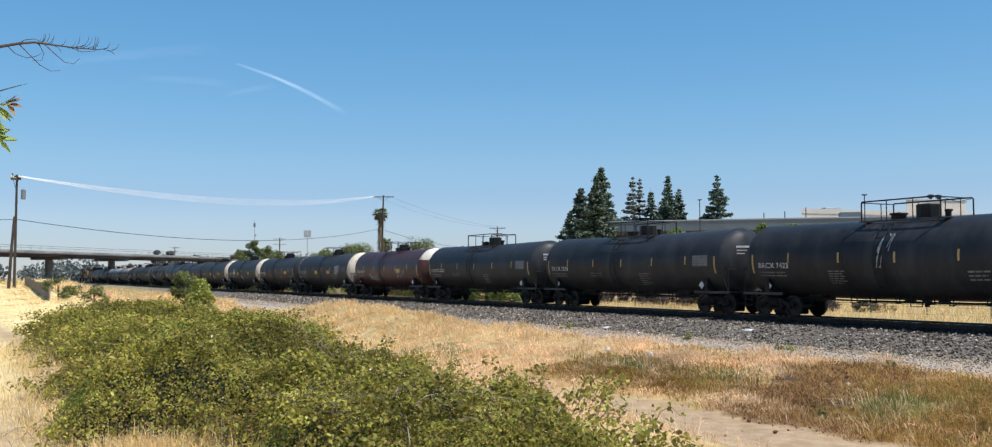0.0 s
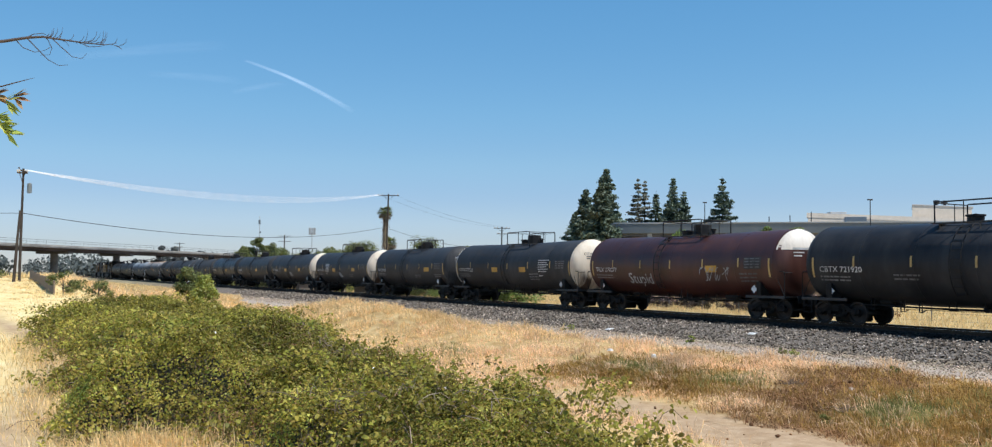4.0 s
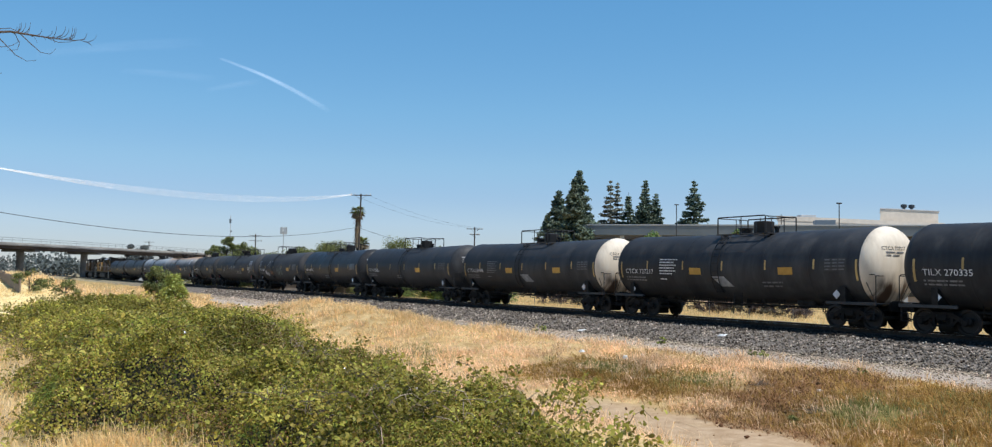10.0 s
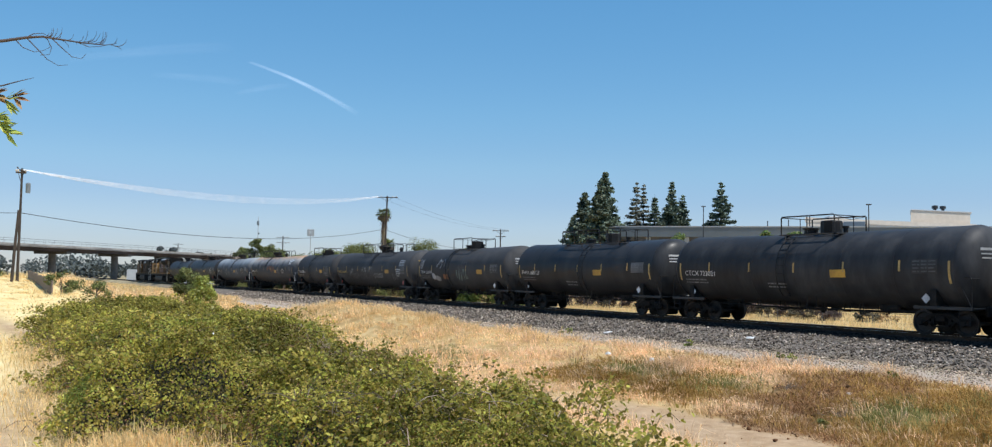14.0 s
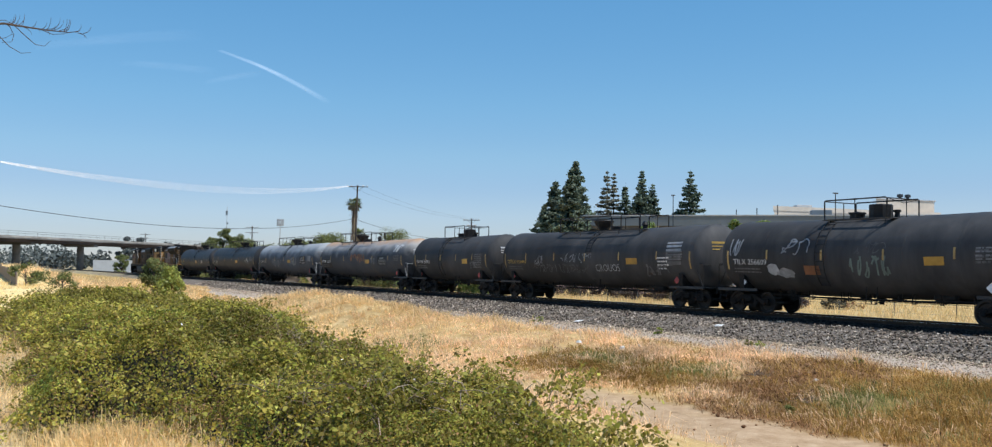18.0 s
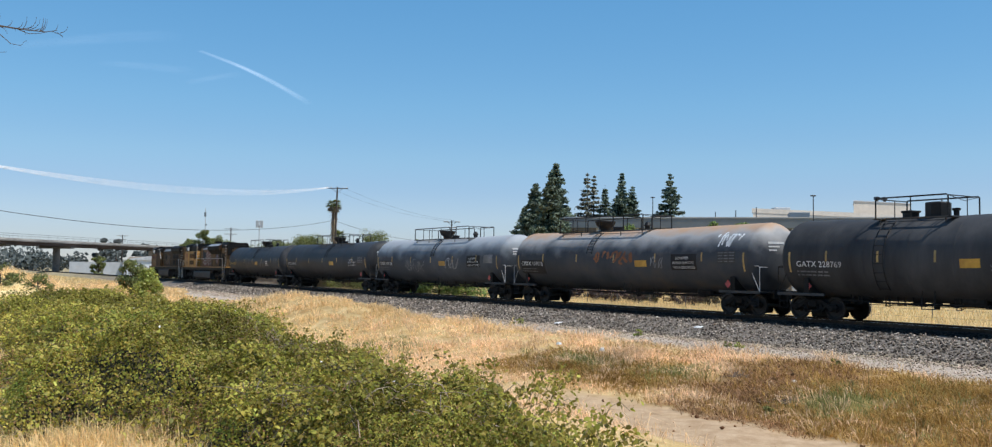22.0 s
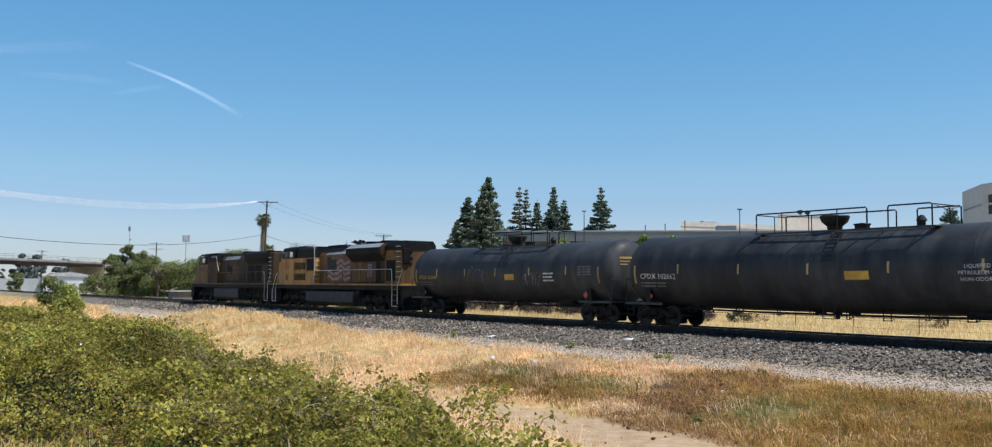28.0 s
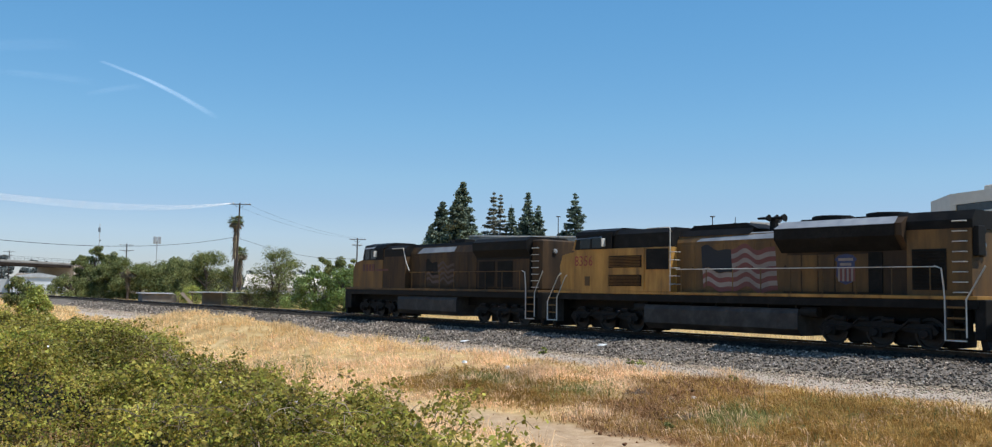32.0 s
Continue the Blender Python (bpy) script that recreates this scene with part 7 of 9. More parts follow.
def bramble():
    rng = np.random.default_rng(31)
    root = thing("bramble_thicket", "broad green blackberry thicket with dry canes beside the trail", "bramble")
    # dark sheet below the leaves, standing in for the shade inside
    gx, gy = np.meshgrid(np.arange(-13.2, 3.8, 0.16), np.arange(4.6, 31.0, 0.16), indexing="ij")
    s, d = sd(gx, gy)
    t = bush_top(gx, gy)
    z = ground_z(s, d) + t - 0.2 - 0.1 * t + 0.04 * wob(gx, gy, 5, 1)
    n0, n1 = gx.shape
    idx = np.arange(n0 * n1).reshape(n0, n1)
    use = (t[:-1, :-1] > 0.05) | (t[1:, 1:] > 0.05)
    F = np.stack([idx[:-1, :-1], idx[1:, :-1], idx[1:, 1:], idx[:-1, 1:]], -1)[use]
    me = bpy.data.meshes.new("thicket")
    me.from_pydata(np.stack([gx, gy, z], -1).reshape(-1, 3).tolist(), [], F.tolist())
    me.materials.append(THICKET_SHADE)
    part("thicket", me, None, root, "dark sheet under the leaves, coloured as the shade inside")
    # leaves
    k = 2300000
    x, y = rng.uniform(-13, 2.6, k), 4.9 + 25.5 * rng.random(k) ** 1.25
    ok = inside(x, y, BUSH)
    x, y = x[ok], y[ok]
    s, d = sd(x, y)
    t = bush_top(x, y)
    e = 0.06
    gxx, gyy = (bush_top(x + e, y) - t) / e, (bush_top(x, y + e) - t) / e
    slope = np.hypot(gxx, gyy)
    clump = 0.6 * wob(x, y, 4.6, 1.0) + 0.8 * wob(x, y, 8.5, 4.0)
    hollow = np.clip((0.4 - t) / 0.22, 0, 1)
    bare = step(0.25, 0.65, wob(x, y, 1.15, 9.0))
    dead = np.exp(-((x + 2.35) / 0.55) ** 2 - ((y - 13.4) / 0.75) ** 2)
    gap = lumps(x + 0.12 * wob(x, y, 5.0, 2.0), y + 0.12 * wob(x, y, 4.4, 6.0), 0.72, 1.0) * 0.7 + 0.5 * lumps(x, y, 0.3, 5.0)
    t = t - 0.06 * bare * np.clip(t * 2, 0, 1)
    keep = rng.random(len(x)) < (1 - 0.4 * bare) * (0.8 + 0.25 * clump) * (1 - 0.6 * hollow) * (0.1 + 1.05 * np.clip(gap * 1.25, 0, 1)) * (1 - 0.85 * dead) * (1 + 0.3 * np.clip(slope, 0, 1.5))
    x, y, s, d, t, clump, gxx, gyy = (q[keep] for q in (x, y, s, d, t, clump, gxx, gyy))
    z = ground_z(s, d) + t - np.abs(rng.normal(0, 0.075, len(x))) + 0.03 * clump * np.clip(t * 3, 0, 1)
    N = rng.normal(0, 0.68, (len(x), 3)) + np.stack([-np.clip(gxx, -2, 2) * 0.9 + 0.12, -np.clip(gyy, -2, 2) * 0.9 - 0.2, np.full(len(x), 0.8)], -1)
    far = np.hypot(x, y)
    size = rng.uniform(0.012, 0.031, len(x)) * (1 + 0.021 * far)
    C = np.stack([x, y, z], -1)
    dry = rng.random(len(x)) < 0.1 + 0.28 * step(0.0, 0.6, wob(x, y, 0.9, 12)) + 0.12 * (t < 0.35)
    fresh = rng.random(len(x)) < 0.12 + 0.75 * step(-0.05, 0.4, wob(x, y, 0.75, 21) + 0.3 * wob(x, y, 2.4, 3))
    for near in (True, False):
        for mat, tone in ((LEAF, ~fresh), (LEAF_FRESH, fresh)):
            pick = ~dry & tone & ((y < 13) == near)
            n = 6 if near else 4
            tagged(part("leaves", soup("leaves", leaf_quads(C[pick], N[pick], size[pick], rng, n, (0.22, 0.36)), n, mat), None, root), kind="stuff")
    tagged(part("dry_leaves", soup("dry_leaves", leaf_quads(C[dry], N[dry], size[dry] * 0.8, rng), 4, LEAF_DRY), None, root), kind="stuff")
    # arching shoots above the surface, with leaves
    shoots, LC, LN, LS = Mesh(), [], [], []
    rr = random.Random(7)
    made = 0
    while made < 1500:
        x, y = rr.uniform(-12.5, 3), rr.uniform(6.5, 31)
        if not inside(np.array([x]), np.array([y]), BUSH)[0]:
            continue
        made += 1
        ss, dd = sd(x, y)
        z0 = float(ground_z(ss, dd) + bush_top(np.array([x]), np.array([y]))[0] * 0.85)
        a, ln, up = rr.uniform(0, 6.28), rr.uniform(0.2, 0.6), rr.uniform(0.04, 0.26)
        pts = [(x + math.cos(a) * ln * q, y + math.sin(a) * ln * q, z0 + up * math.sin(q * 2.4)) for q in (0, 0.25, 0.5, 0.75, 1)]
        shoots.tube(pts, 0.004, 3, False, 0.002)
        for p in pts[1:]:
            for _ in range(8):
                LC.append([p[0] + rr.gauss(0, 0.05), p[1] + rr.gauss(0, 0.05), p[2] + rr.gauss(0.02, 0.03)])
                LN.append([rr.gauss(0, 0.6), rr.gauss(-0.2, 0.6), 0.8])
                LS.append(rr.uniform(0.024, 0.05) * (1 + 0.018 * math.hypot(x, y)))
    for _ in range(44):
        x, y = rr.uniform(0.3, 1.1), rr.uniform(5.6, 9.4)
        ss, dd = sd(x, y)
        z0 = float(ground_z(ss, dd) + 0.3)
        a, ln, up = rr.uniform(-0.9, 1.6), rr.uniform(0.2, 0.5), rr.uniform(0.15, 0.38)
        pts = [(x + math.cos(a) * ln * q, y + math.sin(a) * ln * q, z0 + up * math.sin(q * 2.2)) for q in (0, 0.25, 0.5, 0.75, 1)]
        shoots.tube(pts, 0.004, 3, False, 0.002)
        for p in pts[1:]:
            for _ in range(6):
                LC.append([p[0] + rr.gauss(0, 0.045), p[1] + rr.gauss(0, 0.045), p[2] + rr.gauss(0.02, 0.03)])
                LN.append([rr.gauss(0, 0.7), rr.gauss(-0.2, 0.7), 0.6])
                LS.append(rr.uniform(0.028, 0.052))
    for (xa, ya), (xb, yb) in RUNNERS:
        pts = []
        for q in (0, 0.2, 0.4, 0.6, 0.8, 1):
            x, y = xa + (xb - xa) * q + rr.uniform(-0.03, 0.03), ya + (yb - ya) * q + rr.uniform(-0.05, 0.05)
            ss, dd = sd(x, y)
            pts.append((x, y, float(ground_z(ss, dd)) + 0.22 + 0.14 * math.sin(3 * q)))
        shoots.tube(pts, 0.005, 3, False, 0.002)
        for p, p2 in zip(pts, pts[1:]):
            for _ in range(9):
                q = rr.random()
                LC.append([p[k] + (p2[k] - p[k]) * q + rr.gauss(0, 0.025) for k in range(3)])
                LN.append([rr.gauss(0, 0.6), rr.gauss(-0.3, 0.6), 0.7])
                LS.append(rr.uniform(0.028, 0.05))
    tagged(part("cane_growth", shoots, SHOOT, root), kind="stuff")
    LC, LN, LS = np.array(LC), np.array(LN), np.array(LS)
    tagged(part("shoot_leaves", soup("shoot_leaves", leaf_quads(LC, LN, LS, rng, 6, (0.24, 0.38)), 6, LEAF), None, root), kind="stuff")
    # dead grey canes in patches
    canes = Mesh()
    for cx, cy, rad, num in ((-2.35, 13.4, 0.75, 420), (-1.15, 8.3, 0.5, 90), (0.0, 10.0, 0.5, 60), (-7.5, 17.0, 0.9, 40), (-0.2, 7.2, 0.5, 60), (0.8, 7.6, 0.5, 70), (-4.2, 10.0, 0.5, 60)):
        for _ in range(num):
            x, y = rr.gauss(cx, rad * 0.6), rr.gauss(cy, rad * 0.6)
            ss, dd = sd(x, y)
            z0 = float(ground_z(ss, dd) + bush_top(np.array([x]), np.array([y]))[0] * 0.9)
            a, ln = rr.uniform(0, 6.28), rr.uniform(0.12, 0.42)
            canes.tube([(x + math.cos(a) * ln * q, y + math.sin(a) * ln * q, z0 + rr.uniform(0.02, 0.12) * math.sin(q * 3) + 0.02) for q in (0, 0.35, 0.7, 1)], 0.0055, 3, False, 0.0025)
    tagged(part("dead_cane_tangle", canes, CANE, root, "grey dead canes"), kind="stuff")
    # pale flowers
    k = 20
    x, y = rng.uniform(-12, 2.5, k * 3), rng.uniform(7, 30, k * 3)
    ok = inside(x, y, BUSH)
    x, y = x[ok][:k], y[ok][:k]
    s, d = sd(x, y)
    C = np.stack([x, y, ground_z(s, d) + bush_top(x, y) * 0.95 + 0.12], -1)
    tagged(part("flowers", soup("flowers", leaf_quads(C, np.tile([0.1, -0.5, 0.7], (len(x), 1)) + rng.normal(0, 0.2, (len(x), 3)), np.full(len(x), 0.034), rng), 4, PETAL), None, root), kind="stuff")


bramble()


def leafy(name, label, category, base, height, spread, mat, leaves, seed, trunk=0.08, leaf=0.1, clumps=14, low=0.25, group="", squash=1.0, bark=BARK):
    """A broadleaved tree or shrub: tapered trunk, limbs, and a crown of leaf clumps with gaps."""
    rng = np.random.default_rng(seed)
    rr = random.Random(seed)
    root = thing(name, label, category, Matrix.Translation(base), group)
    tr = Mesh().tube([(0, 0, -0.1), (0.03 * spread, 0, height * 0.3), (-0.03 * spread, 0.04 * spread, height * 0.7)], trunk, 7, True, trunk * 0.35)
    part("trunk", tr, bark, root, smooth=True)
    C, N = [], []
    for i in range(clumps):
        a, q = rr.uniform(0, 6.28), rr.random()
        zc = height * (low + (0.93 - low) * q)
        reach = spread * (0.35 + 0.65 * math.sin(math.pi * min(0.95, 0.15 + 0.8 * q)) ** 0.7) * rr.uniform(0.45, 1.0) * (0.55 if q > 0.85 else 1)
        cx, cy = math.cos(a) * reach, math.sin(a) * reach
        part("limb", Mesh().tube([(0, 0, zc * 0.55), (cx * 0.5, cy * 0.5, zc * 0.82), (cx, cy, zc)], trunk * 0.4, 5, False, trunk * 0.1), bark, root)
        n = int(leaves / clumps)
        rad = spread * rr.uniform(0.22, 0.42)
        v = rng.normal(0, 1, (n, 3))
        v /= np.linalg.norm(v, axis=1)[:, None]
        r = rad * rng.random(n)[:, None] ** 0.45
        pts = v * r * np.array([1, 1, 0.72 * squash]) + np.array([cx, cy, zc])
        C.append(pts)
        N.append(v + rng.normal(0, 0.7, (n, 3)) + np.array([0, 0, 0.5]))
    C, N = np.concatenate(C), np.concatenate(N)
    ok = C[:, 2] > 0.05
    C, N = C[ok], N[ok]
    tagged(part("crown", soup("crown", leaf_quads(C, N, leaf * rng.uniform(0.6, 1.3, len(C)), rng), 4, mat), None, root), kind="stuff")
    return root


def gz(s, d):
    return float(ground_z(s, d))


leafy("shrub", "bright green sapling at the edge of the brambles", "shrub", at(41.5, 23.5, gz(41.5, 23.5)), 2.0, 0.6, SHRUB_LEAF, 8000, 101, 0.03, 0.085, 64, 0.03, squash=1.7)
leafy("shrub", "darker green bush on the slope", "shrub", at(61, 20.5, gz(61, 20.5)), 3.4, 0.9, FOLIAGE, 5000, 102, 0.04, 0.12, 34, 0.38, squash=1.4)
leafy("shrub", "dull green low bush by the old fence", "shrub", at(45.8, 28.7, gz(45.8, 28.7) - 0.1), 1.12, 0.72, FOLIAGE, 1500, 103, 0.03, 0.09, 16, 0.2, bark=TWIG)
leafy("shrub", "sparse dull green bush beyond the brambles", "shrub", at(40.0, 27.8, gz(40.0, 27.8) - 0.1), 0.9, 0.66, FOLIAGE, 1000, 104, 0.03, 0.08, 14, 0.2)
leafy("shrub", "grey-green bush by the leaning poles", "shrub", at(62, 31.6, gz(62, 31.6)), 0.9, 0.9, FOLIAGE, 700, 105, 0.03, 0.11, 8, 0.2)
for i, (ss, dd, hh) in enumerate(((32.0, 4.6, 0.34), (25.7, 5.6, 0.36), (25.2, 5.5, 0.3), (42.0, 4.8, 0.4), (41.2, 4.8, 0.42), (20.0, 6.6, 0.25), (11.6, 5.6, 0.35), (16.5, 13.6, 0.25))):
    leafy("weed_tuft", "small green weed growing in the gravel", "weed", at(ss, dd, gz(ss, dd) - 0.03), hh, 0.2, GREENGRASS if i % 2 else SHRUB_LEAF, 260, 120 + i, 0.012, 0.07, 7, 0.15, "weeds in the gravel")


def litter(name, label, base, shape, mat=PAPER):
    m = Mesh()
    rr = random.Random(int(base[0] * 100))
    ring = [(math.cos(a) * shape[0] * rr.uniform(0.7, 1.1), math.sin(a) * shape[1] * rr.uniform(0.7, 1.1)) for a in [i * 0.785 for i in range(8)]]
    vs = [(x, y, 0.0) for x, y in ring] + [(x * 0.75, y * 0.75, shape[2] * rr.uniform(0.6, 1)) for x, y in ring] + [(0, 0, shape[2])]
    m.add(vs, [(i, (i + 1) % 8, (i + 1) % 8 + 8, i + 8) for i in range(8)] + [(i + 8, (i + 1) % 8 + 8, 16) for i in range(8)])
    ob = part(name, m, mat)
    ob.matrix_basis = Matrix.Translation(base)
    return tagged(ob, label, "litter", "litter on the slope")


litter("crumpled_paper", "crumpled white paper lying in the dry grass", at(30.6, 9.9, gz(30.6, 9.9) + 0.18), (0.15, 0.09, 0.1))
litter("crumpled_paper", "white scrap of paper in the dry grass", at(27.2, 10.4, gz(27.2, 10.4) + 0.14), (0.1, 0.07, 0.13))
litter("crumpled_paper", "yellowed scrap of paper in the dry grass", at(27.7, 9.2, gz(27.7, 9.2) + 0.14), (0.08, 0.07, 0.1), HEAD_WHITE)
litter("pale_stone", "pale flat stone on the ballast edge", at(30.2, 2.7, gz(30.2, 2.7)), (0.26, 0.12, 0.08))
litter("pale_stone", "pale flat stone on the ballast edge", at(39.4, 3.6, gz(39.4, 3.6)), (0.3, 0.14, 0.09))
litter("pale_stone", "pale round stone among the weeds", at(18.3, 10.5, gz(18.3, 10.5) + 0.05), (0.09, 0.07, 0.07), HEAD_WHITE)
for i, (ss, dd) in enumerate(((20.2, 10.8), (13.0, 9.4), (16.8, 12.6))):
    m = Mesh()
    rr = random.Random(i)
    for _ in range(26):
        a, ln = rr.uniform(0, 6.28), rr.uniform(0.1, 0.34)
        x, y = rr.gauss(0, 0.13), rr.gauss(0, 0.13)
        m.tube([(x, y, 0.05), (x + math.cos(a) * ln, y + math.sin(a) * ln, rr.uniform(0.02, 0.24))], 0.008, 4)
    ob = part("branch_pile", m, WOODGREY)
    ob.matrix_basis = Matrix.Translation(at(ss, dd, gz(ss, dd)))
    tagged(ob, "tangle of grey dead branches on the slope", "branches", "dead branches", "stuff")

# ---- poles, wires, palms ----
GROUND_FAR = -0.9


def utility_pole(name, label, base, top, arms, r=0.16, fittings=True):
    base, top = Vector(base), Vector(top)
    root = thing(name, label, "utility pole", Matrix.Translation(base))
    v = top - base
    part("shaft", Mesh().tube([(0, 0, -0.6), v * 0.5, v], r, 10, True, r * 0.65), POLE, root, smooth=True)
    for z, w, ang in arms:
        c = v * (z / v.z)
        dx, dy = math.cos(ang) * w / 2, math.sin(ang) * w / 2
        a = part("crossarm", Mesh().tube([(c.x - dx, c.y - dy - 0.12, z), (c.x + dx, c.y + dy - 0.12, z)], 0.06, 6), POLE, root)
        for k in (-0.9, -0.55, 0.55, 0.9):
            part("insulator", Mesh().lathe([(0, 0.03), (0.06, 0.06), (0.12, 0.05), (0.16, 0.02)], 8, (c.x + dx * k, c.y + dy * k - 0.12, z + 0.05), "z", True), HEAD_WHITE, a)
        for k in (-1, 1):
            part("brace", Mesh().tube([(c.x + dx * 0.55 * k, c.y + dy * 0.55 * k - 0.12, z), (c.x, c.y - 0.12, z - 0.55)], 0.02, 5), POLE, root)
    return root


L_BASE, L_TOP = (-30.1, 58.7, 0.95), (-30.16, 58.8, 8.28)
P_BASE, P_TOP = (-14.55, 119.1, -0.95), (-14.3, 119.15, 12.15)
lp = utility_pole("utility_pole", "dark wooden pole with a transformer standing in dry grass", L_BASE, L_TOP, [(7.05, 0.6, 0.3)], 0.095)
part("transformer", Mesh().lathe([(0, 0.0), (0.02, 0.14), (0.6, 0.14), (0.64, 0.1), (0.68, 0.0)], 14, (0.42, 0.0, 5.75), "z"), FASCIA, lp, "grey can transformer", smooth=True)
part("bracket", Mesh().tube([(0.2, 0, 7.1), (-0.25, 0, 7.25), (-0.3, 0, 7.4)], 0.05, 6), POLE, lp)
utility_pole("utility_pole", "short dark leaning wooden pole beside the taller one", (-29.03, 55.9, 1.0), (-28.82, 56.0, 5.46), [], 0.1)
utility_pole("utility_pole", "tall wooden pole with crossarm beside two palms", P_BASE, P_TOP, [(12.9, 2.7, 0.0)], 0.14)
utility_pole("utility_pole", "distant wooden pole with two crossarms", (0.2, 150, -0.9), (0.3, 150, 9.75), [(10.4, 2.6, 0.0), (9.5, 1.6, 0.0)], 0.14)
utility_pole("utility_pole", "far wooden pole with two crossarms behind trees", (-58.4, 253.4, -0.9), (-58.4, 253.4, 12.4), [(12.9, 3.4, 0.1), (11.5, 3.4, 0.1)], 0.2)
utility_pole("utility_pole", "far wooden pole beyond the road bridge", (-113.0, 330.0, -0.9), (-113.0, 330.0, 12.5), [(13.0, 3.6, 0.1), (11.8, 2.4, 0.1)], 0.2)


def wire(name, label, a, b, sag, r, mat, n=26, group=""):
    a, b = Vector(a), Vector(b)
    pts = [a.lerp(b, i / n) - Vector((0, 0, 4 * sag * (i / n) * (1 - i / n))) for i in range(n + 1)]
    ob = part(name, Mesh().tube(pts, r, 5), mat)
    return tagged(ob, label, "wire", group)


for i in range(7):
    wire("power_line", "thin aluminium power line sagging between poles, coloured white for its sun glint", (L_TOP[0] + 0.02 * i, L_TOP[1], L_TOP[2] - 0.05 - 0.012 * i), (P_TOP[0] - 1.28 + 0.05 * i, P_TOP[1], P_TOP[2] - 0.08 - 0.01 * i), 0.98 + 0.08 * i, 0.0105, WIRE, group="power lines")
wire("telephone_cable", "dark telephone cable sagging between the poles", (-30.05, 58.7, 5.45), (-14.4, 119.0, 7.95), 1.45, 0.022, CABLE)
wire("telephone_cable", "dark telephone cable leading from the pole", (-30.05, 58.7, 5.45), (-62, 10, 6.4), 1.2, 0.018, CABLE)
wire("telephone_cable", "thin cable leading on from the palm pole", (-14.4, 119.1, 7.8), (0.25, 150, 6.5), 0.9, 0.022, CABLE)
for k in (-1.0, 0.9):
    wire("power_line", "thin wire leading on to the distant pole", (-14.3 + k, 119.1, 12.0), (0.3 + k, 150, 9.7), 0.7, 0.009, CABLE, group="power lines")


def palm(base, height, seed, fronds=34, ln=1.5):
    rr = random.Random(seed)
    root = thing("fan_palm", "tall fan palm with a skirt of dead fronds", "palm", Matrix.Translation(base), "palms by the pole")
    part("trunk", Mesh().tube([(0, 0, -0.2), (0.1, 0, height * 0.5), (0, 0.05, height)], 0.24, 9, True, 0.17), BARK, root, smooth=True)
    for k in range(fronds):
        a, e = rr.uniform(0, 6.28), rr.uniform(-1.0, 0.95)
        n, m = 7, Mesh()
        stem = ln * 0.5
        tip = Vector((math.cos(a) * math.cos(e), math.sin(a) * math.cos(e), math.sin(e)))
        o = Vector((0, 0, height))
        m.tube([o, o + tip * stem], 0.02, 4)
        side = tip.cross(Vector((0, 0, 1))).normalized()
        c = o + tip * stem
        for j in range(-n, n + 1):
            w = j / n * 1.25
            dirn = (tip * math.cos(w) + side * math.sin(w)).normalized()
            b = side * 0.1
            q = c + dirn * ln * 0.55 - Vector((0, 0, 0.12 + 0.1 * abs(w)))
            m.add([c - b, c + b, q], [(0, 1, 2)])
        part("frond", m, FOLIAGE if e > -0.25 else PALMSKIRT, root)
    sk = Mesh()
    for k in range(150):
        a, z = rr.uniform(0, 6.28), height - rr.uniform(0.2, min(5.0, height * 0.55))
        r1 = rr.uniform(0.3, 0.75)
        c, s_ = math.cos(a), math.sin(a)
        sk.add([(c * 0.18 - s_ * 0.1, s_ * 0.18 + c * 0.1, z + 0.3), (c * 0.18 + s_ * 0.1, s_ * 0.18 - c * 0.1, z + 0.3), (c * r1, s_ * r1, z - rr.uniform(0.4, 0.9))], [(0, 1, 2)])
    tagged(part("dead_skirt", sk, PALMSKIRT, root, "hanging dead fronds"), kind="stuff")


palm((-15.4, 125.1, GROUND_FAR), 11.2, 1, 64, 1.2)
palm((-14.9, 126.3, GROUND_FAR), 7.1, 2, 56, 1.2)
palm((-36.7, 161.0, GROUND_FAR), 5.2, 3, 26, 1.9)


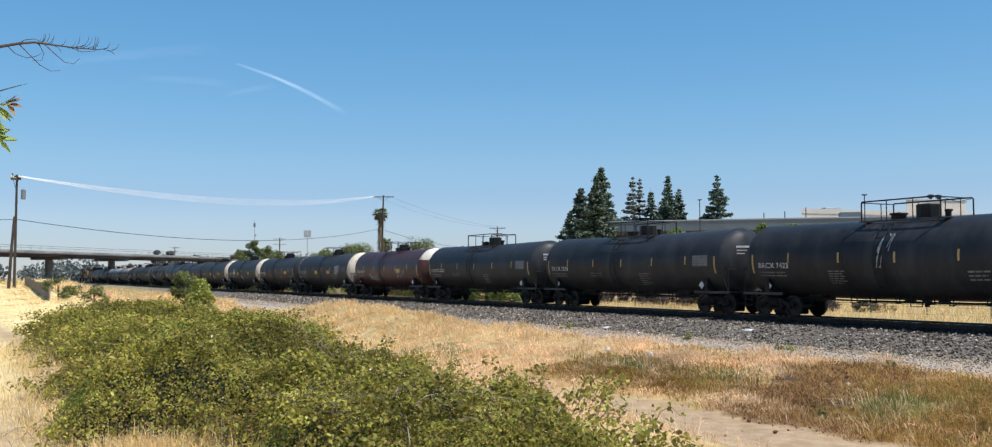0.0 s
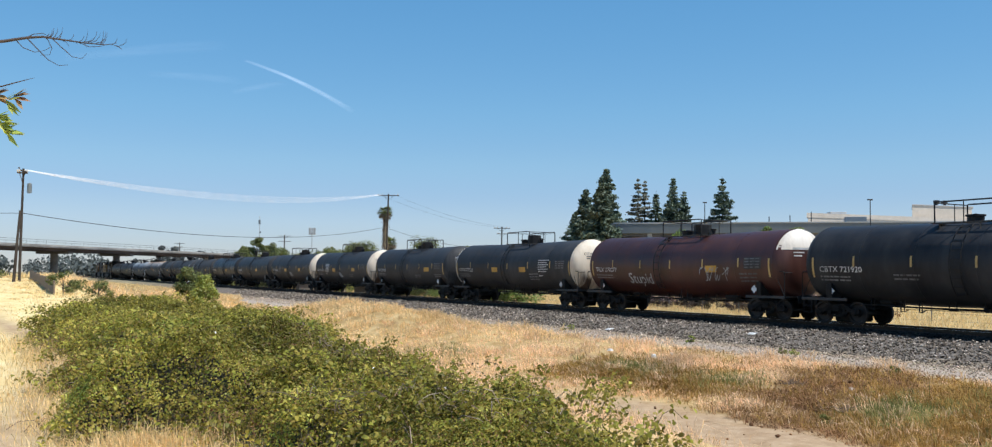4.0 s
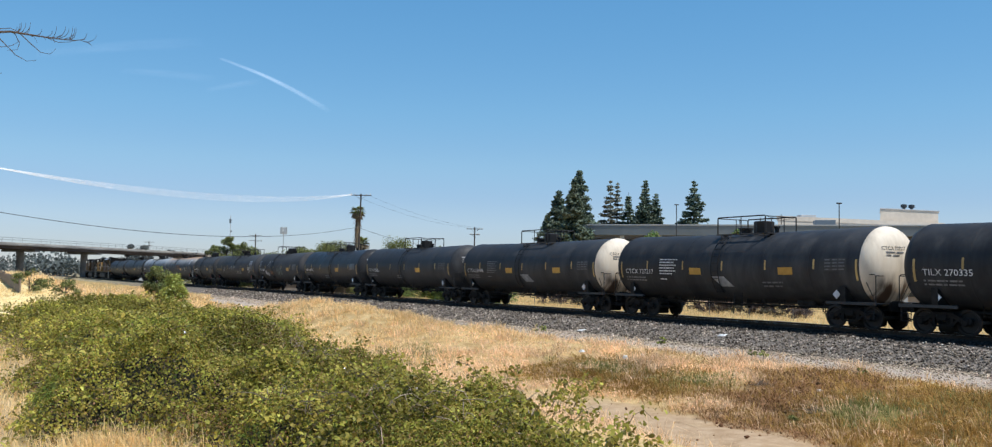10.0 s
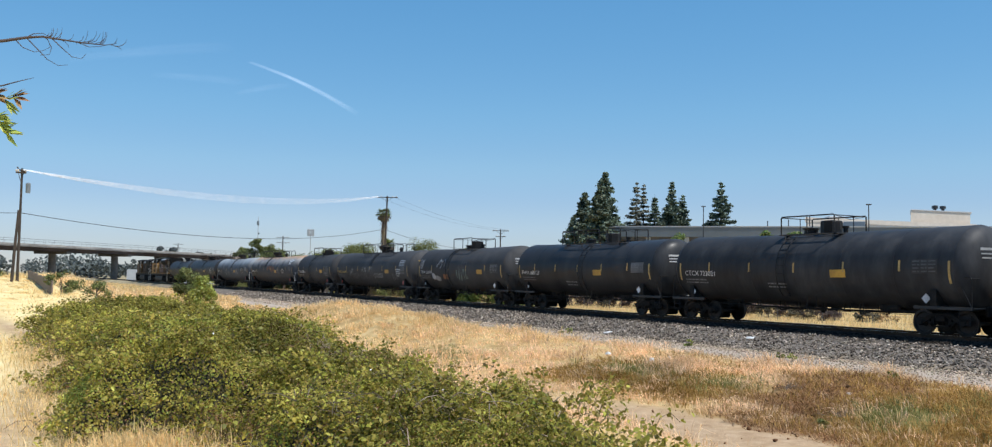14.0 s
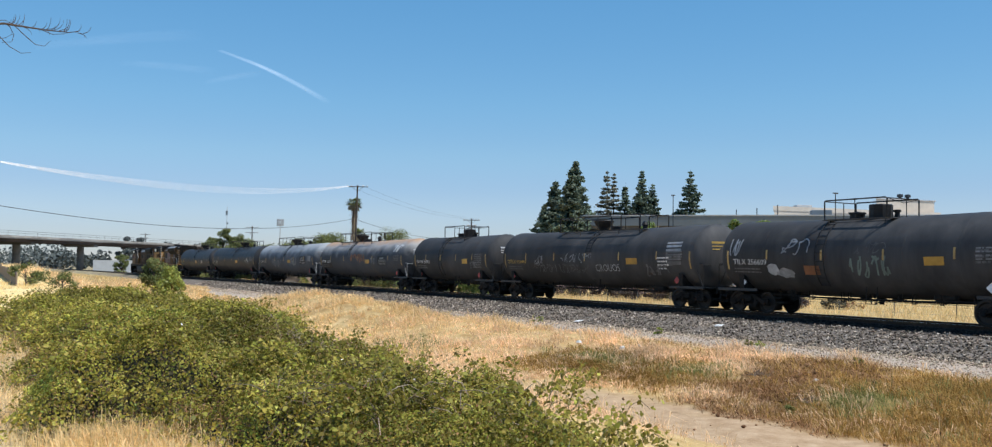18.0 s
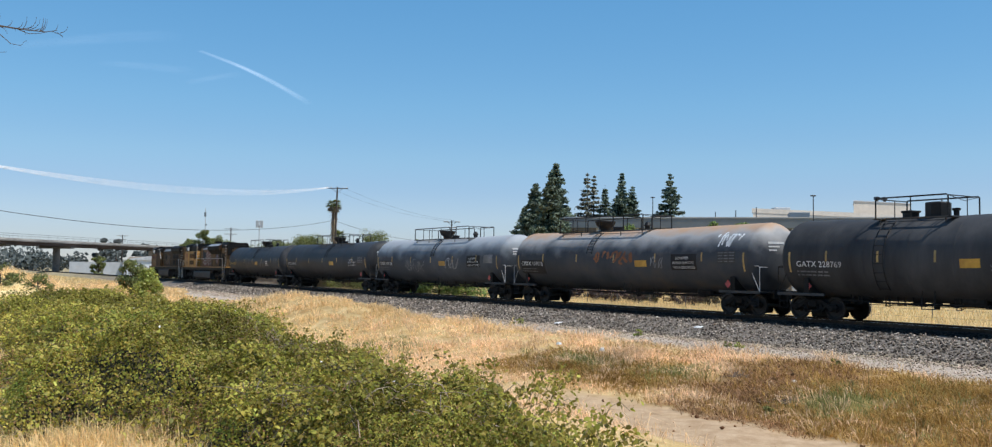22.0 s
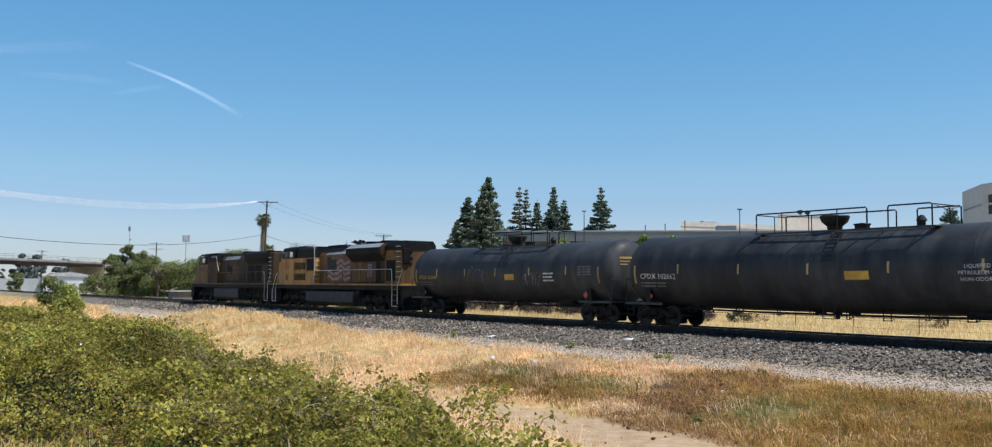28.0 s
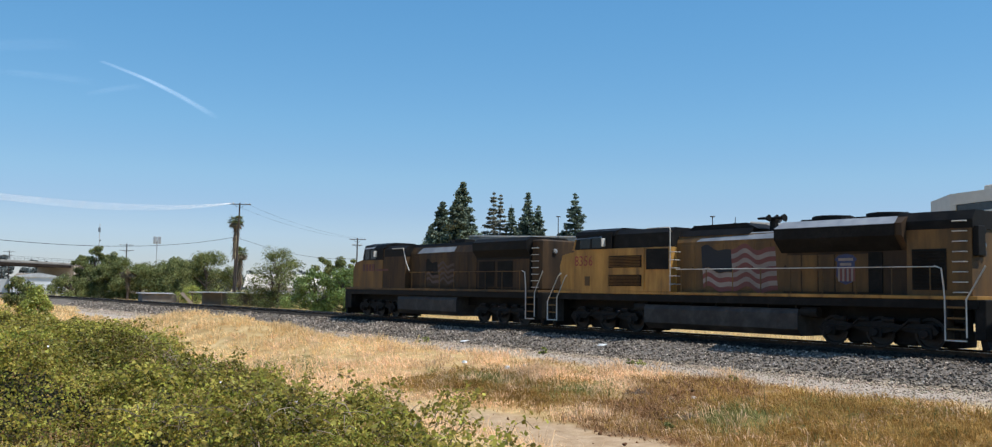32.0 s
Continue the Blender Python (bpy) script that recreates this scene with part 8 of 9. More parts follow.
# ---- conifers ----
def conifer(base, height, spread, mat, seed, thin=1.0):
    """A tapered trunk with whorls of drooping boughs of needle sprays."""
    rng, rr = np.random.default_rng(seed), random.Random(seed)
    root = thing("conifer", "tall dark conifer behind the office building" if mat is NEEDLE else "tall thin grey-green conifer with sparse boughs", "tree", Matrix.Translation(base), "conifers")
    part("trunk", Mesh().tube([(0, 0, -0.2), (0, 0, height * 0.5), (0, 0, height)], height * 0.016, 7, True, 0.02), BARK, root)
    boughs, C, N, S = Mesh(), [], [], []
    z = height * 0.1
    while z < height * 0.985:
        q = 1 - z / height
        for _ in range(rr.choice((4, 5, 6))):
            a = rr.uniform(0, 6.28)
            ln = 1.65 * spread * (q ** 0.95) * rr.uniform(0.62, 1.15) + 0.1
            droop = rr.uniform(0.05, 0.28) * ln
            tip = (math.cos(a) * ln, math.sin(a) * ln, z - droop + 0.14 * ln)
            boughs.tube([(0, 0, z), (tip[0] * 0.5, tip[1] * 0.5, z - droop * 0.2), tip], 0.03, 3, False, 0.01)
            n = max(10, int(ln * 78 * thin))
            f = rng.random(n) ** 0.7
            pts = np.stack([tip[0] * f, tip[1] * f, z - droop * f ** 1.5 + 0.14 * ln * f ** 3], -1) + rng.normal(0, 0.1 + 0.05 * ln, (n, 3)) * np.array([1, 1, 0.6])
            C.append(pts)
            N.append(rng.normal(0, 0.5, (n, 3)) + np.array([0, 0, 0.8]))
        z += height * rr.uniform(0.016, 0.028) / max(thin, 0.6)
    C, N = np.concatenate(C), np.concatenate(N)
    tagged(part("bough_wood", boughs, BARK, root), kind="stuff")
    tagged(part("needles", soup("needles", leaf_quads(C, N, rng.uniform(0.3, 0.62, len(C)), rng), 4, mat), None, root), kind="stuff")


for i, (x, y, top, sp, mat, thin) in enumerate(((13.4, 146.0, 15.8, 3.6, NEEDLE, 1.0), (15.0, 139.3, 16.0, 3.4, NEEDLE, 1.0), (16.8, 149.1, 19.3, 4.0, NEEDLE, 1.0), (12.0, 150.0, 12.0, 3.0, NEEDLE, 1.0), (27.7, 188.0, 21.9, 3.6, NEEDLE_PALE, 0.62), (29.3, 189.8, 21.7, 2.4, NEEDLE_PALE, 0.62),
                                            (31.2, 187.4, 19.4, 2.6, NEEDLE, 0.7), (33.6, 181.9, 21.4, 3.6, NEEDLE, 0.95), (35.8, 182.6, 18.9, 2.9, NEEDLE, 0.9), (42.7, 180.0, 21.5, 4.2, NEEDLE, 0.75))):
    conifer((x, y, GROUND_FAR), top - GROUND_FAR, sp, mat, 200 + i, thin)


# ---- buildings behind the track ----
def frame_along(a, b):
    """A pose whose x runs along the wall from a to b, y pointing away behind it."""
    v = Vector((b[0] - a[0], b[1] - a[1], 0))
    return Matrix.Translation((a[0], a[1], GROUND_FAR)) @ Matrix.Rotation(math.atan2(v.y, v.x), 4, "Z"), v.length


m, ln = frame_along((16.4, 144.0), (86, 124.5))
office = thing("office_building", "long low grey office building with dark window band", "building", m)
part("wall", Mesh().box(0.6, ln, 1.4, 30, 0, 9.4), TAN_WALL, office)
part("fascia", Mesh().box(0, ln + 0.5, 0, 31, 9.45, 11.1, 0.05), FASCIA, office, "deep grey fascia")
part("fascia_trim", Mesh().box(-0.05, ln + 0.55, -0.06, 0, 10.95, 11.12), OFFICE, office)
part("roof", Mesh().box(0.4, ln, 0.5, 30.5, 11.1, 11.16), ROOF_GREY, office)
part("soffit_beam", Mesh().box(0.3, ln, 0.35, 1.4, 9.0, 9.45), CONCRETE_DARK, office)
for k in range(13):
    x = 0.8 + k * ln / 12.6
    part("column", Mesh().box(x - 0.35, x + 0.35, 0.3, 1.0, 0, 9.45, 0.04), OFFICE, office)
    w = part("window", Mesh().box(x + 0.5, x + ln / 12.6 - 0.5, 1.3, 1.44, 4.6, 8.9), WINDOW, office, "dark window band")
    part("window_frame", Mesh().box(x + 0.5, x + ln / 12.6 - 0.5, 1.26, 1.34, 6.6, 6.75), FASCIA, w)
    part("window", Mesh().box(x + 0.5, x + ln / 12.6 - 0.5, 1.3, 1.44, 0.9, 3.8), WINDOW, office)
for x, h in ((24.0, 1.0), (27.0, 1.2), (30, 1.7)):
    part("roof_mast", Mesh().tube([(x, 3, 11.1), (x, 3, 11.1 + h)], 0.07, 6), CABLE, office)
part("roof_unit", Mesh().box(35, 38, 6, 9, 11.1, 12.2, 0.05), FASCIA, office)

hall = thing("beige_building", "beige flat-roofed building behind the office", "building")
bz = [(47.6, 144.9), (79.0, 155.1), (87.0, 174.3), (54.6, 163.9)]
part("wall", Mesh().prism(bz, GROUND_FAR, 11.45, "z"), BEIGE, hall)
part("parapet", Mesh().prism([(x + (x - 67) * 0.012, y + (y - 160) * 0.012) for x, y in bz], 11.45, 12.15, "z"), BEIGE, hall)
part("upper_storey", Mesh().prism([(66.8, 151.8), (78.3, 155.5), (83.0, 165.5), (71.0, 161.4)], 12.15, 14.1, "z"), BEIGE, hall)
part("upper_coping", Mesh().prism([(66.7, 151.6), (78.5, 155.4), (83.2, 165.7), (71.0, 161.6)], 14.1, 14.25, "z"), OFFICE, hall)
for x, y in ((72.4, 155.4), (74.0, 156.0)):
    part("roof_vent", Mesh().lathe([(0, 0.25), (0.4, 0.25), (0.45, 0.5), (0.9, 0.5), (1.0, 0.1)], 10, (x, y, 14.25), "z", True), CABLE, hall)
part("roof_unit", Mesh().box(53, 55.5, 150, 152, 12.15, 12.75, 0.05), OFFICE, hall)
for x, y, z in ((29.9, 136.8, 12.9), (44.1, 111.6, 11.4)):
    lm = thing("lamp_post", "thin dark parking lot lamp post", "lamp post", Matrix.Translation((x, y, GROUND_FAR)), "lamp posts")
    part("post", Mesh().tube([(0, 0, -0.2), (0, 0, z - GROUND_FAR)], 0.08, 8, True, 0.06), CABLE, lm)
    part("lamp_head", Mesh().box(-0.3, 0.3, -0.15, 0.15, z - GROUND_FAR - 0.05, z - GROUND_FAR + 0.1, 0.03), CABLE, lm)

tower = thing("office_tower", "pale multi-storey office block with dark window bands", "building")
c0, c1, c2 = (68.2, 99.4), (71.6, 108.2), (69.6, 84.0)
outline = [c1, c0, c2, (96, 80), (100, 106)]
for z0, z1, nm in ((GROUND_FAR, 6.2, "wall"), (7.5, 10.2, "wall"), (11.3, 11.5, "wall"), (12.45, 13.75, "wall")):
    part("wall", Mesh().prism(outline, z0, z1, "z"), OFFICE, tower)
inner = [(x + (85 - x) * 0.012, y + (95 - y) * 0.012) for x, y in outline]
for z0, z1 in ((6.2, 7.5), (10.2, 11.3), (11.5, 12.45)):
    part("window", Mesh().prism(inner, z0, z1, "z"), WINDOW, tower, "dark window band")
for z0, z1 in ((6.2, 7.5), (10.2, 12.45)):
    part("end_wall", Mesh().prism([c1, c0, (c0[0] + 0.16, c0[1] - 0.8), (c0[0] + 1.0, c0[1] - 0.8), (c1[0] + 1.2, c1[1])], z0, z1, "z"), OFFICE, tower)
part("roof_house", Mesh().box(73, 86, 84, 100, 13.75, 15.0, 0.1), BEIGE, tower)

# shrubs, oleanders, fence and cars between track and office
for i, (x, y, h, sp, mat) in enumerate(((33.7, 117.0, 9.9, 1.7, FOLIAGE_BRIGHT), (36.6, 115.6, 9.6, 1.9, FOLIAGE_BRIGHT), (24.2, 126.5, 10.0, 2.0, FOLIAGE_BRIGHT), (28.4, 120.6, 8.3, 1.2, FOLIAGE_BRIGHT), (-2.2, 146.0, 8.2, 2.2, FOLIAGE), (-4.6, 147.0, 7.6, 2.0, FOLIAGE), (0.6, 149.5, 8.4, 1.6, FOLIAGE))):
    leafy("young_tree", "slender young tree in front of the office building", "tree", (x, y, GROUND_FAR), h, sp, mat, 2600, 300 + i, 0.1, 0.3, 16, 0.35, "young trees")
OLEANDER = surf("oleander_leaf", [(0.045, 0.04, 0.022), (0.09, 0.078, 0.04), (0.15, 0.125, 0.07)], 1.5, 0.7, bump=0.0, island=0.4, trans=0.2)
BRUSH = surf("dry_brush", [(0.05, 0.034, 0.027), (0.1, 0.068, 0.054), (0.19, 0.14, 0.11)], 1.5, 0.8, bump=0.0, island=0.5, trans=0.15)
BLOSSOM = surf("oleander_blossom", [(0.4, 0.18, 0.18), (0.58, 0.36, 0.35), (0.68, 0.52, 0.5)], 2, 0.7, bump=0.0, island=0.4, trans=0.2)


def oleander(s_, d_, h, sp, seed, bloom):
    """A low leggy bush with blossom on its upper side."""
    rng = np.random.default_rng(seed)
    b = leafy("oleander_bush", "low leggy brownish bush with pink blossom beyond the track" if bloom else "low brownish green bush beyond the track", "bush", at(s_, d_, GROUND_FAR), h, sp, BRUSH if seed % 3 else OLEANDER, 1500, seed, 0.03, 0.12, 16, 0.12, "bushes along the field")
    k = bloom
    a, q = rng.uniform(0, 6.28, k), np.sqrt(rng.random(k))
    C = np.stack([np.cos(a) * q * sp * 0.95, np.sin(a) * q * sp * 0.95, h * (1.02 - 0.42 * q ** 2) + rng.normal(0, 0.06, k)], -1)
    if k:
        tagged(part("blossom", soup("blossom", leaf_quads(C, rng.normal(0, 0.6, (k, 3)) + np.array([0, -0.4, 0.7]), rng.uniform(0.06, 0.12, k), rng), 4, BLOSSOM), None, b), kind="stuff")


leafy("field_tree", "low spreading green tree in the dry field", "tree", (39.6, 61.9, GROUND_FAR), 3.4, 2.0, FOLIAGE, 3200, 395, 0.09, 0.14, 22, 0.3)
leafy("dark_tree", "dark pointed tree beside the office tower", "tree", (81.0, 125.6, GROUND_FAR), 14.6, 2.4, NEEDLE, 4200, 396, 0.2, 0.34, 26, 0.45)
rr = random.Random(91)
for i in range(30):
    s_ = 47 + i * 1.25
    oleander(s_ + rr.uniform(-0.4, 0.4), -23.4 + rr.uniform(-1.3, 1.3), rr.uniform(1.05, 1.6) * (0.6 if s_ < 50 else 1), rr.uniform(0.75, 1.1), 330 + i, 0 if s_ < 51 or i % 4 == 3 else rr.randrange(90, 240))
for i, (s_, d_) in enumerate(((58, -17), (49, -15.5), (40, -18), (33, -14), (24, -17))):
    leafy("dry_bush", "sparse brown dry bush in the field", "bush", at(s_ * 1.4, d_ - 12, GROUND_FAR), 0.7, 0.9, LEAF_DRY, 300, 350 + i, 0.03, 0.14, 8, 0.15, "dry bushes")
fence = thing("wire_fence", "low wire fence with thin steel posts in the field", "fence", Matrix.Identity(4))
for k in range(26):
    p = at(-4 + k * 4.2, -19.5, GROUND_FAR)
    part("fence_post", Mesh().tube([p - Vector((0, 0, 0.2)), p + Vector((0, 0, 1.5))], 0.03, 6), FENCE, fence)
for z in (0.3, 0.75, 1.15, 1.45):
    part("fence_strand", Mesh().tube([at(-6, -19.5, GROUND_FAR + z), at(105, -19.5, GROUND_FAR + z)], 0.006, 4), FENCE, fence)


def parked_car(p, turn, mat, label):
    root = thing("parked_car", label, "car", Matrix.Translation(p) @ Matrix.Rotation(turn, 4, "Z"), "parked cars")
    part("body", Mesh().prism([(-2.2, 0.35), (-2.25, 0.75), (-2.1, 0.95), (-1.0, 1.02), (1.0, 1.0), (2.15, 0.85), (2.25, 0.6), (2.2, 0.35)], -0.85, 0.85), mat, root)
    part("cabin", Mesh().prism([(-1.7, 0.95), (-1.3, 1.42), (0.3, 1.45), (1.0, 0.98)], -0.74, 0.74), WINDOW, root)
    part("roof", Mesh().box(-1.3, 0.3, -0.7, 0.7, 1.42, 1.48, 0.02), mat, root)
    for x in (-1.35, 1.35):
        for y in (-0.82, 0.82):
            w = part("wheel", Mesh().lathe([(-0.1, 0.2), (-0.1, 0.32), (0.1, 0.32), (0.1, 0.2)], 14, (x, y, 0.32), "y", True), TYRE, root)
            part("rim", Mesh().lathe([(-0.11, 0.0), (-0.11, 0.2), (0.11, 0.2), (0.11, 0.0)], 12, (x, y, 0.32), "y"), BRIGHT_STEEL, w)


for i in range(8):
    parked_car((2.5 + i * 2.4, 152.5 - i * 1.1, GROUND_FAR), 1.2 + 0.05 * (i % 3), CARPAINT[(i * 3) % 4], ("white", "dark", "red", "silver")[(i * 3) % 4].replace("dark", "dark grey") + " car parked in front of the offices")

# ---- beyond the track on the other side: trees, sheds, bridge ----
for i, (x, y, h, sp, mat, n, lf) in enumerate(((-8.8, 111.5, 7.6, 2.7, FOLIAGE, 4200, 0.2), (-9.6, 113.5, 6.4, 2.2, FOLIAGE, 2600, 0.2), (-3.6, 90.5, 4.6, 2.0, FOLIAGE_BRIGHT, 2600, 0.26), (-0.9, 89.0, 5.0, 2.2, FOLIAGE_BRIGHT, 2600, 0.26), (1.9, 87.0, 5.2, 2.1, FOLIAGE_BRIGHT, 2400, 0.26),
                                               (-22.6, 149.5, 8.9, 4.0, FOLIAGE, 5200, 0.28), (-25.2, 153.0, 7.6, 3.6, FOLIAGE, 4000, 0.3), (-28.6, 160.0, 8.3, 3.8, FOLIAGE, 4200, 0.32), (-32.5, 163.5, 7.4, 3.8, FOLIAGE, 4200, 0.32),
                                               (-36.0, 166.5, 7.0, 3.6, FOLIAGE, 4000, 0.32), (-40.2, 171.0, 8.6, 3.4, FOLIAGE, 4000, 0.32), (-44.0, 176.0, 8.0, 3.4, FOLIAGE, 3600, 0.32), (-46.4, 178.0, 11.4, 2.2, FOLIAGE, 3000, 0.32), (-49.2, 180.0, 9.4, 1.8, FOLIAGE, 2400, 0.3), (-42.0, 172.0, 9.8, 1.6, FOLIAGE, 2200, 0.3), (-48.6, 172.0, 4.6, 3.0, FOLIAGE, 2600, 0.3),
                                               (-138.0, 208.4, 4.2, 4.0, FOLIAGE, 1800, 0.4), (-135.6, 210.0, 4.4, 4.2, FOLIAGE, 1800, 0.4), (-132.8, 211.8, 3.8, 4.0, FOLIAGE, 1800, 0.4), (-130.0, 213.5, 4.2, 4.0, FOLIAGE, 1800, 0.4), (-127.5, 215.0, 4.0, 3.6, FOLIAGE, 1800, 0.4), (-13.2, 118.0, 2.4, 2.0, FOLIAGE, 1400, 0.18), (-6.0, 108.0, 2.2, 2.2, FOLIAGE_BRIGHT, 1400, 0.18), (-21.0, 126.5, 3.0, 1.5, SHRUB_LEAF, 1200, 0.18), (-82.8, 226.0, 6.2, 1.6, FOLIAGE, 2200, 0.3), (-2.0, 100.0, 2.0, 2.6, FOLIAGE, 1400, 0.2))):
    leafy("broadleaf_tree", ("dense dark green tree behind the track" if mat is FOLIAGE else "bright large-leaved tree close behind the track") if h > 3.2 else "low green bush behind the track", "tree" if h > 3.2 else "bush", (x, y, GROUND_FAR), h * (0.88 if y > 140 else 0.95), sp * 1.15, mat, int(n * (3.4 if y > 140 else 2)), 400 + i, 0.16 if h > 4 else 0.07, lf * 0.8, 36, 0.07, "trees behind the track")

shed = thing("garden_shed", "low block shed with a pale flat metal roof", "shed", Matrix.Translation((-24.6, 125.5, GROUND_FAR)) @ Matrix.Rotation(0.35, 4, "Z"))
part("wall", Mesh().box(-2.2, 2.4, 0, 3, 0, 1.55, 0.03), BLOCK, shed)
part("roof", Mesh().box(-2.5, 1.6, -0.3, 3.2, 1.6, 1.72, 0.02), ROOF_GREY, shed, "pale sheet roof")
lean = thing("lean_to", "long low open shelter with a pale sheet roof", "shelter", Matrix.Translation((-17.5, 119.6, GROUND_FAR)) @ Matrix.Rotation(-0.25, 4, "Z"))
part("roof", Mesh().box(-2.6, 9.4, -0.5, 3.4, 1.85, 1.97, 0.02), ROOF_GREY, lean, "pale sheet roof")
part("wall", Mesh().box(-2.2, 9.2, 2.6, 2.9, 0, 1.85), BLOCK, lean)
for x in (-2.2, 1.5, 5.2, 9.0):
    part("post", Mesh().tube([(x, -0.2, 0), (x, -0.2, 1.85)], 0.06, 6), WOODGREY, lean)
bd = part("leaning_panel", Mesh().prism([(0, 0), (0.5, 0), (-1.2, 1.9), (-1.6, 1.8)], 0, 0.06), TAN_WALL)
bd.matrix_basis = Matrix.Translation((-19.4, 119.0, GROUND_FAR)) @ Matrix.Rotation(0.2, 4, "Z")
tagged(bd, "pale panel leaning beside the shelter", "panel")
house = thing("white_house", "low white house with pale pitched roof behind trees", "house", Matrix.Translation((-18.5, 168, GROUND_FAR)))
part("wall", Mesh().box(0, 14, 0, 8, 0, 2.6), WHITEWALL, house)
part("roof", Mesh().prism([(-0.5, 2.6), (8.5, 2.6), (4, 4.9)], -0.6, 14.6, "x"), HEAD_WHITE, house, "pale pitched roof")

ware = thing("warehouse", "large white metal warehouse near the bridge", "warehouse", Matrix.Translation((-85.6, 251.0, GROUND_FAR)) @ Matrix.Rotation(0.3, 4, "Z"))
part("wall", Mesh().box(0, 13, 0, 20, 0, 4.2), WHITEWALL, ware)
part("wall", Mesh().box(-13, 0, 1.5, 20, 0, 3.6), OFFICE, ware, "grey wing wall")
part("roof", Mesh().prism([(-0.3, 4.2), (13.3, 4.2), (6.5, 5.4)], -0.4, 20.4, "y"), ROOF_GREY, ware)
part("door", Mesh().box(6.0, 9.0, -0.06, 0, 0, 2.4), ROOF_GREY, ware)

bridge = thing("road_bridge", "concrete and steel road overpass crossing above the railway", "bridge")
ba, bb = Vector((-123.0, 196.0, 0)), Vector((-90.5, 322.0, 0))
bv = (bb - ba).normalized()
bn = Vector((-bv.y, bv.x, 0))
bm = Matrix(((bv.x, bn.x, 0, ba.x), (bv.y, bn.y, 0, ba.y), (0, 0, 1, 0), (0, 0, 0, 1)))
bridge.matrix_basis = bm
bl = (bb - ba).length
part("deck", Mesh().box(-40, bl + 30, -0.6, 11.6, 7.7, 8.0), CONCRETE_DARK, bridge)
for y in (0.3, 3.0, 5.7, 8.4, 11.0):
    part("girder", Mesh().box(-40, bl, y - 0.2, y + 0.2, 6.95, 7.7), GIRDER, bridge, "brown steel girder")
for y in (-0.6, 11.4):
    part("parapet", Mesh().box(-40, bl + 30, y, y + 0.25, 8.0, 8.45), CONCRETE, bridge)
    rl = Mesh().tube([(-40, y + 0.1, 9.6), (bl + 30, y + 0.1, 9.6)], 0.04, 5)
    for k in range(60):
        rl.tube([(-40 + k * 3.4, y + 0.1, 8.4), (-40 + k * 3.4, y + 0.1, 9.6)], 0.03, 4, False)
    part("guard_rail", rl, FENCE, bridge)
for x in (23.0, 48.2, 73.4):
    part("pier", Mesh().lathe([(-1.5, 0.95), (6.4, 0.95)], 16, (x, 5.5, 0), "z", True), CONCRETE_DARK, bridge, "round concrete pier", smooth=True)
    part("pier_cap", Mesh().box(x - 0.8, x + 0.8, 0.4, 10.6, 6.35, 6.95, 0.05), CONCRETE_DARK, bridge)
part("abutment", Mesh().box(bl - 1, bl + 6, -0.8, 11.8, -1.0, 7.7), TAN_WALL, bridge)
part("embankment", Mesh().prism([(bl - 6, -1.0), (bl + 4, 5.0), (bl + 60, 5.5), (bl + 90, -1.0)], -10, 22), TAN_WALL, bridge, "brown earth embankment")
for x in (28,):
    lm = thing("street_lamp", "thin street lamp on the road bridge", "street lamp", bm @ Matrix.Translation((x, 11.2, 8.1)), "street lamps")
    part("post", Mesh().tube([(0, 0, 0), (0, 0, 7.0), (0.3, -0.4, 7.6), (0.7, -1.4, 7.9)], 0.07, 6, True, 0.04), FENCE, lm)
    part("lamp_head", Mesh().box(0.6, 0.85, -2.0, -1.3, 7.85, 8.0, 0.03), FENCE, lm)

# mast and tower take the pale office grey to imitate haze
mast = thing("radio_mast", "thin steel lattice mast behind the trees", "mast", Matrix.Translation((-99.7, 387.4, GROUND_FAR)))
part("lattice", Mesh().tube([(0, 0, 0), (0, 0, 26.5)], 0.22, 4, True, 0.12), OFFICE, mast)
part("antenna", Mesh().box(-0.5, 0.3, -0.3, 0.3, 23.2, 25.0, 0.1).box(0.1, 0.6, -0.2, 0.2, 19.5, 20.2, 0.1), FASCIA, mast)
cell = thing("cell_tower", "cell phone tower with a cluster of panels", "mast", Matrix.Translation((-59.1, 294.1, GROUND_FAR)))
part("pole", Mesh().tube([(0, 0, 0), (0, 0, 16)], 0.14, 8), OFFICE, cell)
for k in range(6):
    a = k * 1.047
    part("panel", Mesh().box(0.9 * math.cos(a) - 0.2, 0.9 * math.cos(a) + 0.2, 0.9 * math.sin(a) - 0.15, 0.9 * math.sin(a) + 0.15, 15.1, 17.3, 0.05), OFFICE, cell)
part("panel_frame", Mesh().lathe([(15.4, 0.9), (15.5, 0.9)], 12, (0, 0, 0), "z").lathe([(16.8, 0.9), (16.9, 0.9)], 12, (0, 0, 0), "z"), FENCE, cell)


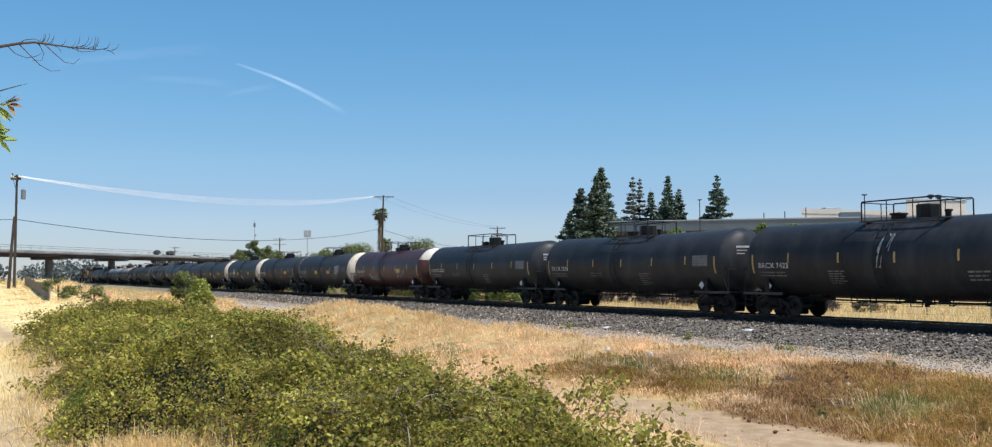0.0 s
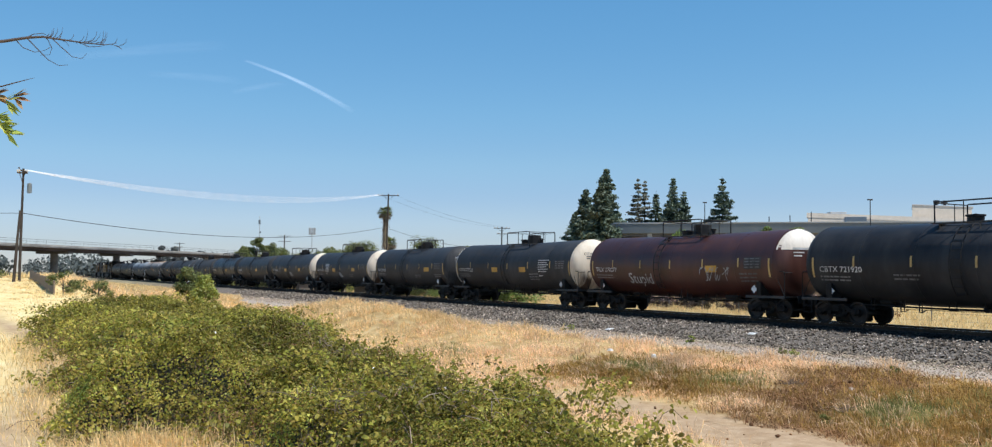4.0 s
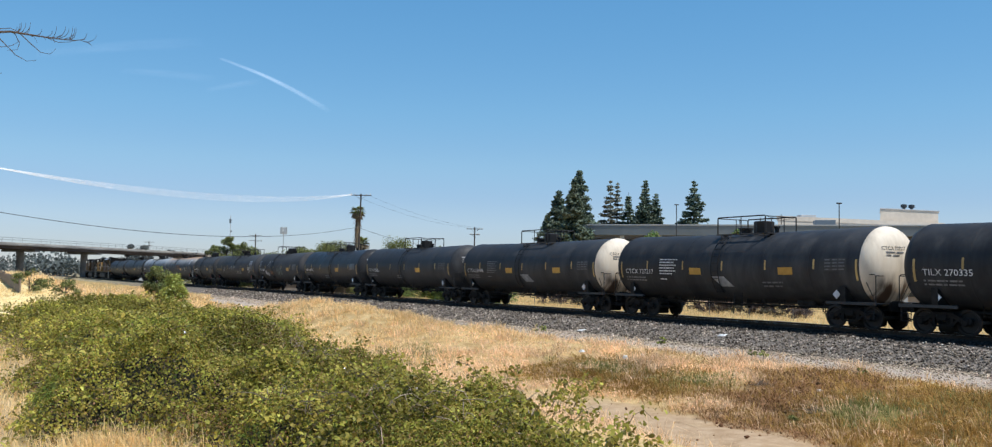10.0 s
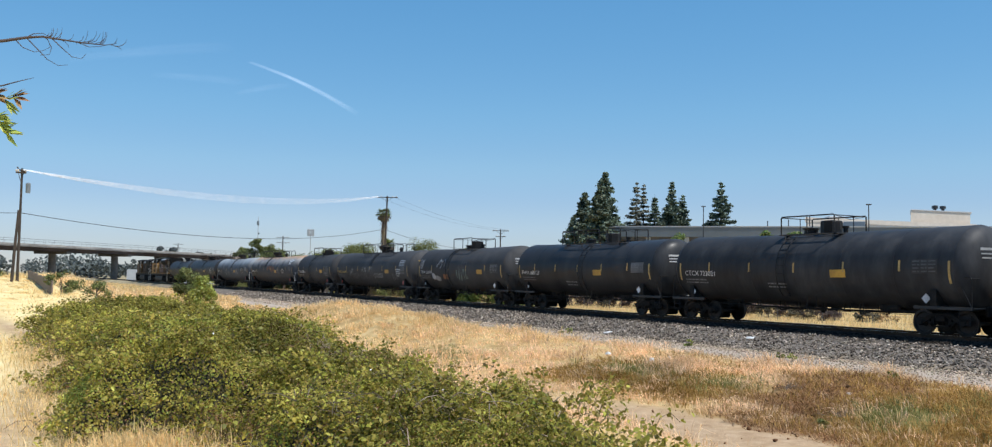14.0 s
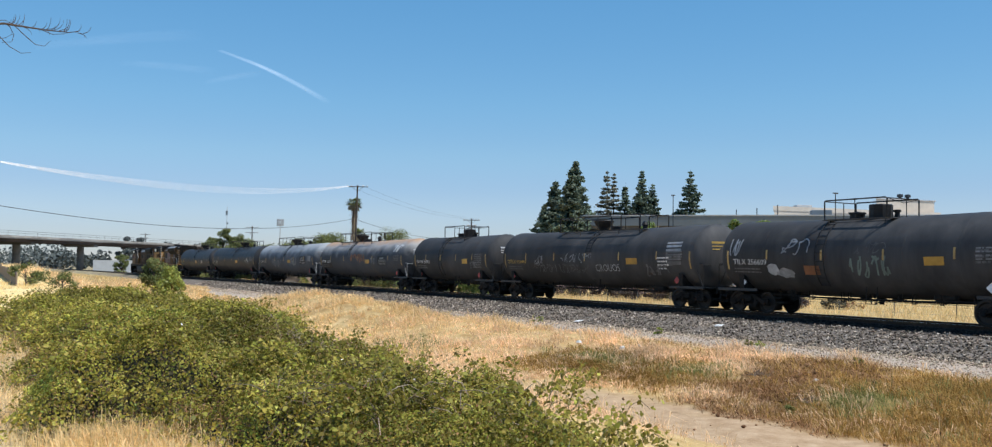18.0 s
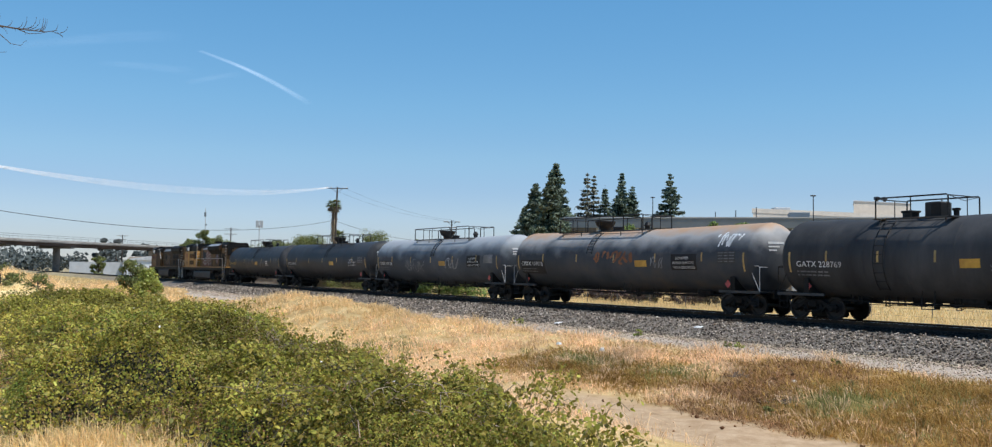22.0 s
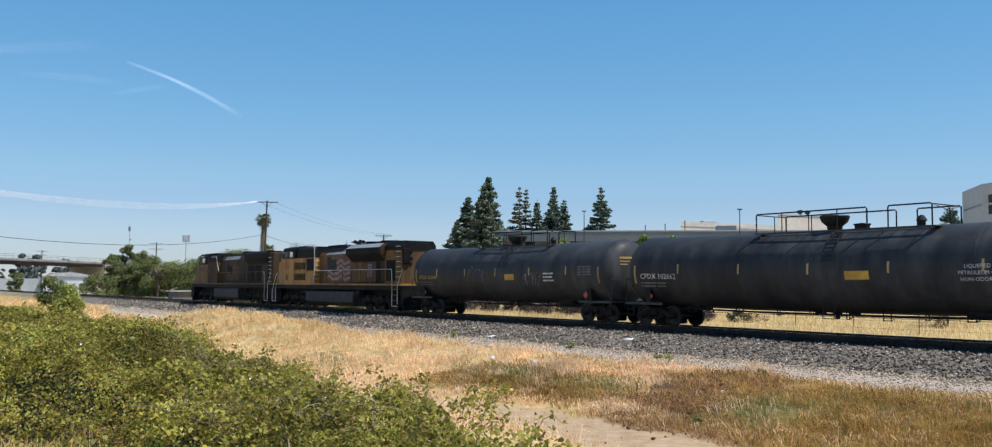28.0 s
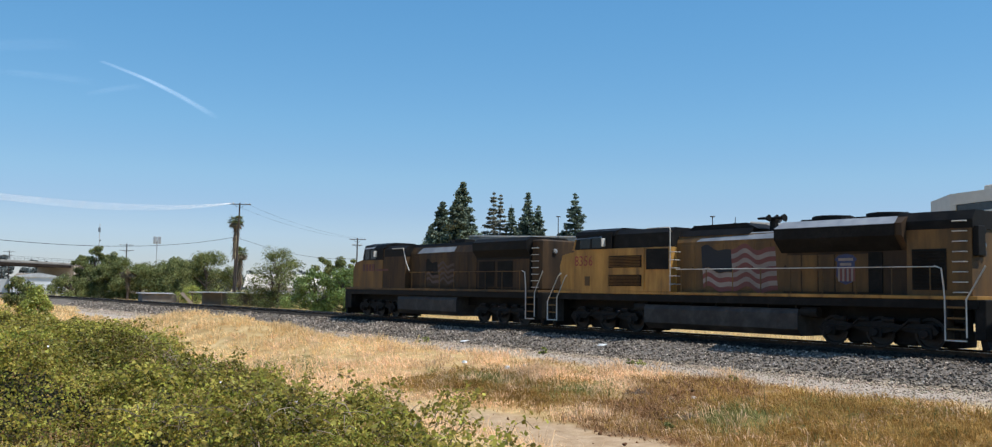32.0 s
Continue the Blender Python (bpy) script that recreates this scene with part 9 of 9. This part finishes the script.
def far_woods():
    rng = np.random.default_rng(77)
    C, N = [], []
    for k in range(420):
        a = rng.uniform(-0.75, 0.95)
        r = rng.uniform(420, 900)
        x, y = math.sin(a) * r, math.cos(a) * r
        h = rng.uniform(5, 11) * (1.25 if a < -0.3 else 1.0)
        n = 190
        v = rng.normal(0, 1, (n, 3))
        v = v / np.linalg.norm(v, axis=1)[:, None] * rng.random((n, 1)) ** 0.4 * np.array([h * 0.62, h * 0.62, h * 0.5])
        C.append(v + np.array([x, y, GROUND_FAR + h * 0.5]))
        N.append(rng.normal(0, 1, (n, 3)) + np.array([0, -0.6, 0.6]))
    C, N = np.concatenate(C), np.concatenate(N)
    me = soup("far_woods", leaf_quads(C, N, rng.uniform(0.9, 1.9, len(C)), rng, 4, (0.4, 0.6)), 4, FOLIAGE_HAZED)
    tagged(new("far_woods", me), "belt of distant trees on the horizon, haze mixed into their colour", "woods", kind="stuff")


far_woods()
for i, (x, y, h, sp) in enumerate(((-170.5, 470, 16.6, 4.6), (-164.5, 472, 16.0, 4.4), (-152, 476, 14.0, 4.6), (-146.5, 478, 13.2, 4.8), (-141, 480, 11.5, 4.4))):
    leafy("far_tree", "large tree far beyond the bridge, haze mixed into its colour", "tree", (x, y, GROUND_FAR), h, sp, FOLIAGE_HAZED, 5000, 470 + i, 0.5, 1.1, 16, 0.25, "far trees")

old = thing("plank_fence", "short run of weathered grey planks in the grass", "fence", Matrix.Identity(4))
for k in range(44):
    p = at(76.0 - k * 0.72, 28.85 + 0.006 * k, 0)
    zz = float(ground_z(76.0 - k * 0.72, 28.85 + 0.006 * k))
    part("plank", Mesh().box(-0.03, 0.03, -0.34, 0.34, -0.15, 0.62 - 0.12 * random.Random(k).random(), 0.01), WOODGREY, old, loc=Matrix.Translation((p.x, p.y, zz)) @ Matrix.Rotation(TH + 0.02 * math.sin(k * 3), 4, "Z"))

# ---- bare branch hanging in from a tree beside the trail ----
tree = thing("bare_tree", "mostly bare tree with thin dark twigs beside the trail", "tree", Matrix.Translation((-5.6, 5.2, 0.2)))
part("trunk", Mesh().tube([(0, 0, -0.3), (0.15, 0, 1.2), (0.05, 0.1, 2.4), (0.3, 0.1, 3.6)], 0.14, 9, True, 0.05), BARK, tree, smooth=True)


def twig(pts, r0, r1, name="twig"):
    return part(name, Mesh().tube([(x + 5.6, y - 5.2, z - 0.2) for x, y, z in pts], r0, 5, True, r1), TWIG, tree)


def spray(u, v):
    """A point of the hanging branch: u along it in metres, v up."""
    return (-2.85 + 0.9 * u, 5.28 + 0.43 * u, 3.13 + v)


twig([(-5.5, 5.25, 2.5), (-4.2, 5.0, 2.95), (-3.3, 5.1, 3.04), spray(0, 0), spray(0.12, 0.035), spray(0.2, 0.05), spray(0.3, 0.045), spray(0.42, 0.04), spray(0.54, 0.042), spray(0.6, 0.06)], 0.014, 0.0012, "branch")
twig([spray(0.11, 0.03), spray(0.15, 0.06), spray(0.2, 0.07), spray(0.24, 0.055)], 0.0032, 0.0012)
twig([spray(0.12, 0.03), spray(0.17, -0.02), spray(0.23, -0.08), spray(0.29, -0.11), spray(0.34, -0.1)], 0.0036, 0.001)
twig([spray(0.06, 0.015), spray(0.1, -0.025), spray(0.16, -0.045), spray(0.21, -0.03), spray(0.25, 0.0)], 0.003, 0.001)
twig([spray(0.25, 0.045), spray(0.3, 0.0), spray(0.36, -0.05), spray(0.41, -0.055), spray(0.44, -0.02)], 0.003, 0.001)
twig([spray(0.38, 0.042), spray(0.45, 0.02), spray(0.51, 0.03), spray(0.56, 0.05)], 0.0024, 0.001)
twig([spray(0.22, 0.048), spray(0.25, -0.01), spray(0.24, -0.05), spray(0.19, -0.06)], 0.0024, 0.001)
twig([(-5.5, 5.25, 2.3), (-4.0, 5.2, 2.7), (-3.1, 5.2, 2.84), (-2.85, 5.28, 2.87), (-2.76, 5.32, 2.91), (-2.7, 5.35, 2.935)], 0.01, 0.001, "branch")
twig([(-5.5, 5.25, 1.9), (-4.0, 5.3, 2.3), (-3.1, 5.3, 2.66), (-2.85, 5.29, 2.7)], 0.01, 0.002, "branch")
rr = random.Random(9)
for k in range(26):
    f = rr.uniform(0.2, 0.62)
    up = rr.choice((1, 1, 1, -0.6)) * rr.uniform(0.025, 0.08)
    dx = rr.uniform(0.015, 0.055)
    v0 = 0.045
    twig([spray(f, v0), spray(f + dx * 0.6, v0 + up * 0.25), spray(f + dx * 0.95, v0 + up * 0.65), spray(f + dx, v0 + up)], 0.0022, 0.0007)
for k, (x, y, z) in enumerate(((-2.9, 5.29, 2.83), (-2.84, 5.3, 2.8), (-2.86, 5.29, 2.66), (-2.8, 5.31, 2.82), (-2.88, 5.28, 2.7), (-2.83, 5.3, 2.62))):
    m = Mesh()
    for j in range(6):
        a = rr.uniform(-0.9, 0.9)
        vx, vz = math.cos(a) * 0.1, math.sin(a) * 0.1 - 0.02
        m.add([(0, 0, 0), (vx * 0.5, 0.02, vz * 0.5 + 0.013), (vx, rr.uniform(-0.03, 0.03), vz), (vx * 0.5, -0.02, vz * 0.5 - 0.013)], [(0, 1, 2, 3)])
    part("leaf_spray", m, LEAF_DRY if k % 3 == 0 else SHRUB_LEAF, tree, loc=(x + 5.6, y - 5.2, z - 0.2))

# ---- vapour trails high in the sky ----
def vapour():
    m = bpy.data.materials.new("vapour")
    m.use_nodes = True
    N, L = m.node_tree.nodes, m.node_tree.links
    b = N["Principled BSDF"]
    b.inputs["Base Color"].default_value, b.inputs["Roughness"].default_value = (0.88, 0.94, 1.0, 1), 1
    a = N.new("ShaderNodeAttribute")
    a.attribute_name = "thin"
    n = N.new("ShaderNodeTexNoise")
    n.inputs["Scale"].default_value, n.inputs["Detail"].default_value = 0.012, 5
    co = N.new("ShaderNodeTexCoord")
    L.new(co.outputs["Object"], n.inputs["Vector"])
    mu = N.new("ShaderNodeMath")
    mu.operation = "MULTIPLY"
    L.new(a.outputs["Fac"], mu.inputs[0])
    L.new(n.outputs["Fac"], mu.inputs[1])
    L.new(mu.outputs[0], b.inputs["Alpha"])
    return m


VAPOUR = vapour()
TRAILS = []


def trail(pts, width, dense, label):
    n, vs, al = len(pts), [], []
    for i, p in enumerate(pts):
        p = Vector(p)
        t = (Vector(pts[min(i + 1, n - 1)]) - Vector(pts[max(i - 1, 0)])).normalized()
        side = t.cross(SUN).normalized()
        end = math.sin(math.pi * (0.12 + 0.86 * i / (n - 1)))
        for k in (-1, -0.4, 0.4, 1):
            vs.append(p + side * width * k * (0.5 + 0.5 * i / n))
            al.append(dense * end * (1 if abs(k) < 0.5 else 0))
    me = bpy.data.meshes.new("vapour_trail")
    me.from_pydata(vs, [], [(4 * i + j, 4 * i + j + 1, 4 * i + j + 5, 4 * i + j + 4) for i in range(n - 1) for j in range(3)])
    me.attributes.new("thin", "FLOAT", "POINT").data.foreach_set("value", al)
    me.materials.append(VAPOUR)
    ob = tagged(new("vapour_trail", me), label, "vapour trail", kind="stuff")
    ob.visible_shadow = False
    TRAILS.append(ob)


def line(a, b, n, bow):
    a, b = Vector(a), Vector(b)
    return [a.lerp(b, i / n) + Vector((0, 0, bow * math.sin(math.pi * i / n))) for i in range(n + 1)]


trail(line((-940, 3370, 776), (-555, 3457, 608), 14, 15), 88, 0.34, "white streak of an old vapour trail in the sky")
trail(line((-1500, 3160, 730), (-1000, 3350, 830), 10, 6), 150, 0.05, "faint wisp of high cloud")
trail(line((-985, 3377, 660), (-800, 3418, 705), 10, 4), 90, 0.07, "faint wisp of high cloud")
trail(line((-1250, 3260, 700), (-950, 3370, 700), 10, 4), 110, 0.05, "faint wisp of high cloud")


# ---- movement ----
def run(t):
    """How far the train has come by the time t, slowing a little."""
    return 9.6358 * t - 0.01595 * t ** 2 + 0.00039 * t ** 3


def motions():
    times = [2.0 * k for k in range(17)]
    for ob, s in TRAIN:
        walk(ob, [(t, on_track(s - run(t))) for t in times])
    for ob in TRAILS:
        walk(ob, [(t, Matrix.Rotation(radians(-0.0255 * t), 4, "Z")) for t in (0, 16, 32)])
    spin = [2 * k / 30 for k in range(481)]
    for wheels, r in ((WHEELS, 0.457), (LOCO_WHEELS, 0.533)):
        walk(wheels[0], [(t, Matrix.Rotation(run(t) / r, 4, "Y")) for t in spin])
        act, slot = wheels[0].animation_data.action, wheels[0].animation_data.action_slot
        for w in wheels[1:]:
            w.rotation_mode = "QUATERNION"
            w.animation_data_create()
            w.animation_data.action = act
            w.animation_data.action_slot = slot


motions()
